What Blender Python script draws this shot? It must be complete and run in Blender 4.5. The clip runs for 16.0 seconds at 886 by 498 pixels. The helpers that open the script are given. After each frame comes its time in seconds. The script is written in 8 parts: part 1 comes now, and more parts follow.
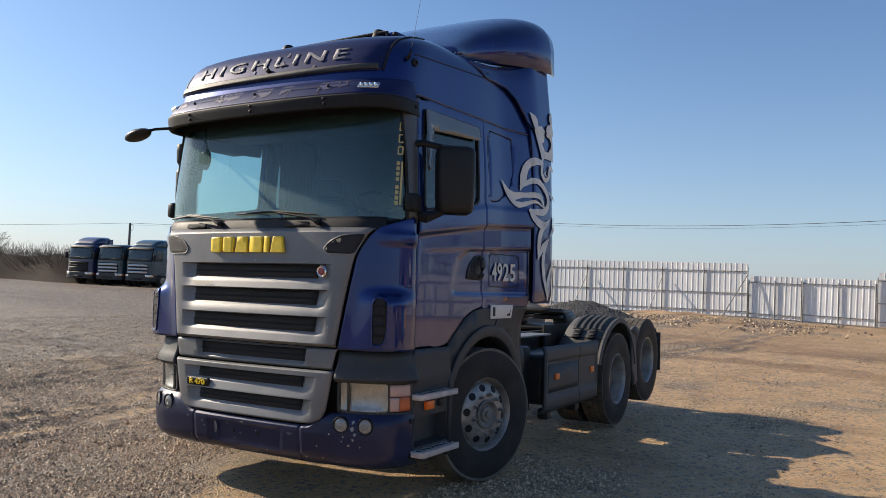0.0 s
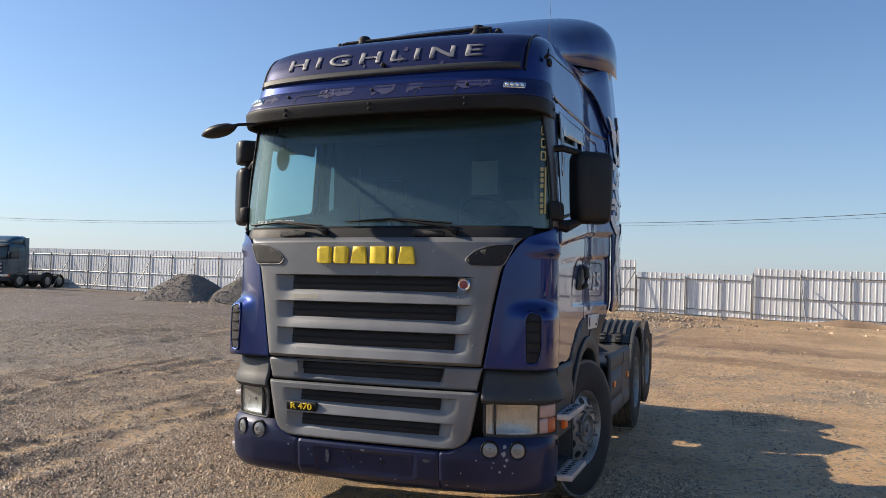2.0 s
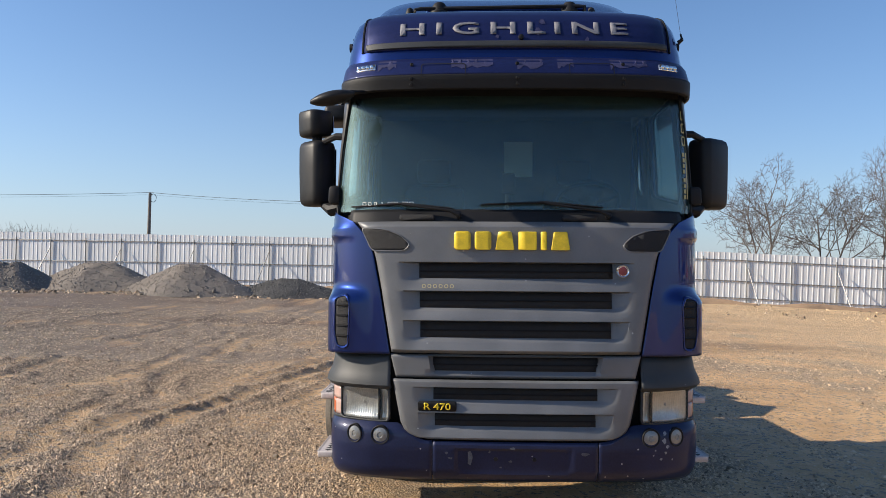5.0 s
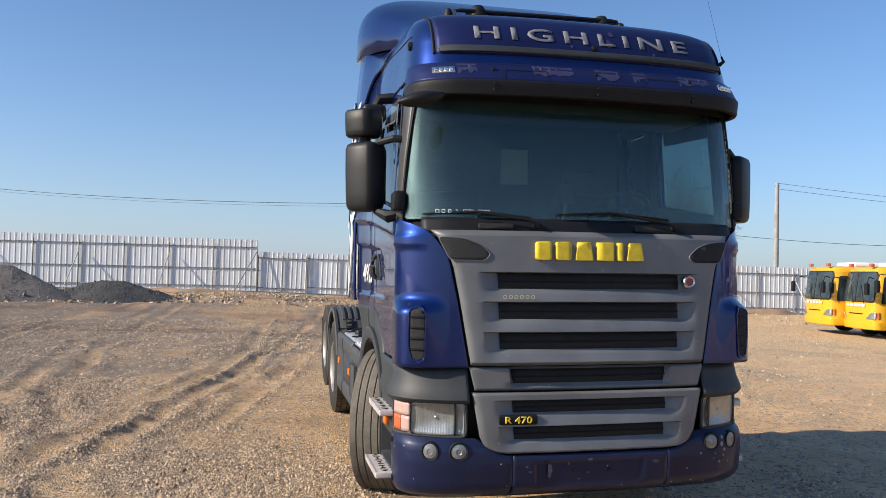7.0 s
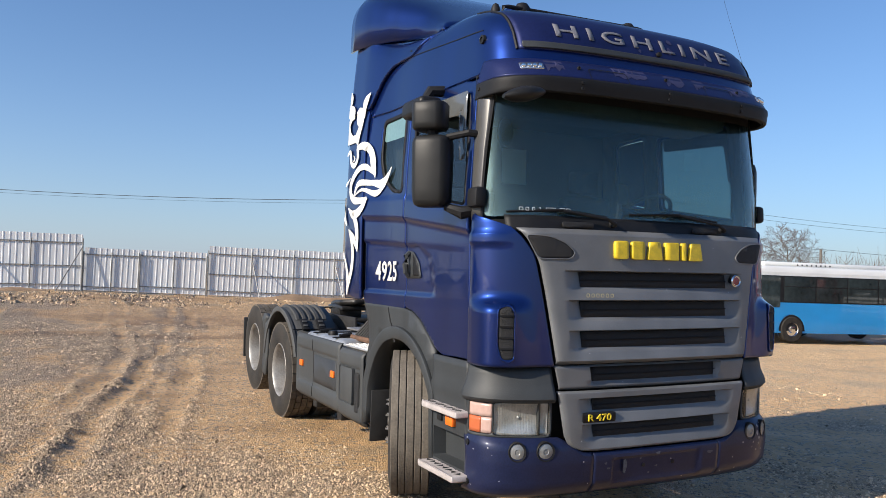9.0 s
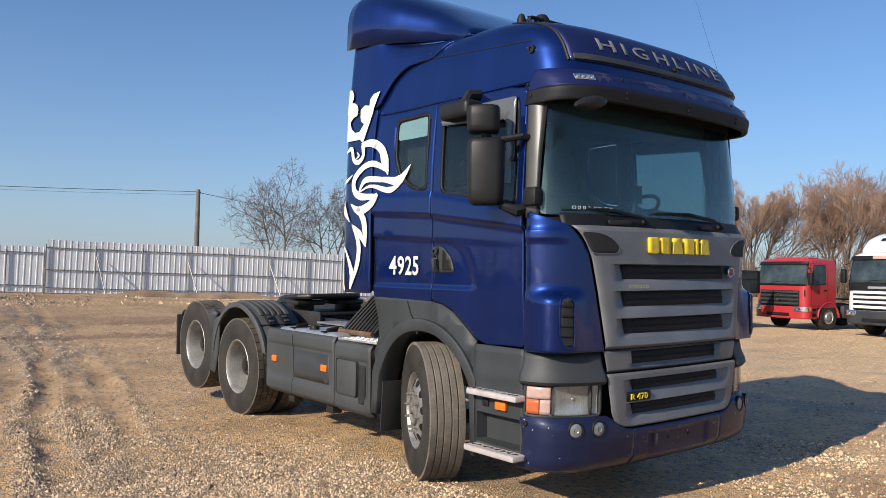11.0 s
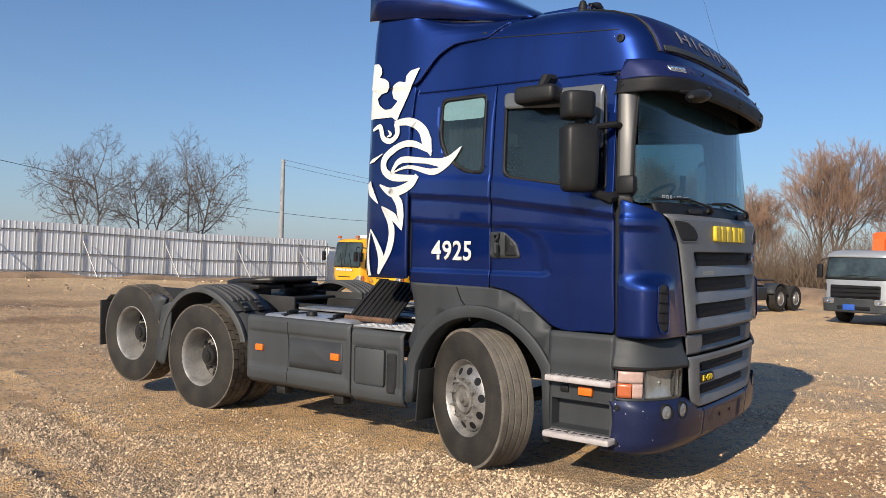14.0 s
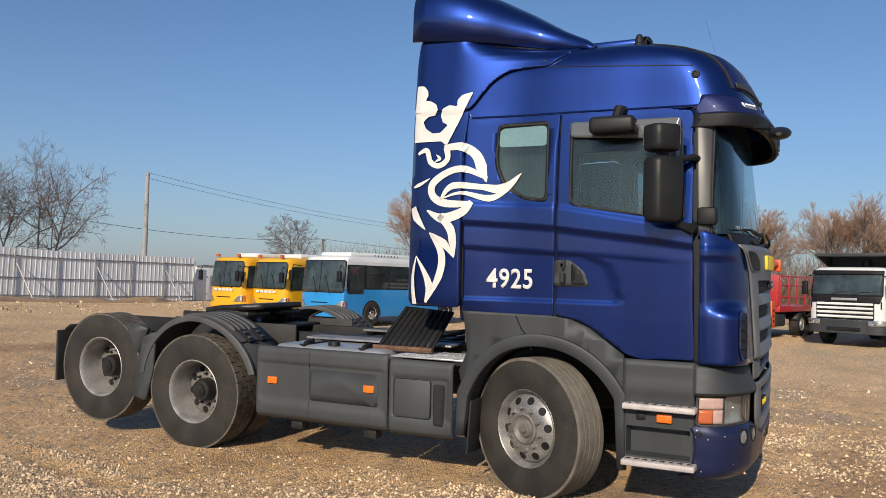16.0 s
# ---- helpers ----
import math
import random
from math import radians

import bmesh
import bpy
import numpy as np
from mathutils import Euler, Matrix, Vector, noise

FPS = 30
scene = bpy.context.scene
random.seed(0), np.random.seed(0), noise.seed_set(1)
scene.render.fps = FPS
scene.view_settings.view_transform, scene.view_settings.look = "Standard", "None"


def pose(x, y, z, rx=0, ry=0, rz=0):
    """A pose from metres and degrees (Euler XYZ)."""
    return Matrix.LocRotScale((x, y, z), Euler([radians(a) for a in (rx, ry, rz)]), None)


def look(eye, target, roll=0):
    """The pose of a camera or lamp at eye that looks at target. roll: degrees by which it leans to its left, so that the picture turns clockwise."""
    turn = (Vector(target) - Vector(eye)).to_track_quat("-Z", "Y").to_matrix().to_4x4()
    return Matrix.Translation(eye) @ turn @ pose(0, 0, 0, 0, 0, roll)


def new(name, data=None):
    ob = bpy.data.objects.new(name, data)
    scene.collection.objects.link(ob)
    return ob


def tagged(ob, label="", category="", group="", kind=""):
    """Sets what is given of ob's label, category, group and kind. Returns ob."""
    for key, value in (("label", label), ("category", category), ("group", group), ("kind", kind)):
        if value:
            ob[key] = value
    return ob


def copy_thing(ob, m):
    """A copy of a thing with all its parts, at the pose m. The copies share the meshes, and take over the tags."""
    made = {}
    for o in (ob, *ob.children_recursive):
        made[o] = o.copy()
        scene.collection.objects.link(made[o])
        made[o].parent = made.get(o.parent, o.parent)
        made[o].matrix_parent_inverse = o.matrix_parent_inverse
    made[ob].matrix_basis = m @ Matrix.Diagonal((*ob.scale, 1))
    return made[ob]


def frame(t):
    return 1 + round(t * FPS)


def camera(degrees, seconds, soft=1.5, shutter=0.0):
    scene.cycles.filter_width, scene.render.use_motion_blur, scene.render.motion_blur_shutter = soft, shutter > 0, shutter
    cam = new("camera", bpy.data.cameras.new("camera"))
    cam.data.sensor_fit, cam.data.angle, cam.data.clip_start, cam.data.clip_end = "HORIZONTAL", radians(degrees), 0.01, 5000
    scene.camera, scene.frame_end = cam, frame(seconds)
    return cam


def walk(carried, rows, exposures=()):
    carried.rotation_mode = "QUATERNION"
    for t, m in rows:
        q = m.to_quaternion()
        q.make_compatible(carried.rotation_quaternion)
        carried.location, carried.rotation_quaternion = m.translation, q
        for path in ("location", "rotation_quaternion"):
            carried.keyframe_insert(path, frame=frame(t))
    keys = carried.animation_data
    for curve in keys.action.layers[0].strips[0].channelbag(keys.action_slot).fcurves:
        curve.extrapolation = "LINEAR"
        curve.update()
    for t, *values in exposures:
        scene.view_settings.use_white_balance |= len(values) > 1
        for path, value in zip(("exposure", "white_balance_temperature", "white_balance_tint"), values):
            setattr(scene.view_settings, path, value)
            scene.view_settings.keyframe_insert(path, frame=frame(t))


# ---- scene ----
cam = camera(58.4, 16.0, soft=0.7)
METRES, EYE, TILT, LEAN, TURN = 13.34, 1.6, 0.0, 0.0, 30.5
ROWS = [
    (0.0, 0.0, 0.0, 0.0, -0.1, 2.21, -2.48),
    (0.5, -0.0323, 0.0162, -0.0011, -3.09, 2.25, -2.61),
    (1.0, -0.0689, 0.0208, 0.0001, -5.92, 2.4, -2.55),
    (1.5, -0.1043, 0.0241, 0.0021, -8.29, 2.43, -2.36),
    (2.0, -0.1392, 0.038, 0.0035, -10.25, 2.24, -2.05),
    (2.5, -0.1736, 0.0412, 0.0031, -12.3, 1.95, -1.83),
    (3.0, -0.2026, 0.0489, 0.0038, -14.85, 1.7, -1.76),
    (3.5, -0.2292, 0.0688, 0.0039, -17.88, 1.58, -1.7),
    (4.0, -0.2612, 0.0825, 0.0028, -21.46, 1.45, -1.56),
    (6.5, -0.3836, 0.1956, 0.0015, -39.72, 1.2, -1.53),
    (7.0, -0.4107, 0.2123, 0.0028, -43.33, 1.7, -1.62),
    (7.5, -0.43, 0.2418, -0.0013, -46.74, 2.04, -1.64),
    (8.0, -0.4515, 0.2655, -0.0018, -49.89, 2.09, -1.72),
    (8.5, -0.4687, 0.2883, -0.0012, -53.3, 2.05, -1.87),
    (11.0, -0.5519, 0.4014, -0.004, -69.18, 1.89, -1.36),
    (11.5, -0.5722, 0.4188, -0.0018, -71.24, 1.62, -1.36),
    (12.0, -0.5732, 0.4426, -0.0044, -73.56, 1.36, -1.46),
    (12.5, -0.5806, 0.4696, -0.0048, -75.94, 1.04, -1.48),
    (13.0, -0.5877, 0.4958, -0.0035, -78.55, 0.76, -1.53),
    (13.5, -0.5806, 0.5223, -0.0053, -81.24, 0.59, -1.63),
    (14.0, -0.5755, 0.5492, -0.0032, -83.95, 0.63, -1.62),
    (14.5, -0.5757, 0.5812, -0.002, -86.73, 0.94, -1.65),
    (15.0, -0.5683, 0.611, -0.0033, -89.44, 1.44, -1.6),
    (15.5, -0.5648, 0.6402, -0.0024, -92.16, 1.87, -1.49),
    (16.0, -0.5661, 0.6712, -0.0001, -94.97, 2.16, -1.55),
]
walk(cam, [(t, pose(4.135, -4.247, EYE, TILT, LEAN, TURN) @ pose(METRES * x, METRES * y, METRES * z, 90 + pitch, roll, yaw)) for t, x, y, z, yaw, pitch, roll in ROWS],
     [(0.0, 0.38, 6620, 10), (2.0, 0.46, 6560, 10), (4.0, 0.47, 6460, 10), (8.5, 0.42, 6160, 10), (11.0, 0.22, 6170, 10), (13.0, 0.20, 6230, 10), (16.0, -0.09, 6370, 10)])

# ---- world and sun ----
SUN_DIR = Vector((-1.9, -0.22, 1.0)).normalized()
world = bpy.data.worlds.new("world")
scene.world = world
world.use_nodes = True
wn = world.node_tree
sky = wn.nodes.new("ShaderNodeTexSky")
sky.sky_type = "NISHITA"
sky.sun_disc = False
sky.sun_elevation = math.asin(SUN_DIR.z)
sky.sun_rotation = math.atan2(SUN_DIR.x, SUN_DIR.y)
sky.air_density, sky.dust_density, sky.ozone_density = 1.0, 0.6, 6.0
wn.nodes["Background"].inputs["Strength"].default_value = 0.112
wn.links.new(sky.outputs["Color"], wn.nodes["Background"].inputs["Color"])
# pale haze low over the horizon
haze, hz_mix, hz_co, hz_sep = (wn.nodes.new(k) for k in ("ShaderNodeBackground", "ShaderNodeMixShader", "ShaderNodeTexCoord", "ShaderNodeSeparateXYZ"))
haze.inputs["Color"].default_value = (0.43, 0.49, 0.59, 1)
hz_abs, hz_inv, hz_pow, hz_amt = (wn.nodes.new("ShaderNodeMath") for _ in range(4))
hz_abs.operation, hz_inv.operation, hz_pow.operation, hz_amt.operation = "ABSOLUTE", "SUBTRACT", "POWER", "MULTIPLY"
hz_inv.inputs[0].default_value, hz_pow.inputs[1].default_value, hz_amt.inputs[1].default_value = 1.0, 7.0, 0.60
wn.links.new(hz_co.outputs["Generated"], hz_sep.inputs[0])
wn.links.new(hz_sep.outputs["Z"], hz_abs.inputs[0])
wn.links.new(hz_abs.outputs[0], hz_inv.inputs[1])
wn.links.new(hz_inv.outputs[0], hz_pow.inputs[0])
wn.links.new(hz_pow.outputs[0], hz_amt.inputs[0])
wn.links.new(hz_amt.outputs[0], hz_mix.inputs[0])
wn.links.new(wn.nodes["Background"].outputs[0], hz_mix.inputs[1])
hz_dot, hz_str = wn.nodes.new("ShaderNodeVectorMath"), wn.nodes.new("ShaderNodeMapRange")
hz_dot.operation = "DOT_PRODUCT"
hz_dot.inputs[1].default_value = (-0.87, 0.5, 0)
hz_str.inputs["From Min"].default_value, hz_str.inputs["To Min"].default_value, hz_str.inputs["To Max"].default_value = -1.0, 0.58, 1.04
wn.links.new(hz_co.outputs["Generated"], hz_dot.inputs[0])
wn.links.new(hz_dot.outputs["Value"], hz_str.inputs["Value"])
wn.links.new(hz_str.outputs[0], haze.inputs["Strength"])
wn.links.new(haze.outputs[0], hz_mix.inputs[2])
wn.links.new(hz_mix.outputs[0], wn.nodes["World Output"].inputs["Surface"])
sun = new("sun", bpy.data.lights.new("sun", "SUN"))
sun.data.energy, sun.data.angle, sun.data.color = 5.0, radians(0.55), (1.0, 0.87, 0.70)
sun.matrix_world = look(SUN_DIR * 60, (0, 0, 0))


# ---- materials ----
def mat(name, base, rough=0.5, metal=0.0, vary=0.25, scale=3.0, fine=40.0, bump=0.0, second=None, coat=0.0, spec=0.5,
        per_object=0.0, streak=False, coat_rough=0.06):
    """A procedural surface: two scales of noise over a base colour, roughness wear and fine relief."""
    m = bpy.data.materials.new(name)
    m.use_nodes = True
    n, l = m.node_tree.nodes, m.node_tree.links
    b = n["Principled BSDF"]
    b.inputs["Metallic"].default_value = metal
    b.inputs["Coat Weight"].default_value = coat
    b.inputs["Coat Roughness"].default_value = coat_rough
    b.inputs["Specular IOR Level"].default_value = spec
    tc = n.new("ShaderNodeTexCoord")
    mp = n.new("ShaderNodeMapping")
    l.new(tc.outputs["Object"], mp.inputs["Vector"])
    if streak:
        mp.inputs["Scale"].default_value = (1.0, 1.0, 0.12)
    a = n.new("ShaderNodeTexNoise")
    a.inputs["Scale"].default_value, a.inputs["Detail"].default_value = scale, 6.0
    f = n.new("ShaderNodeTexNoise")
    f.inputs["Scale"].default_value, f.inputs["Detail"].default_value = fine, 4.0
    l.new(mp.outputs["Vector"], a.inputs["Vector"])
    l.new(tc.outputs["Object"], f.inputs["Vector"])
    mixn = n.new("ShaderNodeMath")
    mixn.operation = "MULTIPLY_ADD"
    l.new(f.outputs["Fac"], mixn.inputs[0])
    mixn.inputs[1].default_value = 0.35
    sub = n.new("ShaderNodeMath")
    sub.operation = "MULTIPLY"
    sub.inputs[1].default_value = 0.65
    l.new(a.outputs["Fac"], sub.inputs[0])
    l.new(sub.outputs[0], mixn.inputs[2])
    ramp = n.new("ShaderNodeValToRGB")
    c1 = tuple(v * (1 - vary) for v in base)
    c2 = second or tuple(min(1.0, v * (1 + vary)) for v in base)
    ramp.color_ramp.elements[0].position, ramp.color_ramp.elements[1].position = 0.32, 0.68
    ramp.color_ramp.elements[0].color, ramp.color_ramp.elements[1].color = (*c1, 1), (*c2, 1)
    l.new(mixn.outputs[0], ramp.inputs["Fac"])
    out = ramp.outputs["Color"]
    if per_object:
        oi = n.new("ShaderNodeObjectInfo")
        hsv = n.new("ShaderNodeHueSaturation")
        mr = n.new("ShaderNodeMapRange")
        mr.inputs["To Min"].default_value, mr.inputs["To Max"].default_value = 1 - per_object, 1 + per_object
        l.new(oi.outputs["Random"], mr.inputs["Value"])
        l.new(mr.outputs["Result"], hsv.inputs["Value"])
        l.new(out, hsv.inputs["Color"])
        out = hsv.outputs["Color"]
    l.new(out, b.inputs["Base Color"])
    rr = n.new("ShaderNodeMapRange")
    rr.inputs["To Min"].default_value, rr.inputs["To Max"].default_value = max(0.02, rough * 0.8), min(1.0, rough * 1.2)
    l.new(mixn.outputs[0], rr.inputs["Value"])
    l.new(rr.outputs["Result"], b.inputs["Roughness"])
    if bump:
        bp = n.new("ShaderNodeBump")
        bp.inputs["Strength"].default_value = bump
        bp.inputs["Distance"].default_value = 0.01
        l.new(f.outputs["Fac"], bp.inputs["Height"])
        l.new(bp.outputs["Normal"], b.inputs["Normal"])
    return m


def glass(name, tint, rough=0.02, clear=0.75, film=0.0):
    """Thin tinted pane: see-through with a mirror-like surface."""
    m = bpy.data.materials.new(name)
    m.use_nodes = True
    n, l = m.node_tree.nodes, m.node_tree.links
    n.remove(n["Principled BSDF"])
    tr, gl, mx = n.new("ShaderNodeBsdfTransparent"), n.new("ShaderNodeBsdfGlossy"), n.new("ShaderNodeMixShader")
    lw, pw5, fr = n.new("ShaderNodeLayerWeight"), n.new("ShaderNodeMath"), n.new("ShaderNodeMath")
    lw.inputs["Blend"].default_value = 0.5
    pw5.operation, fr.operation = "POWER", "MULTIPLY_ADD"
    pw5.inputs[1].default_value, fr.inputs[1].default_value, fr.inputs[2].default_value = 4.0, 0.9, 0.05
    l.new(lw.outputs["Facing"], pw5.inputs[0])
    l.new(pw5.outputs[0], fr.inputs[0])
    tr.inputs["Color"].default_value = (*[v * clear for v in tint], 1)
    gl.inputs["Roughness"].default_value = rough
    l.new(fr.outputs[0], mx.inputs[0])
    l.new(tr.outputs[0], mx.inputs[1])
    l.new(gl.outputs[0], mx.inputs[2])
    out = mx.outputs[0]
    if film:
        # a thin film of dust, thicker in streaks
        df, m2 = n.new("ShaderNodeBsdfGlossy"), n.new("ShaderNodeMixShader")
        df.inputs["Color"].default_value = (0.50, 0.76, 0.76, 1)
        df.inputs["Roughness"].default_value = 0.45
        tc, nz, mr = n.new("ShaderNodeTexCoord"), n.new("ShaderNodeTexNoise"), n.new("ShaderNodeMapRange")
        nz.inputs["Scale"].default_value, nz.inputs["Detail"].default_value = 2.5, 5.0
        l.new(tc.outputs["Object"], nz.inputs["Vector"])
        mr.inputs["To Min"].default_value, mr.inputs["To Max"].default_value = film * 0.6, film * 1.4
        l.new(nz.outputs["Fac"], mr.inputs["Value"])
        # dust gathers towards the lower edge of the pane
        sp, low, mul = n.new("ShaderNodeSeparateXYZ"), n.new("ShaderNodeMapRange"), n.new("ShaderNodeMath")
        low.inputs["From Min"].default_value, low.inputs["From Max"].default_value = 1.98, 2.62
        low.inputs["To Min"].default_value, low.inputs["To Max"].default_value = 1.6, 0.55
        mul.operation = "MULTIPLY"
        l.new(tc.outputs["Object"], sp.inputs[0])
        l.new(sp.outputs["Z"], low.inputs["Value"])
        l.new(mr.outputs[0], mul.inputs[0])
        l.new(low.outputs[0], mul.inputs[1])
        l.new(mul.outputs[0], m2.inputs[0])
        l.new(out, m2.inputs[1])
        l.new(df.outputs[0], m2.inputs[2])
        out = m2.outputs[0]
    l.new(out, n["Material Output"].inputs["Surface"])
    return m


BLUE = mat("blue_metallic_paint", (0.0048, 0.0195, 0.118), 0.36, 0.72, 0.20, 3.5, 300, 0.0, coat=1.0, spec=0.1, streak=True, coat_rough=0.03)
BLUEWORN = mat("weathered_blue_roof_paint", (0.011, 0.017, 0.075), 0.46, 0.30, 0.30, 2.2, 60, 0.02, coat=0.25, spec=0.2)
GREY = mat("grey_moulded_plastic", (0.126, 0.130, 0.135), 0.50, 0, 0.34, 3, 220, 0.10, spec=1.0)
DARKGREY = mat("dark_grey_plastic", (0.034, 0.037, 0.039), 0.56, 0, 0.35, 3, 160, 0.12, streak=True, spec=0.45)
BLACK = mat("black_plastic", (0.012, 0.012, 0.013), 0.55, 0, 0.3, 5, 200, 0.1, spec=0.25)
MESHBLACK = mat("black_grille_mesh", (0.012, 0.012, 0.013), 0.7, 0, 0.5, 30, 400, 0.5)
RUBBER = mat("tyre_rubber", (0.022, 0.021, 0.020), 0.75, 0, 0.35, 5, 60, 0.3, second=(0.048, 0.042, 0.035), spec=0.3)
TREAD = mat("dusty_tread_rubber", (0.145, 0.125, 0.10), 0.9, 0, 0.45, 6, 70, 0.3)
STEEL = mat("wheel_steel", (0.30, 0.285, 0.265), 0.42, 0.6, 0.4, 9, 70, 0.1, second=(0.44, 0.42, 0.39))
RIM = mat("silver_rim_paint", (0.33, 0.315, 0.29), 0.45, 0.40, 0.35, 7, 60, 0.1, second=(0.47, 0.45, 0.42))
CHASSIS = mat("greasy_chassis_steel", (0.022, 0.021, 0.02), 0.55, 0.2, 0.5, 6, 60, 0.3)
TREADPLATE = mat("aluminium_tread_plate", (0.62, 0.61, 0.59), 0.45, 0.8, 0.2, 8, 120, 0.2)
STEPMAT = mat("pale_worn_step_metal", (0.52, 0.47, 0.45), 0.5, 0.2, 0.25, 9, 120, 0.2)
TANK = mat("aluminium_tank", (0.42, 0.43, 0.44), 0.4, 0.55, 0.25, 5, 90, 0.1)
RUST = mat("rusty_steel", (0.13, 0.07, 0.04), 0.8, 0.1, 0.5, 12, 80, 0.4)
ORANGE = mat("orange_reflector", (0.85, 0.17, 0.015), 0.3, 0, 0.1, 20, 200, 0.1)
YELLOW = mat("yellow_painted_letters", (0.72, 0.52, 0.02), 0.4, 0, 0.2, 20, 120, 0.1)
SILVER = mat("silver_lettering", (0.155, 0.155, 0.175), 0.6, 0.0, 0.15, 20, 100, 0.1)
WHITE = mat("white_decal", (0.66, 0.645, 0.60), 0.45, 0, 0.06, 10, 120, 0.03)
PAPER = mat("white_paper", (0.8, 0.8, 0.78), 0.8, 0, 0.05, 10, 90)
INTERIOR = mat("grey_cab_trim", (0.050, 0.054, 0.055), 0.75, 0, 0.25, 6, 120, 0.1)
SEATCLOTH = mat("dark_seat_cloth", (0.022, 0.022, 0.025), 0.9, 0, 0.3, 12, 200, 0.3)
CHROME = mat("chrome", (0.75, 0.75, 0.76), 0.12, 1.0, 0.05, 10, 100)
REFLECTOR = mat("lamp_reflector", (0.72, 0.72, 0.70), 0.16, 0.92, 0.1, 10, 100)
LAMPBACK = mat("silvered_lamp_bowl", (0.60, 0.61, 0.60), 0.30, 0.62, 0.25, 14, 100)
AMBER = mat("amber_lens", (0.50, 0.13, 0.05), 0.2, 0, 0.1, 20, 200, 0.05)
LENS = glass("clear_lens", (0.95, 0.95, 0.93), 0.06, 0.85)
WINDSHIELD = glass("tinted_windscreen", (0.66, 0.90, 0.88), 0.02, 0.82, 0.085)
SIDEGLASS = glass("side_window_glass", (0.72, 0.88, 0.88), 0.02, 0.90, 0.03)
TINTGLASS = glass("dark_tinted_glass", (0.66, 0.80, 0.79), 0.02, 0.32, 0.06)
MIRRORBLACK = mat("black_mirror_plastic", (0.015, 0.0148, 0.0145), 0.46, 0, 0.25, 6, 220, 0.06, spec=0.28)
SIDEGREY = mat("weathered_grey_plastic", (0.046, 0.049, 0.050), 0.6, 0, 0.3, 2.5, 140, 0.1, streak=True)
GUARDGREY = mat("dusty_grey_mudguard_plastic", (0.062, 0.062, 0.060), 0.62, 0, 0.3, 4, 90, 0.15)
SKIRTDARK = mat("darker_skirt_plastic", (0.034, 0.036, 0.038), 0.6, 0, 0.25, 3, 120, 0.1, streak=True)
RUBBERFLAP = mat("black_rubber_flap", (0.016, 0.016, 0.016), 0.7, 0, 0.4, 8, 80, 0.1)
TREADDARK = mat("dark_lug_rubber", (0.095, 0.080, 0.062), 0.85, 0, 0.5, 8, 60, 0.3)
GREASE = mat("greasy_steel", (0.030, 0.028, 0.026), 0.4, 0.4, 0.5, 12, 60, 0.3)
CHECKERDARK = mat("dull_checker_plate", (0.30, 0.29, 0.28), 0.5, 0.6, 0.4, 10, 90, 0.4)
CHIP = mat("bare_chipped_metal", (0.24, 0.25, 0.27), 0.6, 0.1, 0.3, 60, 200)
CHIPDARK = mat("scraped_dull_paint", (0.07, 0.075, 0.095), 0.7, 0, 0.4, 60, 200)
FADED = mat("faded_lavender_paint", (0.036, 0.036, 0.090), 0.5, 0.1, 0.35, 14, 150)
DISCGREY = mat("dusty_wheel_disc", (0.19, 0.175, 0.155), 0.6, 0.3, 0.4, 9, 70, 0.1)
SMOKE = mat("smoked_acrylic", (0.10, 0.105, 0.105), 0.15, 0, 0.1, 5, 60, coat=0.5)
PANESKY = mat("painted_teal_sky", (0.16, 0.27, 0.27), 0.15, 0, 0.15, 3, 40, coat=0.5)
PILLAR = mat("grey_pillar_paint", (0.085, 0.082, 0.078), 0.36, 0.35, 0.15, 4, 150)
DECALYELLOW = mat("pale_yellow_decal", (0.42, 0.36, 0.15), 0.6, 0, 0.1, 20, 100)
DECALWHITE = mat("white_sticker", (0.55, 0.57, 0.56), 0.6, 0, 0.3, 60, 100)
CHALK = mat("yellow_chalk", (0.55, 0.48, 0.25), 0.9, 0, 0.2, 60, 100)
BADGERED = mat("badge_enamel", (0.16, 0.03, 0.035), 0.25, 0, 0.2, 60, 100)
PALEAMBER = mat("faded_pink_lens", (0.50, 0.34, 0.29), 0.2, 0, 0.1, 20, 200, 0.05)
FOGLENS = mat("cloudy_lamp_glass", (0.26, 0.26, 0.25), 0.2, 0.3, 0.2, 30, 200, 0.1)
BLUESCUFF = mat("scuffed_blue_paint", (0.014, 0.019, 0.055), 0.42, 0.15, 0.35, 2.0, 90, 0.03, coat=0.3, spec=0.2)


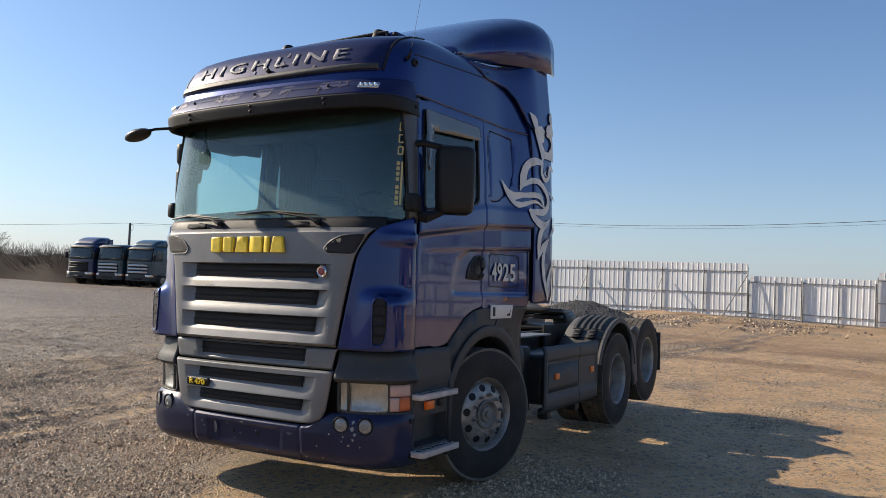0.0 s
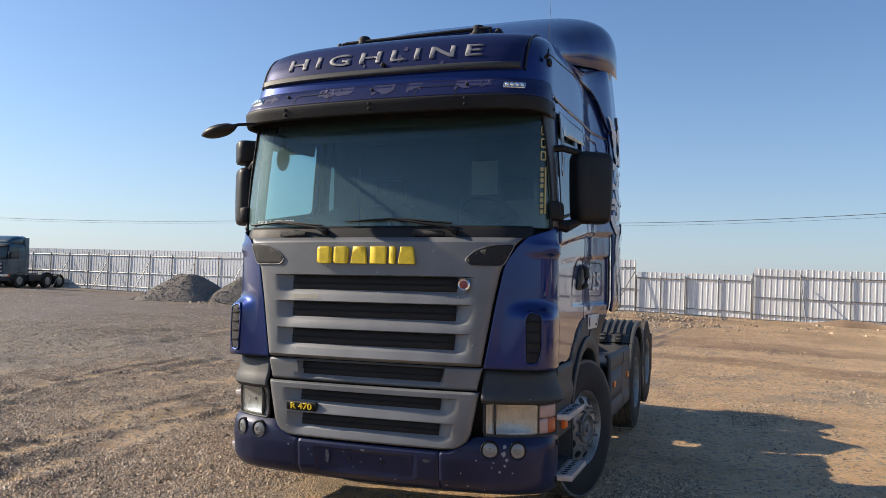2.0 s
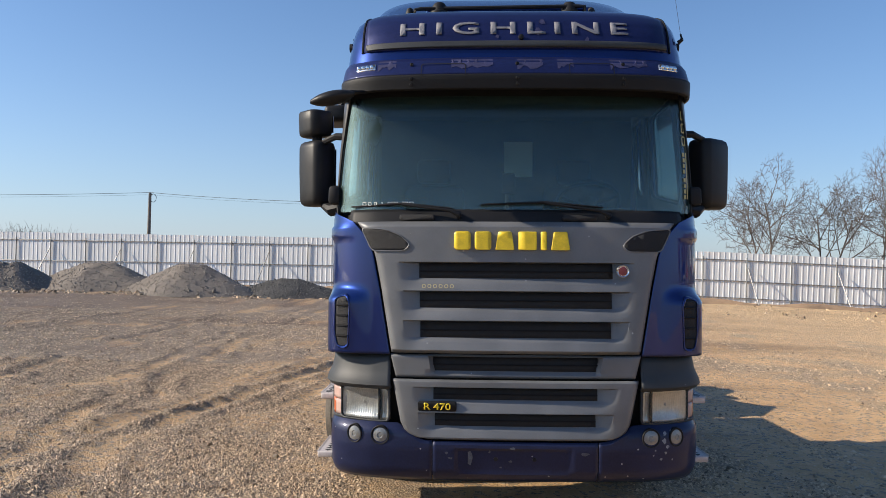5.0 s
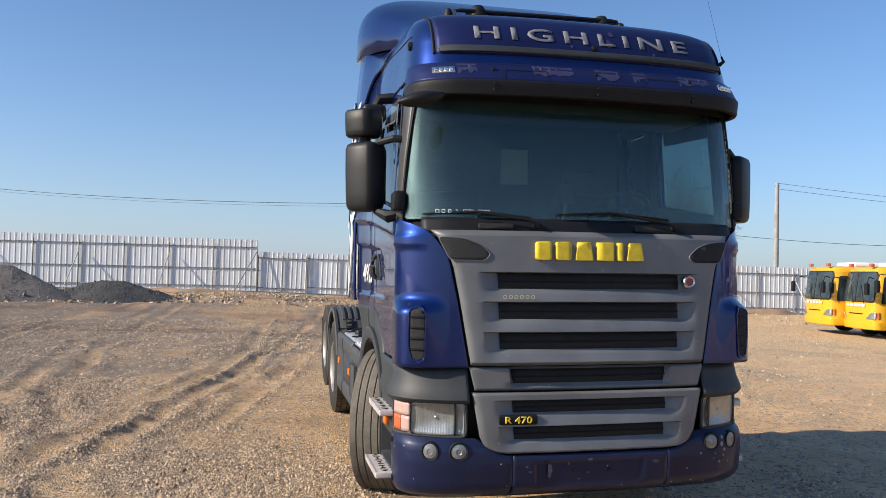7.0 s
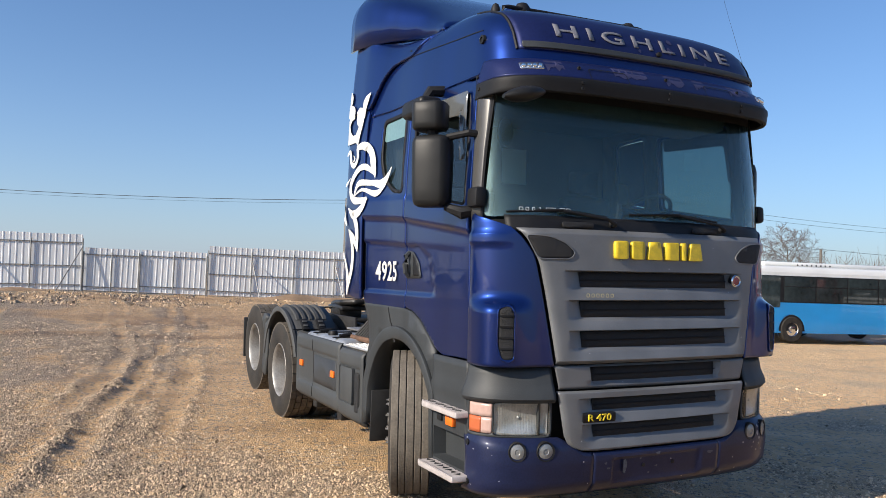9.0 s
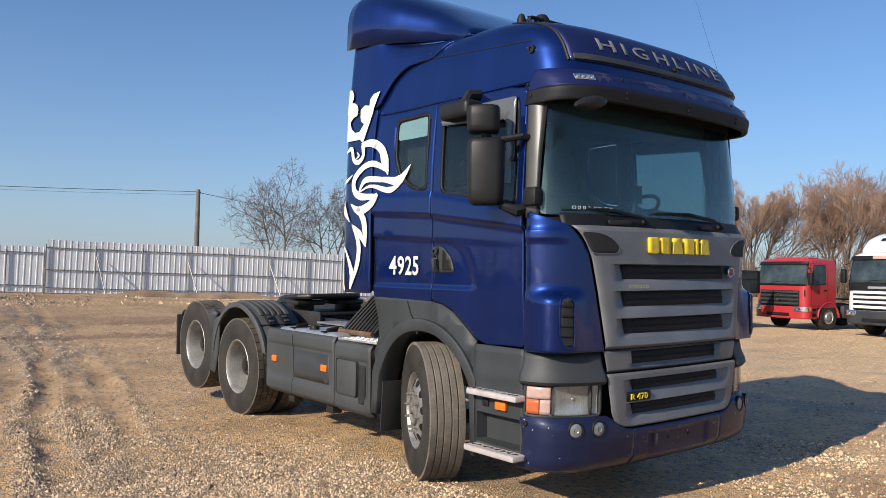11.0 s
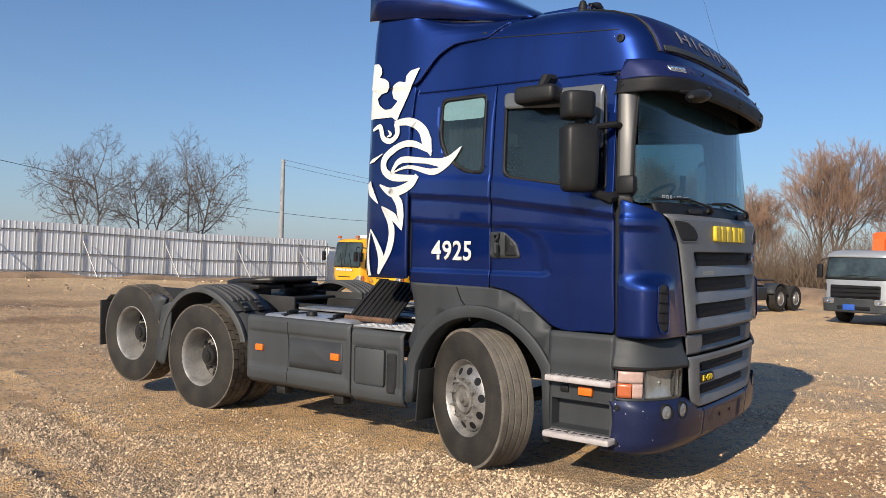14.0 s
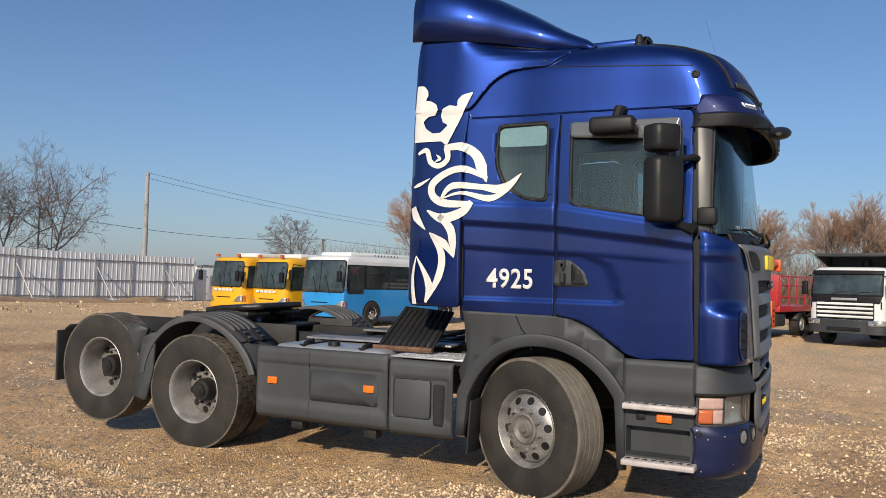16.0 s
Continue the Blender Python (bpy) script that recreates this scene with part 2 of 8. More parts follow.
def chips(m, scale, size, share, tone):
    """Stone chips: small pale specks scattered thinly over a surface."""
    n, l = m.node_tree.nodes, m.node_tree.links
    b = n["Principled BSDF"]
    old = b.inputs["Base Color"].links[0].from_socket
    tc, v, sep = n.new("ShaderNodeTexCoord"), n.new("ShaderNodeTexVoronoi"), n.new("ShaderNodeSeparateColor")
    near, some, both, mx = n.new("ShaderNodeMath"), n.new("ShaderNodeMath"), n.new("ShaderNodeMath"), n.new("ShaderNodeMix")
    v.inputs["Scale"].default_value = scale
    near.operation, some.operation, both.operation = "LESS_THAN", "LESS_THAN", "MULTIPLY"
    near.inputs[1].default_value, some.inputs[1].default_value = size * scale, share
    mx.data_type = "RGBA"
    mx.inputs[7].default_value = (*tone, 1)
    l.new(tc.outputs["Object"], v.inputs["Vector"])
    l.new(v.outputs["Color"], sep.inputs[0])
    l.new(v.outputs["Distance"], near.inputs[0])
    l.new(sep.outputs[0], some.inputs[0])
    l.new(near.outputs[0], both.inputs[0])
    l.new(some.outputs[0], both.inputs[1])
    l.new(both.outputs[0], mx.inputs[0])
    l.new(old, mx.inputs[6])
    l.new(mx.outputs[2], b.inputs["Base Color"])


chips(GREY, 18.0, 0.0042, 0.16, (0.42, 0.42, 0.41))
chips(DARKGREY, 14.0, 0.0040, 0.10, (0.30, 0.29, 0.27))
chips(BLUESCUFF, 20.0, 0.0055, 0.25, (0.34, 0.34, 0.36))
chips(BLUE, 9.0, 0.0036, 0.14, (0.36, 0.38, 0.42))


# ---- building helpers ----
def shade(me, angle=32):
    for p in me.polygons:
        p.use_smooth = True
    bm = bmesh.new()
    bm.from_mesh(me)
    lim = radians(angle)
    for e in bm.edges:
        if len(e.link_faces) == 2 and e.calc_face_angle(0) > lim:
            e.smooth = False
    bm.to_mesh(me)
    bm.free()


def tuck(bm):
    """Draws the truck's flanks in to its true width: the cab tapers forward above the belt, the bogie sits further back."""
    for v in bm.verts:
        x, y, z = v.co
        w = min(1.0, max(0.0, (abs(x) - 0.9) / 0.34))
        d = 0.045 + 0.025 * float(smooth(1.9, 2.7, z) * (1 - smooth(0.7, 1.5, y))) - (0.062 if x < 0 else 0.108) * float(smooth(1.15, 1.5, z) * smooth(1.7, 2.3, y))
        v.co = (x - w * d * (1 if x > 0 else -1), y + 0.02 * w * float(1 - smooth(2.3, 2.9, y)) + 0.09 * float(smooth(4.1, 4.7, y)), z)


def part(name, bm, material, parent=None, label="", smooth=32, thick=0.0, offset=-1.0, bevel=0.0, middle=(0, 1.4, 1.5)):
    """One mesh object out of a bmesh, under a thing or a part."""
    root = parent
    while root is not None and root.parent is not None:
        root = root.parent
    if root is not None and root.name == "tractor_truck" and "mirror" not in name + parent.name:
        tuck(bm)
    if thick:
        # skins face away from the middle of their thing
        c = Vector(middle)
        if sum(f.normal.dot(f.calc_center_median() - c) * f.calc_area() for f in bm.faces if f.normal.length or not f.normal_update()) < 0:
            bmesh.ops.reverse_faces(bm, faces=bm.faces[:])
    else:
        bmesh.ops.recalc_face_normals(bm, faces=bm.faces[:])
    me = bpy.data.meshes.new(name)
    bm.to_mesh(me)
    bm.free()
    if smooth:
        shade(me, smooth)
    me.materials.append(material)
    ob = new(name, me)
    if parent is not None:
        ob.parent = parent
    if label:
        ob["label"] = label
    if thick:
        s = ob.modifiers.new("thickness", "SOLIDIFY")
        s.thickness, s.offset = thick, offset
    if bevel:
        b = ob.modifiers.new("edges", "BEVEL")
        b.width, b.segments, b.limit_method, b.angle_limit = bevel, 2, "ANGLE", radians(40)
    return ob


def thing(name, label, category, m=None, group="", kind=""):
    e = new(name)
    e.empty_display_size = 0.1
    if m is not None:
        e.matrix_world = m
    return tagged(e, label, category, group, kind)


def box(bm, x0, x1, y0, y1, z0, z1, bevel=0.0, seg=2, m=None):
    vs = bmesh.ops.create_cube(bm, size=1.0)["verts"]
    for v in vs:
        v.co = Vector((x0 + (v.co.x + 0.5) * (x1 - x0), y0 + (v.co.y + 0.5) * (y1 - y0), z0 + (v.co.z + 0.5) * (z1 - z0)))
    if bevel:
        es = list({e for v in vs for e in v.link_edges})
        r = bmesh.ops.bevel(bm, geom=es, offset=bevel, segments=seg, affect="EDGES", profile=0.5)
        vs = list({v for f in r["faces"] for v in f.verts} | {v for v in vs if v.is_valid})
    if m is not None:
        bmesh.ops.transform(bm, matrix=m, verts=vs)
    return vs


def Box(x0, x1, y0, y1, z0, z1, bevel=0.0, seg=2, m=None):
    bm = bmesh.new()
    box(bm, x0, x1, y0, y1, z0, z1, bevel, seg, m)
    return bm


def loft(bm, rings, closed=True, caps=True):
    """Skin over rings of equal length."""
    vv = [[bm.verts.new(p) for p in r] for r in rings]
    k = len(rings[0])
    for a, b in zip(vv, vv[1:]):
        for i in range(k if closed else k - 1):
            j = (i + 1) % k
            try:
                bm.faces.new((a[i], a[j], b[j], b[i]))
            except ValueError:
                pass
    if caps and closed:
        for r in (vv[0], vv[-1]):
            try:
                bm.faces.new(r)
            except ValueError:
                pass
    return vv


def tube(bm, pts, r, seg=8, caps=True):
    """A round bar along points; r may be a list."""
    pts = [Vector(p) for p in pts]
    rings = []
    up = Vector((0, 0, 1))
    for i, p in enumerate(pts):
        d = (pts[min(i + 1, len(pts) - 1)] - pts[max(i - 1, 0)]).normalized()
        a = d.cross(up if abs(d.z) < 0.95 else Vector((1, 0, 0))).normalized()
        b = d.cross(a)
        rr = r[i] if isinstance(r, (list, tuple)) else r
        rings.append([p + (a * math.cos(2 * math.pi * k / seg) + b * math.sin(2 * math.pi * k / seg)) * rr for k in range(seg)])
    loft(bm, rings, True, caps)
    return bm


def lathe(bm, profile, seg=40, axis="x", m=None):
    """profile: (axial, radius) pairs turned round the axis."""
    rings = []
    for k in range(seg):
        c, s = math.cos(2 * math.pi * k / seg), math.sin(2 * math.pi * k / seg)
        row = []
        for a, r in profile:
            p = {"x": (a, r * c, r * s), "y": (r * c, a, r * s), "z": (r * c, r * s, a)}[axis]
            row.append(m @ Vector(p) if m is not None else Vector(p))
        rings.append(row)
    rings.append(rings[0])
    loft(bm, rings, False, False)
    bmesh.ops.remove_doubles(bm, verts=bm.verts[:], dist=1e-5)
    return bm


def sheet(outer, holes, fn, step=0.06, stepb=None):
    """A flat outline with holes, cut into strips and laid on a curved surface by fn(a, b)."""
    bm = bmesh.new()
    edges = []
    for loop in [outer] + list(holes):
        vs = [bm.verts.new((a, b, 0)) for a, b in loop]
        edges += [bm.edges.new((vs[i], vs[(i + 1) % len(vs)])) for i in range(len(vs))]
    bmesh.ops.triangle_fill(bm, edges=edges, use_beauty=True, use_dissolve=False)
    # keep only triangles inside the outline and outside the holes
    def inside(p, poly):
        c = False
        for i in range(len(poly)):
            (x1, y1), (x2, y2) = poly[i], poly[i - 1]
            if (y1 > p[1]) != (y2 > p[1]) and p[0] < (x2 - x1) * (p[1] - y1) / (y2 - y1) + x1:
                c = not c
        return c
    bad = [f for f in bm.faces if not inside(f.calc_center_median()[:2], outer) or any(inside(f.calc_center_median()[:2], h) for h in holes)]
    bmesh.ops.delete(bm, geom=bad, context="FACES")
    for axis, st in ((0, step), (1, stepb or step)):
        lo, hi = min(p[axis] for p in outer), max(p[axis] for p in outer)
        k = math.floor(lo / st) + 1
        while k * st < hi - 1e-6:
            co = (k * st, 0, 0) if axis == 0 else (0, k * st, 0)
            bmesh.ops.bisect_plane(bm, geom=bm.verts[:] + bm.edges[:] + bm.faces[:], dist=1e-6, plane_co=co, plane_no=(1, 0, 0) if axis == 0 else (0, 1, 0))
            k += 1
    for v in bm.verts:
        v.co = Vector(fn(v.co.x, v.co.y))
    bmesh.ops.recalc_face_normals(bm, faces=bm.faces[:])
    return bm


def rrect(a0, a1, b0, b1, r=0.03, seg=4):
    """A rounded rectangle outline."""
    out = []
    for ca, cb, s in ((a1 - r, b1 - r, 0), (a0 + r, b1 - r, 1), (a0 + r, b0 + r, 2), (a1 - r, b0 + r, 3)):
        for k in range(seg + 1):
            t = math.pi / 2 * (s + k / seg)
            out.append((ca + r * math.cos(t), cb + r * math.sin(t)))
    return out


def rounded(pts, r, seg=3):
    """The polygon with its corners rounded off by r."""
    out = []
    k = len(pts)
    for i in range(k):
        p, a, b = Vector(pts[i]), Vector(pts[i - 1]), Vector(pts[(i + 1) % k])
        rr = min(r, 0.45 * (a - p).length, 0.45 * (b - p).length)
        s, e = p + (a - p).normalized() * rr, p + (b - p).normalized() * rr
        for j in range(seg + 1):
            t = j / seg
            q = s * (1 - t) ** 2 + p * 2 * t * (1 - t) + e * t * t
            out.append((q.x, q.y))
    return out


def lerp_table(rows):
    xs = [r[0] for r in rows]
    return lambda z, k: float(np.interp(z, xs, [r[k] for r in rows]))


class Ring:
    """A cab-like plan outline that changes with height: rows of z, half width, front y, corner depth."""

    def __init__(self, rows, n=4.0, bow=0.05, out=0.0):
        self.t, self.n, self.bow, self.out = lerp_table(rows), n if callable(n) else (lambda z: n), bow, out
        self.cache = {}

    def poly(self, z):
        key = round(z, 4)
        if key not in self.cache:
            W, F, D = self.t(z, 1) + self.out, self.t(z, 2) - self.out, self.t(z, 3)
            q, n = [], self.n(z)
            for k in range(61):
                th = math.pi / 2 * k / 60
                x = W * math.sin(th) ** (2 / n)
                q.append((x, F + D - D * math.cos(th) ** (2 / n) + self.bow * (x / W) ** 2))
            q.append((W, q[-1][1] + 6.0))
            q = np.array(q)
            s = np.concatenate([[0], np.cumsum(np.hypot(*np.diff(q, axis=0).T))])
            self.cache[key] = (s, q)
        return self.cache[key]

    def at(self, a, z, off=0.0):
        """The point a metres round the outline from the middle of the front."""
        s, q = self.poly(z)
        u = abs(a)
        x, y = float(np.interp(u, s, q[:, 0])), float(np.interp(u, s, q[:, 1]))
        if off:
            x2, y2 = float(np.interp(u + 0.01, s, q[:, 0])), float(np.interp(u + 0.01, s, q[:, 1]))
            dx, dy = x2 - x, y2 - y
            L = math.hypot(dx, dy) or 1
            x, y = x + off * dy / L, y - off * dx / L
        return (math.copysign(x, a) if a else 0.0, y, z)

    def front(self, x, z, off=0.0):
        s, q = self.poly(z)
        y = float(np.interp(abs(x), q[:-1, 0], q[:-1, 1]))
        return (x, y - off, z)

    def arc(self, y, z):
        """How far round the outline the side reaches the given y."""
        s, q = self.poly(z)
        return float(np.interp(y, q[:, 1], s))


# ---- ground ----
FENCE_BASE = [(-60, 0.25), (-42, 0.2), (-27, 0.35), (-13, 0.36), (-3, 0.36), (2.5, 0.3), (6, 0.1), (9, 0.0), (14, -0.05), (24, -0.22), (34, -0.33), (60, -0.4)]
FENCE_FOOT = [(-66, 0.1), (-33, 0.08), (-15, 0.36), (-2.3, 0.46), (3, 0.36), (7.6, 0.27), (11.7, 0.25), (18.7, 0.05), (26.4, 0.03), (60, -0.1)]
MOUNDS = [(-22.06, 26.48, 2.27, 1.28), (-19.24, 27.3, 2.09, 1.15), (-15.78, 28.3, 2.73, 1.15), (-11.5, 27.1, 2.75, 1.17), (-7.5, 27.1, 2.4, 0.64)]


def smooth(a, b, v):
    t = np.clip((v - a) / (b - a), 0, 1)
    return t * t * (3 - 2 * t)


def land(x, y):
    """Broad lie of the land."""
    x, y = np.asarray(x, float), np.asarray(y, float)
    fb = np.interp(x, [p[0] for p in FENCE_BASE], [p[1] for p in FENCE_BASE])
    z = -0.03 + smooth(9, 36, y) * (fb + 0.03)
    z = z - 0.31 * smooth(4, 25, x) * (1 - smooth(9, 36, y))
    z = z + 0.22 * smooth(18, 45, -x) * (1 - smooth(9, 36, y))
    foot = np.interp(x, [p[0] for p in FENCE_FOOT], [p[1] for p in FENCE_FOOT])
    w = smooth(21, 31.5, y)
    return z * (1 - w) + foot * w


def ground_z(x, y):
    return float(land(x, y))


def value_noise(x, y, scale, seed):
    """Smooth noise on a lattice, for arrays."""
    rs = np.random.RandomState(seed)
    lat = rs.rand(256, 256)
    u, v = x / scale, y / scale
    i, j = np.floor(u).astype(int), np.floor(v).astype(int)
    fu, fv = u - i, v - j
    fu, fv = fu * fu * (3 - 2 * fu), fv * fv * (3 - 2 * fv)
    g = lambda a, b: lat[a % 256, b % 256]
    return (g(i, j) * (1 - fu) + g(i + 1, j) * fu) * (1 - fv) + (g(i, j + 1) * (1 - fu) + g(i + 1, j + 1) * fu) * fv


RUTS = [((-6, 1, 3.2, 5.2, 8.8, 15.4, 30), (-3.1, -2.95, -2.74, -2.24, -1.51, -0.46, 1.5)),
        ((-6, 1, 2.4, 5.0, 7.6, 12, 30), (-3.9, -3.6, -3.43, -3.13, -2.49, -1.6, 1.0)),
        ((-6, 1, 2.3, 3.9, 6.6, 10.5, 30), (-4.5, -4.1, -3.91, -3.68, -3.13, -2.41, -1.0)),
        ((-6, 0.3, 2.7, 6.4, 12.4, 30), (-2.2, -3.0, -3.63, -4.55, -5.08, -4.6)),
        ((-6, 0.3, 2.7, 6.4, 12.4, 30), (-2.7, -3.55, -4.2, -5.15, -5.7, -5.2)),
        ((-6, 0, 4, 9, 16, 30), (-4.4, -5.4, -6.3, -7.2, -7.4, -6.0)),
        ((-6, 0, 4, 9, 16, 30), (-5.0, -6.0, -6.9, -7.8, -8.0, -6.6)),
        ((-6, 0, 5, 12, 30), (-7.6, -8.2, -9.6, -10.6, -9.0)),
        ((-6, 0, 5, 12, 30), (-9.0, -9.9, -11.2, -12.6, -12.0))]


def tracks(x, y):
    """Wheel ruts that sweep past the truck on its right side and behind."""
    d = np.zeros_like(x)
    wob = 0.22 * (value_noise(x, y, 1.5, 39) - 0.5) + 0.08 * (value_noise(x, y, 0.4, 38) - 0.5)
    for k, (ry, rx) in enumerate(RUTS):
        c = np.interp(y, ry, rx) + wob
        hold = smooth(0.25, 0.55, value_noise(x * 0 + k * 3.1, y, 1.9, 60 + k))
        w = np.exp(-((x - c) / 0.14) ** 2)
        rim = np.exp(-((x - c - 0.23) / 0.09) ** 2) + 0.7 * np.exp(-((x - c + 0.23) / 0.09) ** 2)
        cleat = 1 + 0.35 * np.sin(y * 38 + 6 * np.abs(x - c)) * w
        clod = 0.3 + 0.9 * value_noise(x, y, 0.35, 50 + k) + 0.7 * (value_noise(x, y, 0.13, 80 + k) - 0.4)
        d += (-0.024 * w * cleat + 0.030 * rim * clod) * (0.2 + 0.9 * hold)
    return d


def gravel(x, y):
    """Where loose stone lies: 1 thick, 0 bare sand."""
    edge = np.interp(y, [-8, -4, 0, 3, 8, 16, 30], [3.3, 1.8, -0.7, -2.6, -2.2, -1.0, 1.5])
    m = 0.78 - 0.62 * smooth(-0.9, 1.2, x - edge) + 0.30 * smooth(3, 14, -x)
    m = m - 0.30 * smooth(14, 24, y) * (1 - smooth(3, 12, -x))
    m = m + 1.1 * (value_noise(x * 1.5, y * 0.55, 1.3, 11) - 0.5) + 0.8 * (value_noise(x, y, 0.5, 12) - 0.5) + 0.5 * (value_noise(x * 0.5 + 9, y * 1.6, 4.0, 13) - 0.5)
    t = tracks(x, y)
    m = m + 20.0 * np.maximum(t, 0) + 15.0 * np.minimum(t, 0)
    return np.clip(m, 0, 1)


def damp(x, y):
    """Damp, darker earth: over the far left of the yard and in streaks across its back."""
    d = 0.75 * smooth(3, 15, -x) * smooth(7, 15, y)
    streak = smooth(0.52, 0.68, 0.7 * value_noise(x * 0.22, y + 0.15 * x, 1.5, 15) + 0.3 * value_noise(x, y, 0.8, 16))
    return np.clip(d + 0.85 * streak * smooth(8, 14, y) * (1 - smooth(29, 36, y)) * (1 - 0.65 * smooth(3, 9, x)), 0, 1)


def relief(x, y):
    near = 1 - smooth(16, 34, np.hypot(x, y - 2))
    z = land(x, y)
    z = z + (value_noise(x, y, 2.6, 3) - 0.5) * 0.06 + (value_noise(x, y, 0.7, 4) - 0.5) * 0.045 * near
    z = z + (value_noise(x, y, 0.22, 5) - 0.5) * 0.036 * near + (value_noise(x, y, 0.11, 6) - 0.5) * 0.018 * near
    # short tread marks across the gravelled side
    u, v = x * 0.92 + y * 0.39, y * 0.92 - x * 0.39
    z = z + (value_noise(u * 0.35, v, 0.17, 7) - 0.5) * 0.055 * near * smooth(0.6, 2.4, -x) * smooth(0.35, 0.7, value_noise(x, y, 1.7, 8))
    z = z + tracks(x, y) * near
    flat = np.exp(-(np.maximum(np.abs(x) - 1.4, 0) ** 2 + np.maximum(np.abs(y - 3) - 4.0, 0) ** 2) / 0.8)
    return z * (1 - 0.6 * flat) + (-0.032) * 0.6 * flat


def axis_steps(lo, hi, fine, far, grow=1.16):
    a = list(np.arange(lo, hi + 1e-6, fine))
    s = fine
    while a[-1] < far:
        s *= grow
        a.append(a[-1] + s)
    s = fine
    while a[0] > -far:
        s *= grow
        a.insert(0, a[0] - s)
    return np.array(a)


def ground_material():
    m = bpy.data.materials.new("sandy_gravel_earth")
    m.use_nodes = True
    n, l = m.node_tree.nodes, m.node_tree.links
    b = n["Principled BSDF"]
    b.inputs["Roughness"].default_value = 0.58
    b.inputs["Specular IOR Level"].default_value = 0.65
    b.inputs["Diffuse Roughness"].default_value = 0.45
    geo = n.new("ShaderNodeNewGeometry")

    def tex(scale, detail=6, rough=0.6):
        t = n.new("ShaderNodeTexNoise")
        t.inputs["Scale"].default_value, t.inputs["Detail"].default_value, t.inputs["Roughness"].default_value = scale, detail, rough
        l.new(geo.outputs["Position"], t.inputs["Vector"])
        return t.outputs["Fac"]

    def ramp(src, p0, p1, c0, c1):
        r = n.new("ShaderNodeValToRGB")
        r.color_ramp.elements[0].position, r.color_ramp.elements[1].position = p0, p1
        r.color_ramp.elements[0].color, r.color_ramp.elements[1].color = (*c0, 1), (*c1, 1)
        l.new(src, r.inputs["Fac"])
        return r.outputs["Color"]

    def mix(fac, a, c, kind="MIX"):
        x = n.new("ShaderNodeMix")
        x.data_type, x.blend_type = "RGBA", kind
        l.new(fac, x.inputs[0]) if not isinstance(fac, float) else setattr(x.inputs[0], "default_value", fac)
        l.new(a, x.inputs[6])
        l.new(c, x.inputs[7])
        return x.outputs[2]

    earth = ramp(tex(1.2), 0.3, 0.7, (0.62, 0.405, 0.212), (0.87, 0.63, 0.365))
    fine = ramp(tex(26, 8, 0.75), 0.3, 0.72, (0.72, 0.68, 0.62), (1.0, 1.0, 1.0))
    earth = mix(1.0, earth, fine, "MULTIPLY")
    # stones: cells of differing grey and buff
    v = n.new("ShaderNodeTexVoronoi")
    v.inputs["Scale"].default_value = 24.0
    l.new(geo.outputs["Position"], v.inputs["Vector"])
    v2 = n.new("ShaderNodeTexVoronoi")
    v2.inputs["Scale"].default_value = 55.0
    l.new(geo.outputs["Position"], v2.inputs["Vector"])
    sep = n.new("ShaderNodeSeparateColor")
    l.new(v.outputs["Color"], sep.inputs[0])
    stone = ramp(sep.outputs[0], 0.0, 1.0, (0.16, 0.118, 0.08), (0.80, 0.63, 0.45))
    sep2 = n.new("ShaderNodeSeparateColor")
    l.new(v2.outputs["Color"], sep2.inputs[0])
    stone2 = ramp(sep2.outputs[1], 0.0, 1.0, (0.14, 0.102, 0.07), (0.78, 0.61, 0.44))
    stones = mix(0.5, stone, stone2)
    # dark soil between the stones; the shade in their gaps is painted in
    soil_shade = n.new("ShaderNodeMapRange")
    soil_shade.inputs["From Min"].default_value, soil_shade.inputs["From Max"].default_value = 0.40, 0.62
    l.new(v2.outputs["Distance"], soil_shade.inputs["Value"])
    stones = mix(soil_shade.outputs[0], stones, ramp(tex(6.0), 0.3, 0.7, (0.19, 0.138, 0.095), (0.35, 0.262, 0.18)))
    # loose stone by the ground's own mask, frayed by fine noise
    at = n.new("ShaderNodeAttribute")
    at.attribute_name = "gravel"
    patch = n.new("ShaderNodeMath")
    patch.operation = "MULTIPLY_ADD"
    l.new(tex(9.0, 5, 0.7), patch.inputs[0])
    patch.inputs[1].default_value = 0.7
    l.new(at.outputs["Fac"], patch.inputs[2])
    pr = n.new("ShaderNodeMapRange")
    pr.inputs["From Min"].default_value, pr.inputs["From Max"].default_value = 0.62, 1.02
    l.new(patch.outputs[0], pr.inputs["Value"])
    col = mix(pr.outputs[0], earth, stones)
    # scattered stones on the bare earth
    few = n.new("ShaderNodeMapRange")
    few.inputs["From Min"].default_value, few.inputs["From Max"].default_value = 0.74, 0.80
    l.new(sep.outputs[2], few.inputs["Value"])
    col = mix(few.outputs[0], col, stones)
    # mottling of the tone by mid-sized noise
    col = mix(1.0, col, ramp(tex(4.0, 8, 0.75), 0.36, 0.60, (0.84, 0.80, 0.75), (1.0, 1.0, 1.0)), "MULTIPLY")
    # darker damp bands
    mpw = n.new("ShaderNodeMapping")
    mpw.inputs["Scale"].default_value = (0.10, 0.42, 1)
    l.new(geo.outputs["Position"], mpw.inputs["Vector"])
    damp = n.new("ShaderNodeTexNoise")
    damp.inputs["Scale"].default_value, damp.inputs["Detail"].default_value = 1.0, 6.0
    l.new(mpw.outputs[0], damp.inputs["Vector"])
    dcol = ramp(damp.outputs["Fac"], 0.54, 0.72, (1, 1, 1), (0.56, 0.47, 0.38))
    col = mix(1.0, col, dcol, "MULTIPLY")
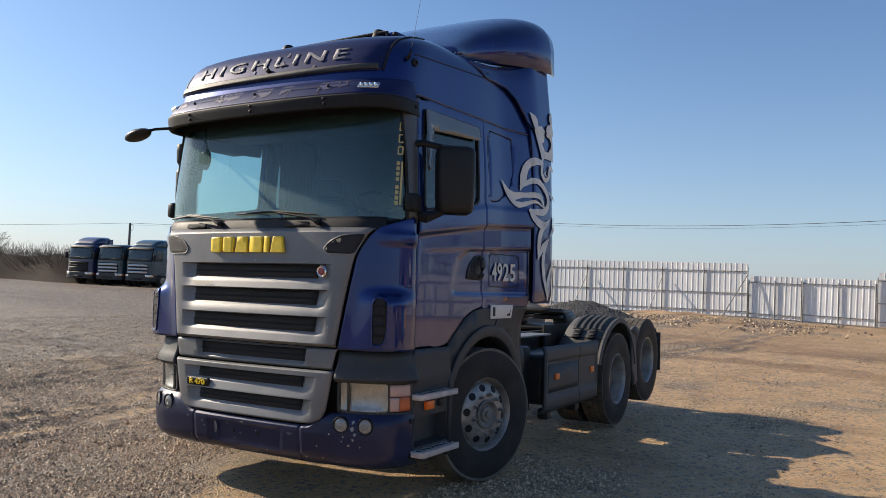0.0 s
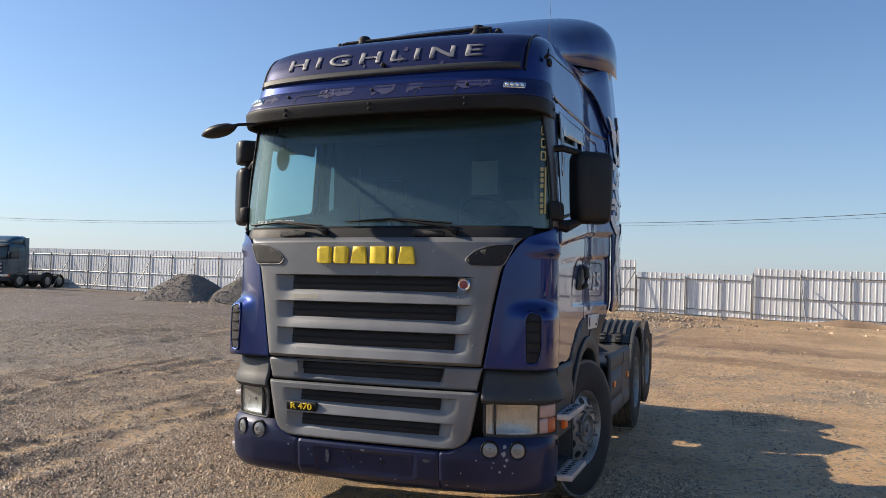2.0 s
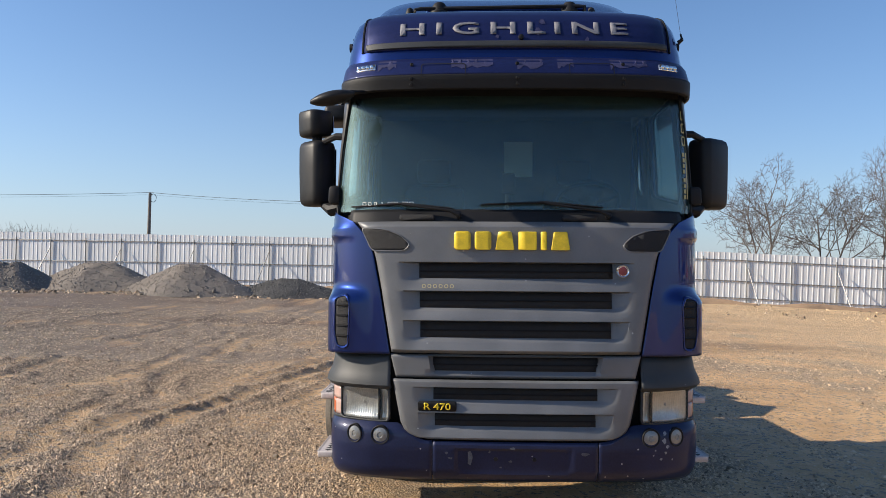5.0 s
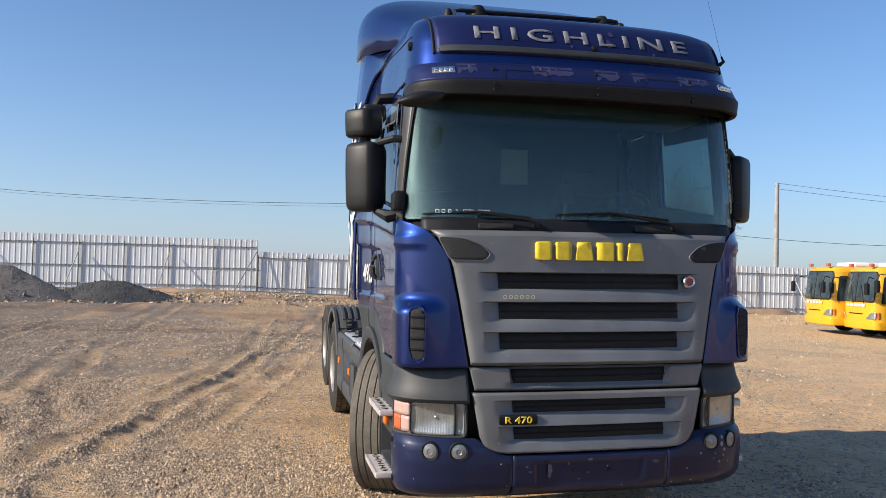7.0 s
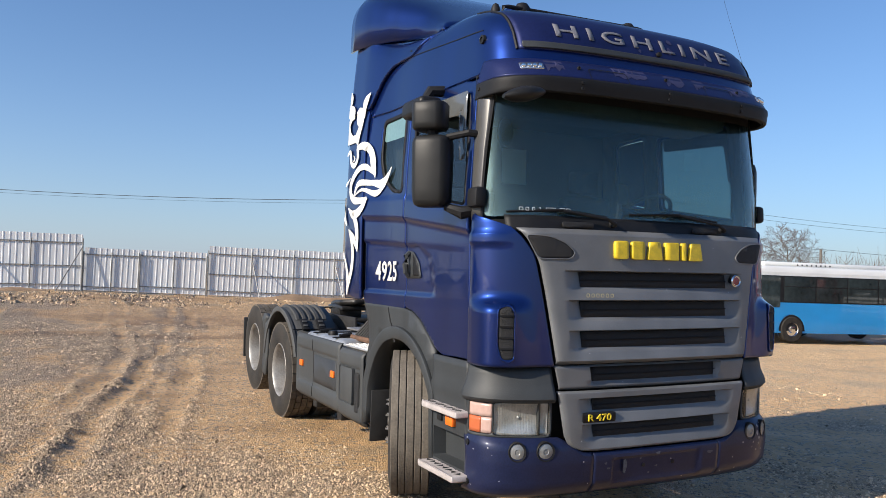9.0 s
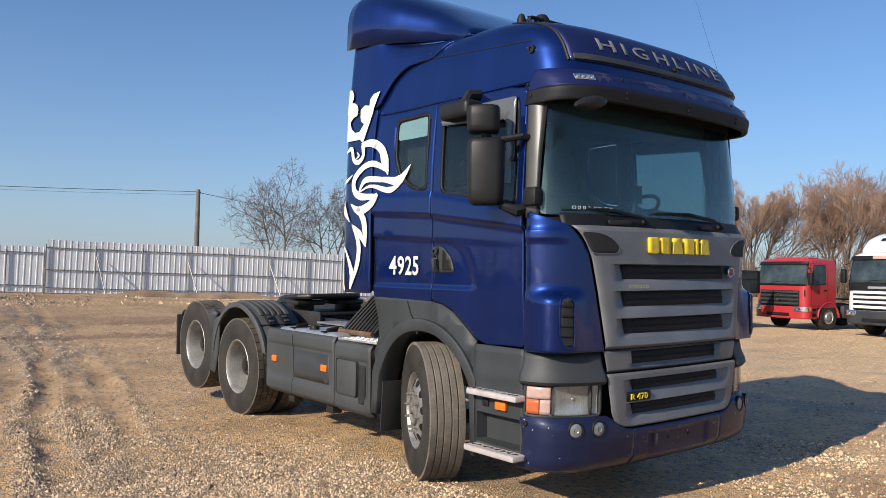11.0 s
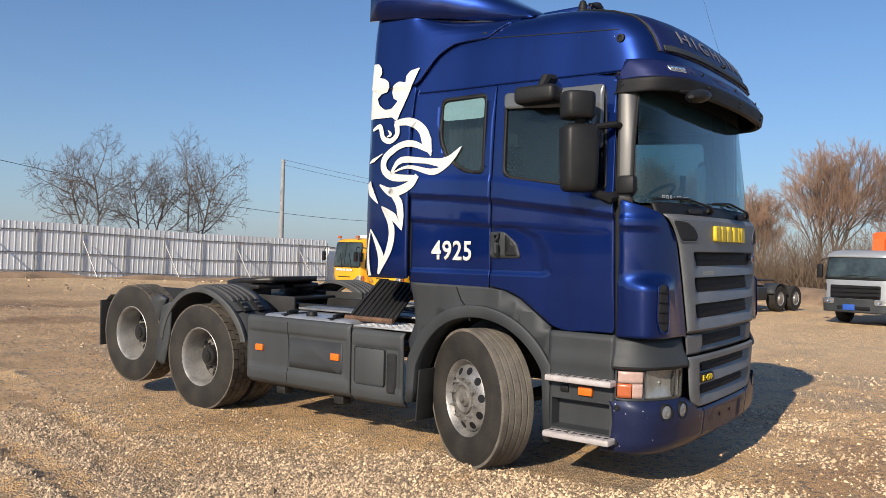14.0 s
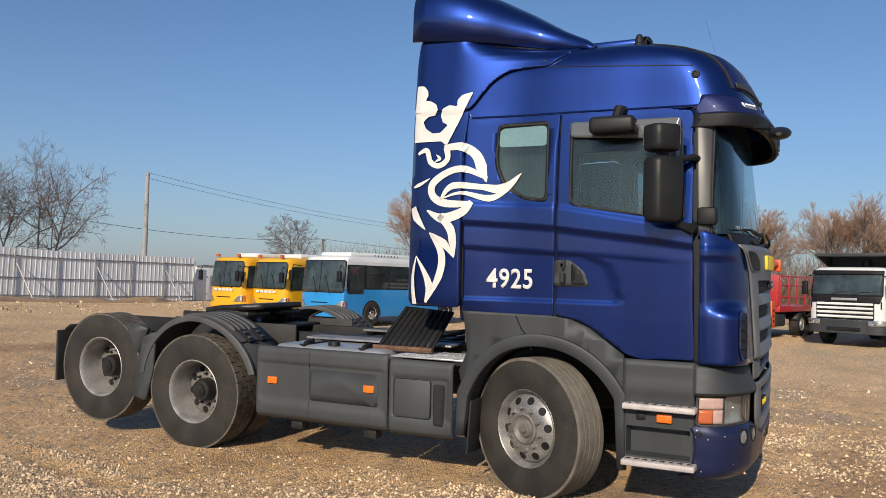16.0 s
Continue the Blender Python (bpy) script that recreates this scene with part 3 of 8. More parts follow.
    # dry pale sand over the east of the yard
    sx_, px = n.new("ShaderNodeSeparateXYZ"), n.new("ShaderNodeMapRange")
    px.inputs["From Min"].default_value, px.inputs["From Max"].default_value, px.inputs["To Max"].default_value = 2.5, 10.0, 0.38
    l.new(geo.outputs["Position"], sx_.inputs[0])
    l.new(sx_.outputs["X"], px.inputs["Value"])
    col = mix(px.outputs[0], col, ramp(tex(14.0, 8, 0.75), 0.3, 0.7, (0.62, 0.46, 0.29), (0.97, 0.79, 0.55)))
    wet, wf = n.new("ShaderNodeAttribute"), n.new("ShaderNodeMapRange")
    wet.attribute_name = "damp"
    l.new(wet.outputs["Fac"], wf.inputs["Value"])
    col = mix(1.0, col, ramp(wf.outputs[0], 0.0, 1.0, (1, 1, 1), (0.66, 0.60, 0.54)), "MULTIPLY")
    warm = n.new("ShaderNodeRGB")
    warm.outputs[0].default_value = (1.12, 1.075, 0.955, 1)
    col = mix(1.0, col, warm.outputs[0], "MULTIPLY")
    l.new(col, b.inputs["Base Color"])
    h = n.new("ShaderNodeMath")
    h.operation = "MULTIPLY_ADD"
    l.new(v2.outputs["Distance"], h.inputs[0])
    h.inputs[1].default_value = -0.8
    l.new(tex(40, 6, 0.7), h.inputs[2])
    bp = n.new("ShaderNodeBump")
    bp.inputs["Strength"].default_value, bp.inputs["Distance"].default_value = 0.9, 0.048
    l.new(h.outputs[0], bp.inputs["Height"])
    l.new(bp.outputs["Normal"], b.inputs["Normal"])
    return m


EARTH = ground_material()
gx, gy = axis_steps(-12, 5, 0.055, 1500, 1.10), axis_steps(-5, 14, 0.055, 1500, 1.10)
GX, GY = np.meshgrid(gx, gy)
GZ = relief(GX.ravel(), GY.ravel())
gv = np.stack([GX.ravel(), GY.ravel(), GZ], 1)
nx, ny = len(gx), len(gy)
ii = (np.arange(ny - 1)[:, None] * nx + np.arange(nx - 1)[None, :]).ravel()
gf = np.stack([ii, ii + 1, ii + nx + 1, ii + nx], 1)
gme = bpy.data.meshes.new("ground")
gme.from_pydata(gv.tolist(), [], gf.tolist())
gme.polygons.foreach_set("use_smooth", [True] * len(gme.polygons))
gme.materials.append(EARTH)
ga = gme.attributes.new("gravel", "FLOAT", "POINT")
ga.data.foreach_set("value", gravel(GX.ravel(), GY.ravel()).astype(np.float32))
gd = gme.attributes.new("damp", "FLOAT", "POINT")
gd.data.foreach_set("value", damp(GX.ravel(), GY.ravel()).astype(np.float32))
ground = tagged(new("ground", gme), "bare sandy yard with gravel and wheel ruts", "ground", kind="structure")


# ---- fence ----
FENCEWHITE = mat("white_coated_sheet_steel", (0.67, 0.685, 0.69), 0.5, 0.0, 0.10, 1.5, 30, 0.05, per_object=0.06, streak=True)
GALV = mat("galvanised_tube", (0.25, 0.25, 0.245), 0.5, 0.5, 0.3, 8, 60, 0.1)


def ribbed_panel(w, h, sag=0.0):
    """Sheet steel with upright ribs."""
    bm = bmesh.new()
    prof = []
    pitch = w / round(w / 0.25)
    x = 0.0
    while x < w - 0.01:
        prof += [(x, 0.0), (x + pitch * 0.70, 0.0), (x + pitch * 0.78, -0.013), (x + pitch * 0.92, -0.013)]
        x += pitch
    prof.append((w, 0.0))
    lo = [bm.verts.new((a, b, 0)) for a, b in prof]
    hi = [bm.verts.new((a, b, h - sag * a / w)) for a, b in prof]
    for i in range(len(prof) - 1):
        bm.faces.new((lo[i], lo[i + 1], hi[i + 1], hi[i]))
    return bm


def fence_y(x):
    """The fence's line across the back of the yard."""
    return 34.6 - 0.135 * (x + 2.25)


def fence_run(label, x0, x1, bays, tops, set_back=0.0, strut_every=2, rails=(0.30, 1.22, 2.35), name="fence", lean=0.3, end_strut=0.0):
    """Bays along the fence's line; tops gives the upper edge's height at a few places."""
    along = math.sqrt(1 + 0.135 ** 2)
    zb0 = ground_z(x0, fence_y(x0))
    f = thing(name, label, "fence", pose(x0, fence_y(x0) + set_back, zb0, 0, 0, -math.degrees(math.atan(0.135))), group="yard fence")
    dx = (x1 - x0) / bays
    w = dx * along
    for i in range(bays):
        xa = x0 + i * dx
        za, zb = ground_z(xa, fence_y(xa)), ground_z(xa + dx, fence_y(xa + dx))
        z0 = za - zb0
        h = float(np.interp(xa + dx / 2, tops[0], tops[1])) - 0.5 * (za + zb) - 0.05
        p = part("panel", ribbed_panel(w - 0.006, h, 0.0), FENCEWHITE, f, smooth=0, thick=0.004)
        p.location = (i * w, 0, z0 + 0.05)
        shear = (zb - za) / w
        p.rotation_euler = (0, -math.atan(shear), 0)
        post = part("post", tube(bmesh.new(), [(0, 0, -0.3), (0, 0, h * 0.93)], 0.027, 8), GALV, f)
        post.location = (i * w, -0.06, z0)
        for r in rails:
            q = part("rail", tube(bmesh.new(), [(0, 0, 0), (w, 0, 0)], 0.023, 6), GALV, f)
            q.location = (i * w, -0.036, z0 + r * h / 2.7)
            q.rotation_euler = (0, -math.atan(shear), 0)
        if strut_every and i % strut_every == 1:
            s = part("strut", tube(bmesh.new(), [(0, -0.05, h * 0.72), (lean, -1.15, -0.12)], 0.025, 6), GALV, f)
            s.location = (i * w + 0.04, -0.10, z0)
    post = part("post", tube(bmesh.new(), [(0, 0, -0.3), (0, 0, h * 0.95)], 0.027, 8), GALV, f)
    post.location = (bays * w, -0.10, ground_z(x1, fence_y(x1)) - zb0)
    if end_strut:
        s = part("strut", tube(bmesh.new(), [(0, -0.14, h * 0.8), (end_strut, -0.7, -0.12)], 0.025, 6), GALV, f)
        s.location = (bays * w, 0, ground_z(x1, fence_y(x1)) - zb0)
    return f


fence_run("white ribbed sheet steel fence on galvanised posts", -66.0, -2.27, 31, ((-66, 2.3), (2.96, 2.95)), lean=-0.3, end_strut=-1.0)
fence_run("lower white sheet steel fence bay beside gate", -2.22, 0.05, 2, ((-3, 3), (2.39, 2.36)), rails=(0.30, 2.35), strut_every=0)
fence_run("white sheet steel yard gate, closed", 0.10, 2.96, 2, ((-3, 3), (2.39, 2.36)), set_back=0.03, rails=(0.45, 2.40), strut_every=0, name="yard_gate")
fence_run("white ribbed sheet steel fence with galvanised struts", 3.02, 26.42, 12, ((3, 11.7, 18.6, 26.4), (2.67, 2.62, 2.42, 2.36)))


# ---- gravel piles ----
def gravel_pile(x, y, r, h, material, label):
    rs = np.random.RandomState(int(abs(x * 10)))
    bm = bmesh.new()
    k, rings = 40, []
    nr = 16
    px, py = rs.rand() * 50, rs.rand() * 50
    for i in range(nr + 1):
        t = i / nr
        row = []
        for j in range(k):
            a = 2 * math.pi * j / k
            rr = r * (1 - t) * (1 + 0.13 * math.sin(2 * a + px) + 0.07 * math.sin(5 * a + py))
            X, Y = rr * math.cos(a) * 1.12, rr * math.sin(a) * 0.9
            z = h * min(1.0, 1.22 * t) ** 0.95 * (1 - 0.12 * max(0, t - 0.8) / 0.2) + 0.07 * noise.noise((X * 2, Y * 2, px)) * min(1, 4 * t)
            row.append((X, Y, z - 0.08 * (1 - t)))
        rings.append(row)
    loft(bm, rings, True, True)
    bmesh.ops.recalc_face_normals(bm, faces=bm.faces[:])
    tris = [(f.calc_area(), [v.co.copy() for v in f.verts]) for f in bm.faces if len(f.verts) == 4]
    ob = part("stone_heap", bm, material, smooth=60)
    ob.location = (x, y, ground_z(x, y) - 0.02)
    # loose stones over the heap
    pick = rs.choice(len(tris), 4200, p=np.array([t[0] for t in tris]) / sum(t[0] for t in tris))
    V, F = [], []
    for k2 in pick:
        a, b, c, d = tris[k2][1]
        u, v = rs.rand(), rs.rand()
        p = a.lerp(b, u).lerp(d.lerp(c, u), v)
        r2 = 0.021 * math.exp(rs.normal(0, 0.35))
        n0 = len(V)
        for e in ((1, 0, 0), (-1, 0, 0), (0, 1, 0), (0, -1, 0), (0, 0, 1), (0, 0, -1)):
            V.append(tuple(p[q] + r2 * (e[q] * rs.uniform(0.6, 1.3) + rs.normal(0, 0.15)) for q in range(3)))
        F += [(n0, n0 + 2, n0 + 4), (n0 + 2, n0 + 1, n0 + 4), (n0 + 1, n0 + 3, n0 + 4), (n0 + 3, n0, n0 + 4), (n0 + 2, n0, n0 + 5), (n0 + 1, n0 + 2, n0 + 5), (n0 + 3, n0 + 1, n0 + 5), (n0, n0 + 3, n0 + 5)]
    me = bpy.data.meshes.new("crushed_stone")
    me.from_pydata(V, [], F)
    me.materials.append(HEAPDARK if material is PILEDARK else HEAPSTONE)
    st = new("crushed_stone", me)
    st.parent = ob
    return tagged(ob, label, "stone heap", group="stone heaps")


def heap_stone(name, lo, hi):
    m = bpy.data.materials.new(name)
    m.use_nodes = True
    g, r = m.node_tree.nodes.new("ShaderNodeNewGeometry"), m.node_tree.nodes.new("ShaderNodeValToRGB")
    r.color_ramp.elements[0].color, r.color_ramp.elements[1].color = (*lo, 1), (*hi, 1)
    m.node_tree.links.new(g.outputs["Random Per Island"], r.inputs["Fac"])
    m.node_tree.links.new(r.outputs["Color"], m.node_tree.nodes["Principled BSDF"].inputs["Base Color"])
    m.node_tree.nodes["Principled BSDF"].inputs["Roughness"].default_value = 0.9
    return m


HEAPSTONE = heap_stone("heap_stone", (0.12, 0.105, 0.088), (0.31, 0.275, 0.23))
HEAPDARK = heap_stone("dark_heap_stone", (0.03, 0.03, 0.03), (0.14, 0.135, 0.125))
PILE = mat("grey_crushed_stone", (0.17, 0.145, 0.12), 0.95, 0, 0.3, 4, 14, 0.5)
PILEDARK = mat("dark_crushed_stone", (0.055, 0.053, 0.05), 0.95, 0, 0.5, 4, 14, 1.0)
for k, (x, y, r, h) in enumerate(MOUNDS):
    gravel_pile(x, y, r, h, PILEDARK if k == 4 else PILE, "dark crushed stone pile, low" if k == 4 else "heap of grey-brown crushed stone in front of fence")


# ---- loose stones ----
STONE = bpy.data.materials.new("loose_stone")
STONE.use_nodes = True
_n, _l = STONE.node_tree.nodes, STONE.node_tree.links
_g = _n.new("ShaderNodeNewGeometry")
_r = _n.new("ShaderNodeValToRGB")
_r.color_ramp.elements[0].color, _r.color_ramp.elements[1].color = (0.15, 0.108, 0.068, 1), (0.86, 0.66, 0.425, 1)
_e = _r.color_ramp.elements.new(0.5)
_e.color = (0.54, 0.395, 0.25, 1)
_l.new(_g.outputs["Random Per Island"], _r.inputs["Fac"])
_l.new(_r.outputs["Color"], _n["Principled BSDF"].inputs["Base Color"])
_n["Principled BSDF"].inputs["Roughness"].default_value = 0.58
_n["Principled BSDF"].inputs["Diffuse Roughness"].default_value = 0.8
_n["Principled BSDF"].inputs["Specular IOR Level"].default_value = 0.4


def scatter(name, label, x0, x1, y0, y1, count, size, seed, lift=0.26, coarse=False):
    """Many small stones lying half sunk in the ground, thick where the gravel mask is high."""
    rs = np.random.RandomState(seed)
    X, Y = rs.uniform(x0, x1, count * 4), rs.uniform(y0, y1, count * 4)
    keep = rs.rand(count * 4) < (0.03 + 0.97 * gravel(X, Y) ** 1.7)
    keep &= ~((np.abs(X) < 1.0) & (Y > 0.3) & (Y < 6.5))
    X, Y = X[keep][:count], Y[keep][:count]
    k = len(X)
    R = size * np.minimum(np.exp(rs.normal(0, 0.34, k)), 1.9)
    ring = np.array([(1, 0), (0, 1), (-1, 0), (0, -1)], float)
    low = np.concatenate([ring, np.full((4, 1), -0.45)], 1)
    if coarse:
        base = np.concatenate([low, np.concatenate([ring * 0.62, np.full((4, 1), 0.55)], 1)])
        quads = [(0, 1, 5, 4), (1, 2, 6, 5), (2, 3, 7, 6), (3, 0, 4, 7), (4, 5, 6, 7)]
        tri = np.array([t for a, b, c, d in quads for t in ((a, b, c), (a, c, d))])
    else:
        base = np.concatenate([low, np.array([(0.12, 0.1, 0.52)])])
        tri = np.array([(0, 1, 4), (1, 2, 4), (2, 3, 4), (3, 0, 4)])
    nv, nt = len(base), len(tri)
    V = base[None] * (0.7 + 0.6 * rs.rand(k, nv, 1)) + rs.normal(0, 0.15, (k, nv, 3))
    V[:, :, 0] *= rs.uniform(0.8, 1.35, (k, 1))
    a = rs.uniform(0, 2 * np.pi, k)
    c, q = np.cos(a)[:, None], np.sin(a)[:, None]
    V = np.stack([V[:, :, 0] * c - V[:, :, 1] * q, V[:, :, 0] * q + V[:, :, 1] * c, V[:, :, 2]], 2) * R[:, None, None]
    V += np.stack([X, Y, relief(X, Y) + R * lift], 1)[:, None, :]
    F = (tri[None] + nv * np.arange(k)[:, None, None]).reshape(-1).astype(np.int32)
    me = bpy.data.meshes.new(name)
    me.vertices.add(k * nv)
    me.vertices.foreach_set("co", V.reshape(-1).astype(np.float32))
    me.loops.add(len(F))
    me.loops.foreach_set("vertex_index", F)
    me.polygons.add(k * nt)
    me.polygons.foreach_set("loop_start", np.arange(0, len(F), 3, dtype=np.int32))
    me.polygons.foreach_set("loop_total", np.full(k * nt, 3, dtype=np.int32))
    me.update(calc_edges=True)
    me.polygons.foreach_set("use_smooth", [False] * len(me.polygons))
    me.materials.append(STONE)
    return tagged(new(name, me), label, "gravel", kind="stuff")


scatter("gravel", "loose buff and grey gravel on the yard", -8.5, 3.5, -5, 8, 195000, 0.0106, 21)
scatter("gravel_around", "loose gravel over the rest of the yard", -18, 9, -6, 19, 85000, 0.0132, 22)
scatter("gravel_far", "loose gravel further off on the yard", -40, 24, 10, 33, 30000, 0.016, 24)
scatter("rubble", "clods and rubble along the fence foot", -24, 27, 24.5, 31.0, 2600, 0.05, 25, coarse=True)
scatter("coarse_stones", "coarser stones and clods on the yard", -14, 8, -5, 18, 4500, 0.0165, 23, coarse=True)


# ---- the truck: x to its left, y to its rear, z up, from the middle of its front ----
truck = thing("tractor_truck", "dark blue metallic three-axle tractor truck with grey grille", "truck", pose(0.02, 0, 0, 0, -1.0, 0))

CAB = Ring([(0.3, 1.235, 0.08, 0.42), (1.05, 1.235, 0.055, 0.42), (1.9, 1.235, 0.075, 0.42), (2.0, 1.235, 0.10, 0.42), (2.4, 1.222, 0.150, 0.31),
            (2.85, 1.192, 0.200, 0.26), (2.95, 1.18, 0.21, 0.26)], n=lambda z: float(np.interp(z, [1.93, 2.15], [4.2, 4.9])), bow=0.06)
ROOF = Ring([(2.88, 1.190, 0.06, 0.42), (2.96, 1.178, 0.08, 0.42), (3.03, 1.170, 0.10, 0.42), (3.14, 1.158, 0.135, 0.44), (3.22, 1.145, 0.18, 0.46), (3.28, 1.128, 0.235, 0.48),
             (3.34, 1.095, 0.35, 0.50), (3.39, 1.04, 0.50, 0.55), (3.43, 0.95, 0.68, 0.6), (3.46, 0.82, 0.86, 0.6), (3.49, 0.62, 1.08, 0.6), (3.51, 0.32, 1.30, 0.5)], n=4.0, bow=0.05)
BACK = 2.20


def grid(fn, us, vs):
    """A patch fn(u, v) over two lists of numbers."""
    bm = bmesh.new()
    rows = [[fn(u, v) for u in us] for v in vs]
    loft(bm, rows, False, False)
    return bm


def steps(a, b, k):
    return [a + (b - a) * i / k for i in range(k + 1)]


def bump1(v, a, b, soft):
    """1 between a and b, fading over soft."""
    return float(smooth(a - soft, a, v) * (1 - smooth(b, b + soft, v)))


# --- cab roof ---
bm = bmesh.new()
zs = [2.88, 2.92, 2.96, 3.0, 3.03, 3.07, 3.11, 3.14, 3.18, 3.22, 3.25, 3.28, 3.31, 3.34, 3.365, 3.39, 3.41, 3.43, 3.445, 3.46, 3.475, 3.49, 3.50, 3.51]
rows = []
for z in zs:
    end = ROOF.arc(BACK, z)
    rows.append([ROOF.at(-end + 2 * end * i / 80, z) for i in range(81)])
vv = loft(bm, rows, False, False)
bm.faces.new(vv[-1])
roof = part("roof", bm, BLUE, truck, "high blue moulded roof", 40)
# centre panel of the roof front with its trims
part("roof_front", grid(lambda u, z: ROOF.at(u * (1.02 + 0.03 * (z - 3.0)), z, 0.004), steps(-1, 1, 44), steps(3.02, 3.33, 14)), BLUEWORN, roof, "weathered dull blue roof front panel", 50, thick=0.008)
for s in (-1, 1):
    part("roof_seam", tube(bmesh.new(), [(s * q[0], q[1], q[2]) for q in [ROOF.at(ROOF.arc(y, z), z, 0.001) for y, z in zip(steps(0.46, 1.52, 16), steps(3.185, 3.270, 16))]], 0.0045, 5), BLACK, roof, "dark seam along the roof side")
    tb = bmesh.new()
    tube(tb, [ROOF.at(s * (1.03 + 0.03 * (z - 3.0)), z, 0.004) for z in steps(3.02, 3.40, 14)], 0.010, 6)
    part("roof_trim", tb, BLACK, roof, "black roof edge trim")
part("roof_strip", sheet(rrect(-0.99, 0.99, 3.025, 3.065, 0.008), [], lambda a, b: ROOF.at(a, b, 0.012), 0.06), DARKGREY, roof, "dark strip under roof lettering", thick=0.01, offset=1)
for s in (-1, 1):
    for y, z in ((0.44, 3.12), (1.57, 3.30)):
        a = ROOF.arc(y, z)
        x, yy, zz = ROOF.at(a, z, 0.004)
        part("rubber_plug", lathe(bmesh.new(), [(-0.01, 0.03), (0.012, 0.028), (0.014, 0.016), (0.004, 0.014), (0.004, 0.0)], 16, "x", pose(s * x, yy, zz) @ Matrix.Diagonal((s, 1, 1, 1))), BLACK, roof, "black rubber plug")
part("camera_knob", lathe(bmesh.new(), [(0.02, 0.0), (0.0, 0.017), (-0.018, 0.016), (-0.024, 0.0)], 14, "y", pose(0.03, ROOF.front(0.03, 3.095)[1] - 0.01, 3.095)), BLACK, roof, "black round knob")
# roof hatch, beacons and horn
part("roof_hatch", Box(-0.62, 0.62, 0.92, 1.75, 3.48, 3.565, 0.03), BLUE, roof, "raised roof hatch")
for x, r in ((-0.52, 0.062), (0.44, 0.062), (-0.74, 0.035), (0.60, 0.035)):
    part("beacon_mount", lathe(bmesh.new(), [(-0.03, r * 1.25), (0.015, r * 1.25), (0.022, r), (0.055, r * 0.94), (0.085, r * 0.6), (0.098, 0)], 16, "z", pose(x, 0.93, 3.50 if r > 0.05 else 3.46)), BLACK, roof, "black beacon socket")
part("roof_rail", tube(bmesh.new(), [(-0.71, 0.90, 3.47), (-0.70, 0.89, 3.525), (-0.66, 0.89, 3.533), (0.50, 0.89, 3.55), (0.545, 0.89, 3.548), (0.55, 0.90, 3.48)], 0.015, 8), BLACK, roof, "black bar across the roof front")
bm = bmesh.new()
tube(bm, [(1.14, 0.36, 3.13), (1.17, 0.35, 3.15), (1.165, 0.37, 3.19)], [0.016, 0.014, 0.008], 8)
tube(bm, [(1.165, 0.37, 3.18), (1.14, 0.52, 3.65), (1.10, 0.66, 4.15)], [0.0016, 0.0011, 0.0008], 6)
part("antenna", bm, BLACK, roof, "thin black whip antenna")


def lettering(text, size, stretch, fn, material, parent, name, label, bold=0.012, depth=0.006, gap=1.0):
    """Letters of the built-in font, laid on a curved surface by fn(u, v, lift)."""
    cu = bpy.data.curves.new("letters", "FONT")
    cu.body, cu.size, cu.align_x, cu.align_y = text, 1.0, "CENTER", "BOTTOM_BASELINE"
    cu.space_character, cu.offset, cu.resolution_u = gap, bold, 3
    tmp = bpy.data.objects.new("letters", cu)
    me = bpy.data.meshes.new_from_object(tmp)
    bpy.data.objects.remove(tmp)
    bm = bmesh.new()
    bm.from_mesh(me)
    bpy.data.meshes.remove(me)
    bmesh.ops.triangulate(bm, faces=bm.faces[:])
    bmesh.ops.subdivide_edges(bm, edges=[e for e in bm.edges if e.calc_length() > 0.22], cuts=3, use_grid_fill=True)
    bmesh.ops.triangulate(bm, faces=bm.faces[:])
    r = bmesh.ops.extrude_face_region(bm, geom=bm.faces[:])
    top = {v for v in r["geom"] if isinstance(v, bmesh.types.BMVert)}
    for v in bm.verts:
        v.co = Vector(fn(v.co.x * size * stretch, v.co.y * size, depth if v in top else -0.004))
    bpy.data.curves.remove(cu)
    return part(name, bm, material, parent, label, smooth=0)


lettering("HIGHLINE", 0.126, 2.05, lambda u, v, w: ROOF.front(u - 0.02, 3.122 + v, 0.0090 + w * 0.10), SILVER, roof, "roof_lettering", "silver lettering", 0.022, gap=1.36)

# --- sun visor ---
VIS = Ring([(2.70, 1.20, 0.02, 0.36), (2.74, 1.205, -0.025, 0.36), (2.82, 1.205, -0.04, 0.36), (2.84, 1.20, -0.03, 0.36), (2.93, 1.19, 0.03, 0.36), (2.965, 1.18, 0.09, 0.36)], n=4.2, bow=0.08)
AV = 1.48
visor = part("sun_visor", grid(lambda u, v: VIS.at(u * AV, v - (v - 2.828) * 0.75 * float(smooth(0.86, 1.0, abs(u)))), steps(-1, 1, 60), [2.828, 2.84, 2.88, 2.92, 2.95, 2.965]), BLUEWORN, truck, "scuffed blue sun visor above the windscreen", thick=0.02)
part("visor_liner", grid(lambda u, v: VIS.at(u * AV * 0.985, v, -0.028), steps(-1, 1, 60), [2.735, 2.78, 2.83, 2.88, 2.93]), BLACK, visor, "black visor lining", thick=0.004)
part("visor_lip", grid(lambda u, v: VIS.at(u * AV, v, 0.004), steps(-1, 1, 60), [2.73, 2.74, 2.76, 2.79, 2.815, 2.826]), BLACK, visor, "dark grey plastic visor lip", thick=0.025)
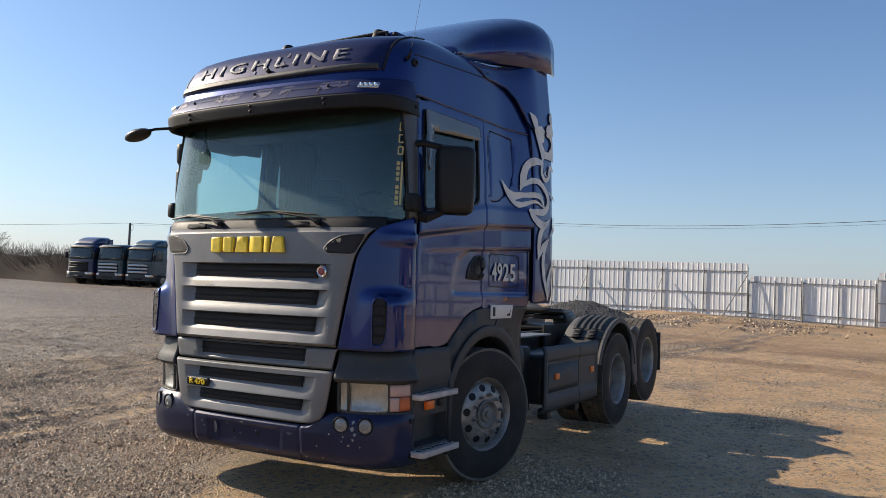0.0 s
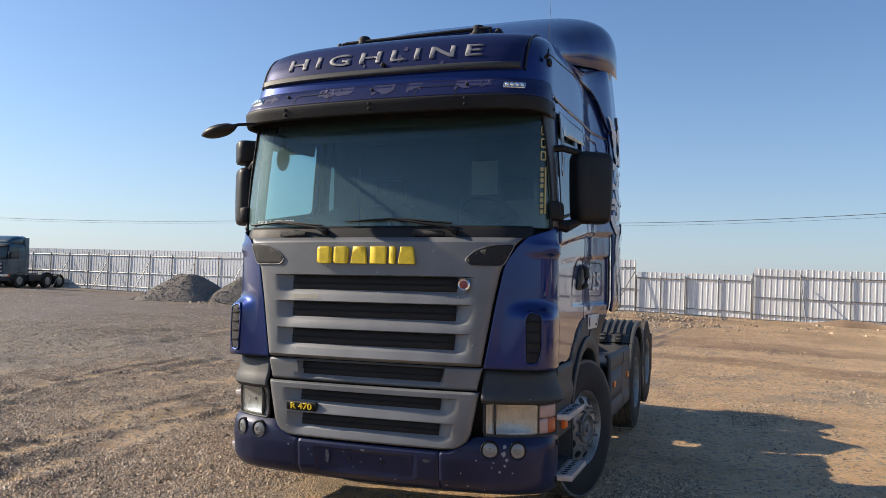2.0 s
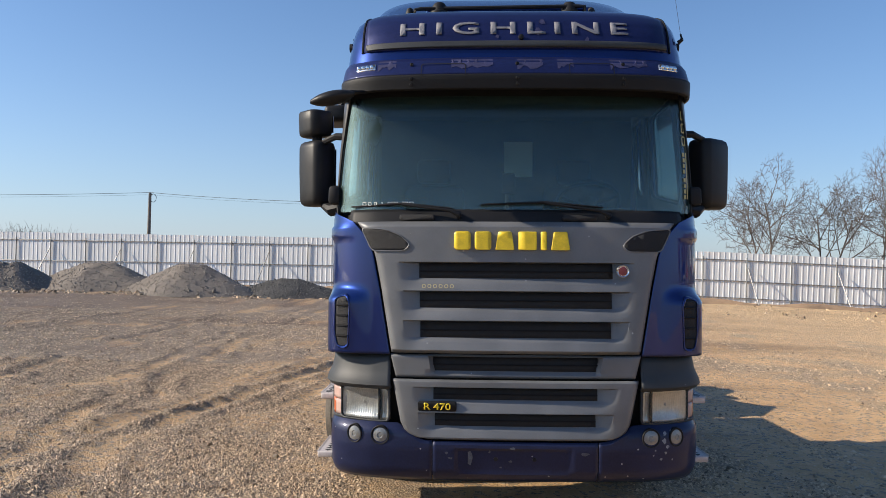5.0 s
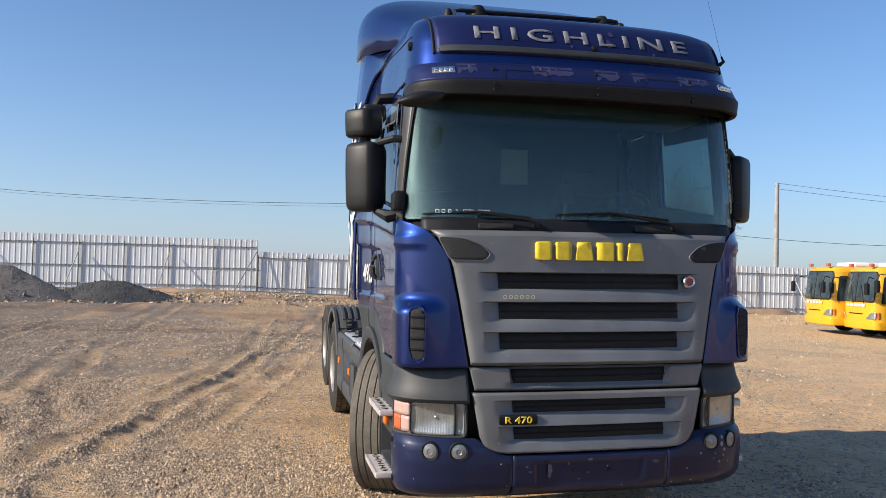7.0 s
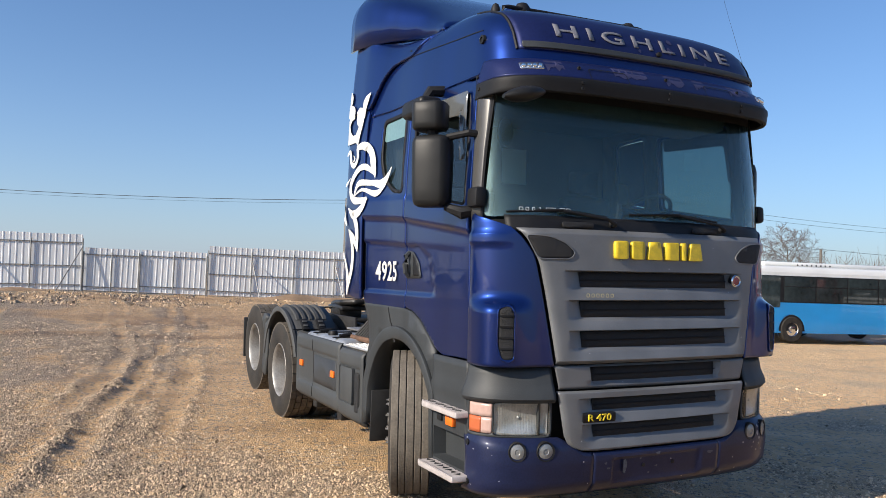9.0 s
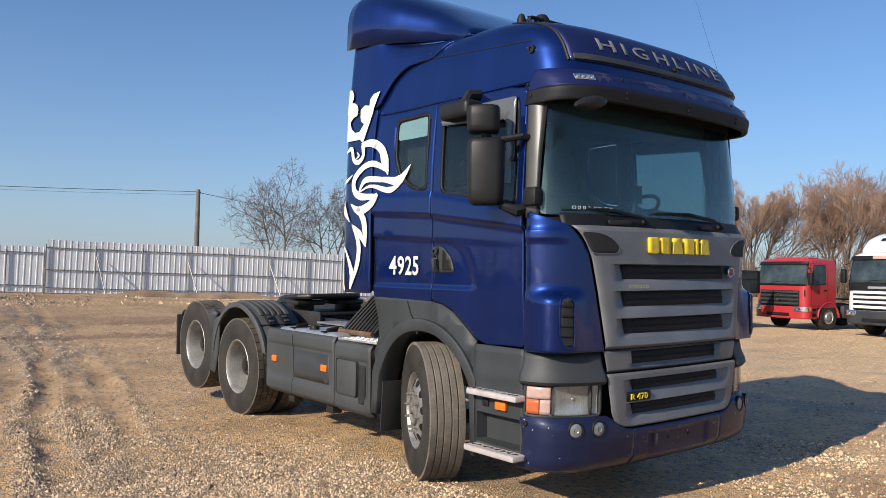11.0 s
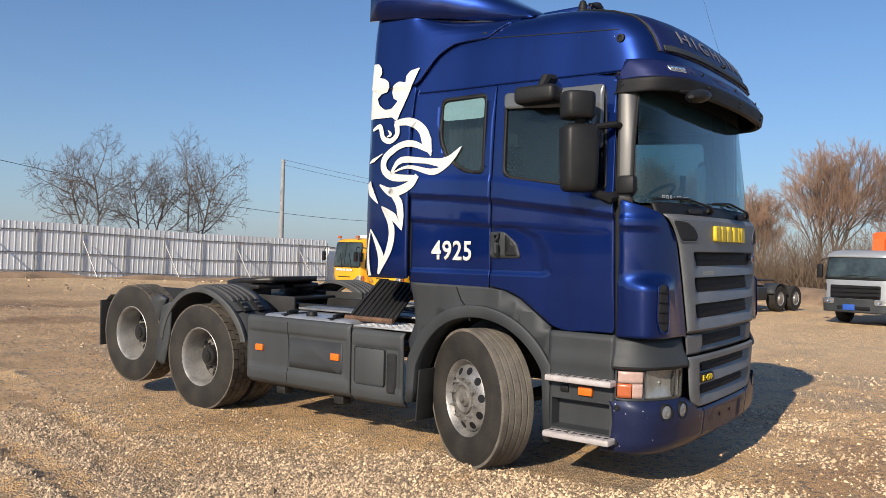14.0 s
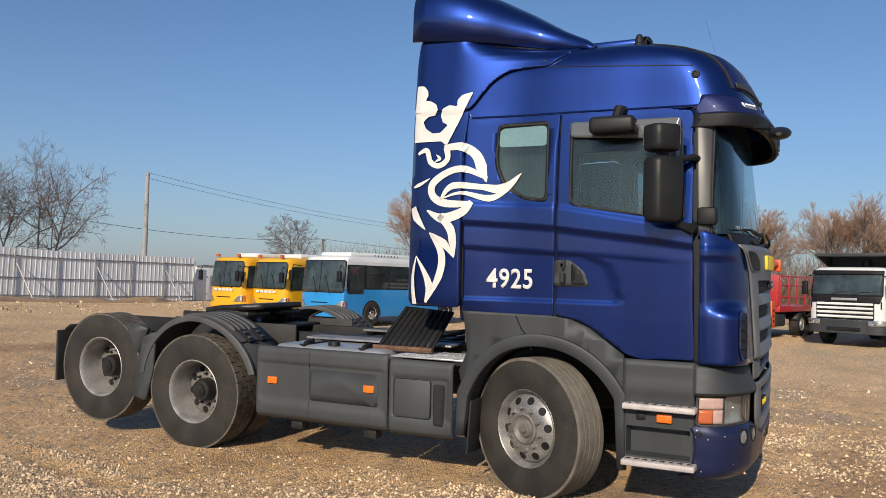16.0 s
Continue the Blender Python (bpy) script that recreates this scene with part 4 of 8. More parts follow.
for s in (-1, 1):
    lb = part("marker_lamp", sheet(rrect(s * 0.98 - 0.085, s * 0.98 + 0.085, 2.875, 2.915, 0.008), [], lambda a, b: VIS.at(a, b, 0.006)), REFLECTOR, visor, "clear four-cell marker lamp", thick=0.02)
    for k in range(4):
        x, y, z = VIS.at(s * 0.98 - 0.057 + 0.038 * k, 2.895, 0.012)
        part("lamp_cell", lathe(bmesh.new(), [(0.01, 0.015), (-0.004, 0.014), (-0.007, 0.008), (-0.007, 0)], 12, "y", pose(x, y, z)), CHROME, lb)
    part("visor_hatch", sheet(rrect(s * 0.46 - 0.14, s * 0.46 + 0.14, 2.765, 2.905, 0.02), [rrect(s * 0.46 - 0.135, s * 0.46 + 0.135, 2.77, 2.90, 0.018)], lambda a, b: VIS.at(a, b, 0.007)), BLACK, visor, "outline of a visor hatch")
    for a, z in ((0.0, 2.765), (0.0, 2.80), (0.0, 2.90), (0.66, 2.765), (0.66, 2.80), (0.66, 2.90), (1.44, 2.79), (1.44, 2.87)):
        if a or s > 0:
            x, y, z = VIS.at(s * a, z, 0.008)
            nrm = pose(x, y, z) @ (pose(0, 0, 0, 0, 0, 90 * s) if a > 1.3 else pose(0, 0, 0))
            part("screw", lathe(bmesh.new(), [(0.004, 0.012), (-0.004, 0.011), (-0.006, 0.006), (-0.003, 0.004), (-0.003, 0)], 10, "y", nrm), BLACK, visor)


# --- cab sides ---
def crease(y):
    return float(np.interp(y, [0.39, 0.73, 1.14, 1.46, 1.80, 2.13], [1.889, 1.935, 1.987, 2.029, 2.052, 2.072]))


def side_off(y, z):
    """Pressed relief of the doors and cab sides: belt, band under it and a recess round the handle."""
    c = crease(y)
    low = float(np.interp(y, [0.39, 0.73, 1.14, 1.46, 1.80, 2.13], [1.775, 1.795, 1.825, 1.836, 1.858, 1.877]))
    o = -0.013 * float(1 - smooth(c - 0.022, c + 0.012, z))
    belt = float(np.interp(y, [0.39, 1.43, 2.17], [1.99, 2.165, 2.20]))
    o += 0.013 * bump1(z, c + 0.015, belt, 0.05)
    o -= 0.006 * float(1 - smooth(low - 0.02, low + 0.015, z)) * float(smooth(0.40, 0.75, y))
    nose = float(np.interp(z, [1.46, 1.51, 1.63, 1.75, 1.81, 1.84], [0.955, 0.92, 0.945, 1.012, 1.15, 1.30]))
    return o - 0.013 * bump1(z, 1.488, low - 0.02, 0.026) * float(smooth(nose, nose + 0.05, y))


def side_y(s, y, z, off=0.0):
    a = CAB.arc(y, z)
    x, yy, zz = CAB.at(a, z, off + side_off(y, z))
    return (s * x, yy, zz)


DOOR = rounded([(0.41, 1.10), (0.79, 1.088), (0.89, 1.115), (1.16, 1.305), (1.29, 1.355), (1.425, 1.375), (1.40, 2.90), (0.62, 2.885), (0.445, 2.855)], 0.03)
DOOR_WIN = rounded([(0.49, 2.07), (1.31, 2.20), (1.32, 2.80), (0.53, 2.79)], 0.05)
REAR = rounded([(1.437, 1.36), (2.165, 1.37), (2.165, 2.905), (1.412, 2.90)], 0.012)
REAR_WIN = rounded([(1.50, 2.23), (1.68, 2.255), (1.84, 2.36), (1.905, 2.52), (1.90, 2.82), (1.50, 2.83)], 0.05)


def grow(poly, d):
    """The outline moved outward by about d."""
    cx, cy = sum(p[0] for p in poly) / len(poly), sum(p[1] for p in poly) / len(poly)
    return [(x + d * (x - cx) / math.hypot(x - cx, y - cy), y + d * (y - cy) / math.hypot(x - cx, y - cy)) for x, y in poly]


for s in (-1, 1):
    door = part("door", sheet(DOOR, [DOOR_WIN], lambda a, b: side_y(s, a, b), 0.04, 0.012), BLUE, truck, "blue cab door with pressed creases", thick=0.03)
    part("window_seal", sheet(grow(DOOR_WIN, 0.014), [grow(DOOR_WIN, -0.012)], lambda a, b: side_y(s, a, b, 0.003)), BLACK, door, "black rubber window seal", thick=0.012)
    part("window_pane", sheet(DOOR_WIN, [], lambda a, b: side_y(s, a, b, -0.014), 0.1), SIDEGLASS if s < 0 else TINTGLASS, door, "dark door window").visible_shadow = False
    smoke = rounded([(0.515, 2.36), (0.585, 2.36), (0.62, 2.66), (1.315, 2.70), (1.325, 2.815), (0.525, 2.81)], 0.03)
    part("wind_deflector", sheet(smoke, [], lambda a, b: side_y(s, a, b, 0.02 + 0.01 * bump1(b, 2.5, 2.75, 0.08)), 0.08), SMOKE, door, "smoked plastic wind deflector", thick=0.004)
    side = part("cab_side", sheet(REAR, [REAR_WIN], lambda a, b: side_y(s, a, b), 0.05, 0.012), BLUE, truck, "blue sleeper cab side panel", thick=0.03)
    if s < 0:
        part("window_seal", sheet(grow(REAR_WIN, 0.016), [grow(REAR_WIN, -0.016)], lambda a, b: side_y(s, a, b, 0.004)), BLACK, side, "black rubber window seal", thick=0.012)
        part("window_pane", sheet(REAR_WIN, [], lambda a, b: side_y(s, a, b, -0.012), 0.1), TINTGLASS, side, "small rear quarter window").visible_shadow = False
        # bright sky in the pane's upper part, painted on as a pale strip
        part("sun_strip", sheet(rounded([(1.512, 2.655), (1.895, 2.655), (1.888, 2.808), (1.512, 2.818)], 0.03), [], lambda a, b: side_y(s, a, b, -0.009), 0.1), PANESKY, side, "pale teal strip across the window's top")
        # unseen curtain added to stop light crossing the cab through this window
        part("bunk_curtain", grid(lambda u, v: (-1.08 + 0.012 * math.sin(u * 60), 1.46 + 0.5 * u, 2.15 + 0.76 * v), steps(0, 1, 40), [0, 1]), INTERIOR, truck, "grey bunk curtain drawn behind quarter window", thick=0.004)
    else:
        part("blank_panel", sheet(grow(REAR_WIN, -0.007), [], lambda a, b: side_y(s, a, b, -0.004), 0.06, 0.016), BLUE, side, "blue blanking panel in window opening", thick=0.02)
    # gap between door and cab, and over the door
    part("door_gap", sheet([(0.36, 1.05), (2.2, 1.3), (2.2, 2.96), (0.40, 2.96)], [grow(DOOR_WIN, 0.02), grow(REAR_WIN, 0.02)], lambda a, b: (s * (CAB.t(b, 1) - 0.05), a, b), 0.2), BLACK, truck, "black inner door frame", thick=0.02)
    part("drip_rail", tube(bmesh.new(), [side_y(s, y, 2.885 + 0.012 * math.sin(y), 0.006) for y in steps(0.42, 2.12, 16)], 0.007, 6), BLUE, truck, "blue drip rail over door")
    # handle in its recess
    hd = part("handle_recess", sheet(rounded([(1.16, 1.59), (1.435, 1.585), (1.435, 1.785), (1.31, 1.785), (1.20, 1.70)], 0.03), [], lambda a, b: side_y(s, a, b, 0.010), 0.06), DARKGREY, door, "grey door handle recess", thick=0.008)
    part("handle_pocket", sheet(rounded([(1.19, 1.605), (1.30, 1.605), (1.30, 1.77), (1.225, 1.70)], 0.02), [], lambda a, b: side_y(s, a, b, 0.0125), 0.06), BLACK, hd, thick=0.003)
    hb = bmesh.new()
    tube(hb, [side_y(s, 1.36, z, o) for z, o in ((1.60, 0.012), (1.63, 0.042), (1.69, 0.048), (1.75, 0.042), (1.775, 0.012))], [0.016, 0.022, 0.024, 0.022, 0.016], 8)
    part("door_handle", hb, DARKGREY, hd, "grey pull handle")
    # fleet number
    lettering("4925", 0.207, 0.86, lambda u, v, w: side_y(s, 1.782 + s * u, (1.566 if s < 0 else 1.592) + v, 0.0115 + w * 0.1), WHITE, side, "fleet_number", "white painted number", 0.021, gap=1.07)
    if s > 0:
        part("locker_hatch", sheet(rrect(1.555, 2.02, 1.535, 1.815, 0.04), [rrect(1.563, 2.012, 1.543, 1.807, 0.036)], lambda a, b: side_y(s, a, b, 0.003)), BLACK, side, "outline of a locker hatch")
    # A pillar strip beside the windscreen
    def pil(u, z):
        a0, a1 = CAB.arc(0.315, z), CAB.arc(float(np.interp(z, [1.98, 2.86], [0.395, 0.435])), z)
        x, y, zz = CAB.at(a0 + (a1 - a0) * u, z, 0.006)
        return (s * x, y, zz)
    part("pillar_cover", grid(pil, steps(0, 1, 6), steps(1.965, 2.875, 14)), PILLAR, truck, "grey metallic pillar cover", thick=0.02)
    pf = bmesh.new()
    tube(pf, [tuple(np.array(CAB.at(CAB.arc(0.311, z), z, 0.006)) * (s, 1, 1)) for z in steps(1.97, 2.86, 12)], 0.009, 6)
    part("windscreen_seal", pf, BLACK, truck)

# rear wall of the cab
part("cab_back", Box(-1.19, 1.19, 2.16, 2.20, 1.30, 2.97, 0.01), BLUE, truck)
part("cab_floor", Box(-1.15, 1.15, 0.15, 2.18, 1.12, 1.20), INTERIOR, truck)
part("cab_lining", Box(-1.13, 1.13, 0.45, 2.14, 2.93, 2.955), INTERIOR, truck, "grey headlining")

# --- windscreen ---
AW = CAB.arc(0.312, 2.0)
AT = CAB.arc(0.312, 2.86)
WS = rounded([(-AW, 1.985), (AW, 1.985), (AT, 2.87), (-AT, 2.87)], 0.05)
ws = part("windscreen", sheet(WS, [], lambda a, b: CAB.at(a, b, -0.004), 0.07), WINDSHIELD, truck, "large green-tinted windscreen")
ws.visible_shadow = False
for k in range(3):
    part("phone_bar", sheet(rrect(AW - 0.10, AW - 0.055, 2.60 - 0.085 * k, 2.665 - 0.085 * k, 0.012), [rrect(AW - 0.09, AW - 0.066, 2.61 - 0.085 * k, 2.655 - 0.085 * k, 0.008)], lambda a, b: CAB.at(a, b, 0.003), 0.1), DECALYELLOW, ws, "pale yellow sticker bar")
for k in range(8):
    part("phone_bar", sheet(rrect(AW - 0.10, AW - 0.075, 2.358 - 0.037 * k - 0.02 * (k > 3), 2.385 - 0.037 * k - 0.02 * (k > 3), 0.004), [], lambda a, b: CAB.at(a, b, 0.003), 0.1), DECALYELLOW, ws, "pale yellow sticker bar")
part("phone_bar", sheet(rrect(AW - 0.066, AW - 0.052, 2.08, 2.385, 0.003), [], lambda a, b: CAB.at(a, b, 0.003), 0.1), DECALYELLOW, ws, "pale yellow sticker bar")
for k, w in enumerate((0.03, 0.025, 0.02, 0.012, 0.05, 0.02, 0.04, 0.03)):
    x0 = -1.0 + 0.046 * k
    part("sticker_bar", sheet(rrect(x0, x0 + w, 2.022, 2.044, 0.004), [rrect(x0 + 0.004, x0 + w - 0.004, 2.026, 2.040, 0.002)], lambda a, b: CAB.at(a, b, 0.003), 0.1), DECALWHITE, ws, "small white sticker bar")
# black band along the top of the glass, and cowl
part("screen_band", sheet(rounded([(-AT - 0.01, 2.735), (AT + 0.01, 2.735), (AT - 0.005, 2.866), (-AT + 0.005, 2.866)], 0.01), [], lambda a, b: CAB.at(a, b, 0.002), 0.08), BLACK, ws, "black shade band")
cowl = part("cowl", grid(lambda u, z: CAB.at(u, z, float(np.interp(z, [1.905, 1.95, 1.995], [0.016, 0.014, 0.0]))), steps(-1.10, 1.10, 50), [1.90, 1.92, 1.95, 1.975, 1.995]), BLACK, truck, "black cowl under the windscreen", thick=0.02)
for x0 in (-0.62, 0.40):
    part("cowl_scoop", sheet(rrect(x0 - 0.11, x0 + 0.11, 1.925, 1.96, 0.015), [], lambda a, b: CAB.at(a, b, 0.036), 0.05), MESHBLACK, cowl, thick=0.01)
for x0, x1, zz in ((-0.36, -1.08, 2.035), (0.58, -0.22, 2.045)):
    wp = part("wiper", tube(bmesh.new(), [CAB.front(x0, 1.955, 0.05), CAB.front(x0 - 0.06, 1.985, 0.06), CAB.front((x0 + x1) / 2, zz - 0.012, 0.045)], [0.013, 0.010, 0.007], 8), BLACK, truck, "black wiper arm")
    part("wiper_blade", tube(bmesh.new(), [CAB.front(x0 - 0.03, zz - 0.035, 0.016), CAB.front((x0 + x1) / 2, zz - 0.005, 0.022), CAB.front(x1, zz - 0.02, 0.016)], [0.006, 0.010, 0.006], 6), BLACK, wp)
    part("wiper_pivot", lathe(bmesh.new(), [(0.02, 0.022), (-0.015, 0.02), (-0.025, 0.012), (-0.025, 0)], 12, "y", pose(*CAB.front(x0, 1.955, 0.03))), BLACK, wp)


# --- grille ---
def pocket(x, z, slots):
    d = 0.0
    for zt, zb, hw, pw in slots:
        if zb - 0.075 < z < zt + 0.012 and abs(x) < pw:
            h = float(np.interp(z, [zb - 0.075, zb - 0.02, zb, zt, zt + 0.004, zt + 0.012], [0, 0.018, 0.035, 0.055, 0.055, 0]))
            d = max(d, h * min(1.0, (pw - abs(x)) / (pw - hw) * 1.15))
    return d


def grille_panel(name, label, z0, z1, half, slots, out, roundness=0.02, parent=None):
    zs = sorted(set([z0, z1] + list(np.linspace(z0, z1, 26)) + [v for zt, zb, hw, pw in slots for v in (zt + 0.012, zt + 0.004, zt, zb, zb - 0.02, zb - 0.075) if z0 < v < z1]))
    us = [-1, -0.985, -0.965] + list(np.linspace(-0.94, 0.94, 55)) + [0.965, 0.985, 1]

    def fn(u, z):
        x = u * half(z)
        edge = roundness * max(0, (abs(u) - 0.95) / 0.05) ** 2 + 0.015 * max(float(np.interp(z, [z0, z0 + 0.02], [1, 0])), float(np.interp(z, [z1 - 0.02, z1], [0, 1]))) ** 2
        px, py, pz = CAB.front(x, z, out - edge - pocket(x, z, slots))
        return (px, py, pz)

    ob = part(name, grid(fn, us, zs), GREY, parent or truck, label, 24, thick=0.012)
    for zt, zb, hw, pw in slots:
        mb = grid(lambda u, z: CAB.front(u, z, out - 0.034 - 0.010 * (z - zb) / (zt - zb)), steps(-hw, hw, 24), steps(zb + 0.002, zt + 0.004, 3))
        g = part("air_slot", mb, MESHBLACK, ob, "black mesh behind an air slot", thick=0.01)
        lv = bmesh.new()
        tube(lv, [CAB.front(x, (zt + zb) / 2, out - 0.033) for x in steps(-hw, hw, 16)], 0.004, 5)
        part("slot_bar", lv, BLACK, g)
    return ob


SL_UP = [(1.650, 1.558, 0.605, 0.72), (1.470, 1.373, 0.60, 0.71), (1.285, 1.188, 0.595, 0.70)]
SL_MID = [(1.062, 0.978, 0.515, 0.53)]
SL_LOW = [(0.872, 0.802, 0.51, 0.62), (0.712, 0.638, 0.50, 0.60)]
upper = grille_panel("grille", "grey plastic grille with three black air slots", 1.092, 1.915, lambda z: float(np.interp(z, [1.09, 1.5, 1.70, 1.80, 1.86, 1.915], [0.775, 0.845, 0.885, 0.93, 0.975, 1.03])), SL_UP, 0.05)
grille_panel("middle_grille", "grey grille strip with one slot", 0.935, 1.085, lambda z: float(np.interp(z, [0.93, 1.09], [0.745, 0.785])), SL_MID, 0.025, 0.005)
lower = grille_panel("lower_grille", "grey lower grille with two black slots", 0.556, 0.930, lambda z: float(np.interp(z, [0.556, 0.562, 0.58, 0.61, 0.66, 0.93], [0.53, 0.60, 0.655, 0.69, 0.715, 0.768])), SL_LOW, 0.052)
for s in (-1, 1):
    eye = rounded([(s * 0.988, 1.872), (s * 0.905, 1.733), (s * 0.70, 1.733), (s * 0.665, 1.768), (s * 0.725, 1.825), (s * 0.83, 1.862)], 0.03)
    part("intake_eye", sheet(eye, [], lambda a, b: CAB.front(a, b, 0.056), 0.05), MESHBLACK, upper, "black corner intake", thick=0.006)
    part("intake_rim", sheet(grow(eye, 0.008), [eye], lambda a, b: CAB.front(a, b, 0.0575)), GREY, upper, thick=0.006)
# maker's letters as plain yellow blocks
x = -0.39
for k, w in enumerate((0.115, 0.115, 0.13, 0.125, 0.05, 0.13)):
    b0 = x + 0.004
    b1 = x + w - 0.008
    lean = 0.018 if k in (2, 5) else 0.0
    outline = rounded([(b0, 1.738), (b1, 1.738), (b1 - lean, 1.852), (b0 + lean, 1.852)], 0.02 if k < 2 else 0.008)
    part("yellow_block", sheet(outline, [], lambda a, z: CAB.front(a, z, 0.072), 0.06), YELLOW, upper, "raised yellow emblem block", thick=0.03)
    x += w + 0.003
    x += 0.010
bd = part("badge", lathe(bmesh.new(), [(0.02, 0.042), (-0.008, 0.042), (-0.016, 0.036), (-0.012, 0.030), (-0.012, 0)], 20, "y", pose(*CAB.front(0.662, 1.61, 0.052))), CHROME, upper, "small round chrome badge")
part("badge_centre", lathe(bmesh.new(), [(-0.010, 0.029), (-0.016, 0.026), (-0.018, 0)], 16, "y", pose(*CAB.front(0.662, 1.61, 0.052))), BADGERED, bd, "dark red badge centre")
for k in range(6):
    part("chalk_mark", sheet(rrect(-0.585 + 0.035 * k, -0.562 + 0.035 * k, 1.498, 1.522, 0.008), [rrect(-0.581 + 0.035 * k, -0.566 + 0.035 * k, 1.502, 1.518, 0.006)], lambda a, b: CAB.front(a, b, 0.053)), CHALK, upper, "chalk scribble")
pl = part("model_plate", sheet(rrect(-0.605, -0.365, 0.735, 0.795, 0.012), [], lambda a, b: CAB.front(a, b, 0.056), 0.06), BLACK, lower, "black model plate", thick=0.02)
lettering("R 470", 0.058, 1.25, lambda u, v, w: CAB.front(-0.485 + u, 0.745 + v, 0.057 + w), YELLOW, pl, "plate_lettering", "yellow raised letters", 0.014)
part("front_backing", grid(lambda a, z: CAB.at(a, z, -0.06), steps(-1.5, 1.5, 40), steps(0.62, 1.97, 6)), BLACK, truck, thick=0.02)


# --- blue corner panels and lamps, which end at the door ---
LA = CAB.arc(0.375, 0.76)
HAUNCH = Ring([(1.0, 1.256, 0.034, 0.31), (1.5, 1.256, 0.034, 0.31), (2.1, 1.25, 0.06, 0.31)], n=6.8, bow=0.05)
VENT = rounded([(1.035, 1.125), (1.10, 1.125), (1.12, 1.20), (1.12, 1.43), (1.06, 1.447), (1.035, 1.40)], 0.025)


def corner_edge(z):
    """Where the corner panel meets the grille and the cowl."""
    return float(np.interp(z, [1.08, 1.5, 1.70, 1.755, 1.80, 1.855, 1.925, 1.95, 1.985, 2.02, 2.04], [0.785, 0.857, 0.898, 0.912, 0.945, 0.99, 1.07, 1.15, 1.26, 1.33, 1.39]))


def corner_at(s, a, z, off=0.0):
    """The corner panel's skin; its lower half is squared off round the vent."""
    a0, a1 = corner_edge(z), CAB.arc(0.382, z)
    u = (a - a0) / (a1 - a0)
    o = 0.024 + 0.013 * bump1(z, 1.825, 1.875, 0.02) * float(smooth(1.02, 1.22, a)) - 0.028 * float(smooth(1.975, 2.045, z))
    o -= 0.014 * float(smooth(CAB.arc(0.34, z), CAB.arc(0.39, z), a))
    p = Vector(CAB.at(a, z, o + off))
    w = bump1(z, 1.09, 1.41, 0.095) * float(smooth(0.10, 0.45, u))
    if w > 0:
        h0, h1 = a0, HAUNCH.arc(0.382, z)
        p = p.lerp(Vector(HAUNCH.at(h0 + (h1 - h0) * u, z, off - 0.006 * float(smooth(0.9, 1.0, u)))), w)
    return (s * p.x, p.y, p.z)


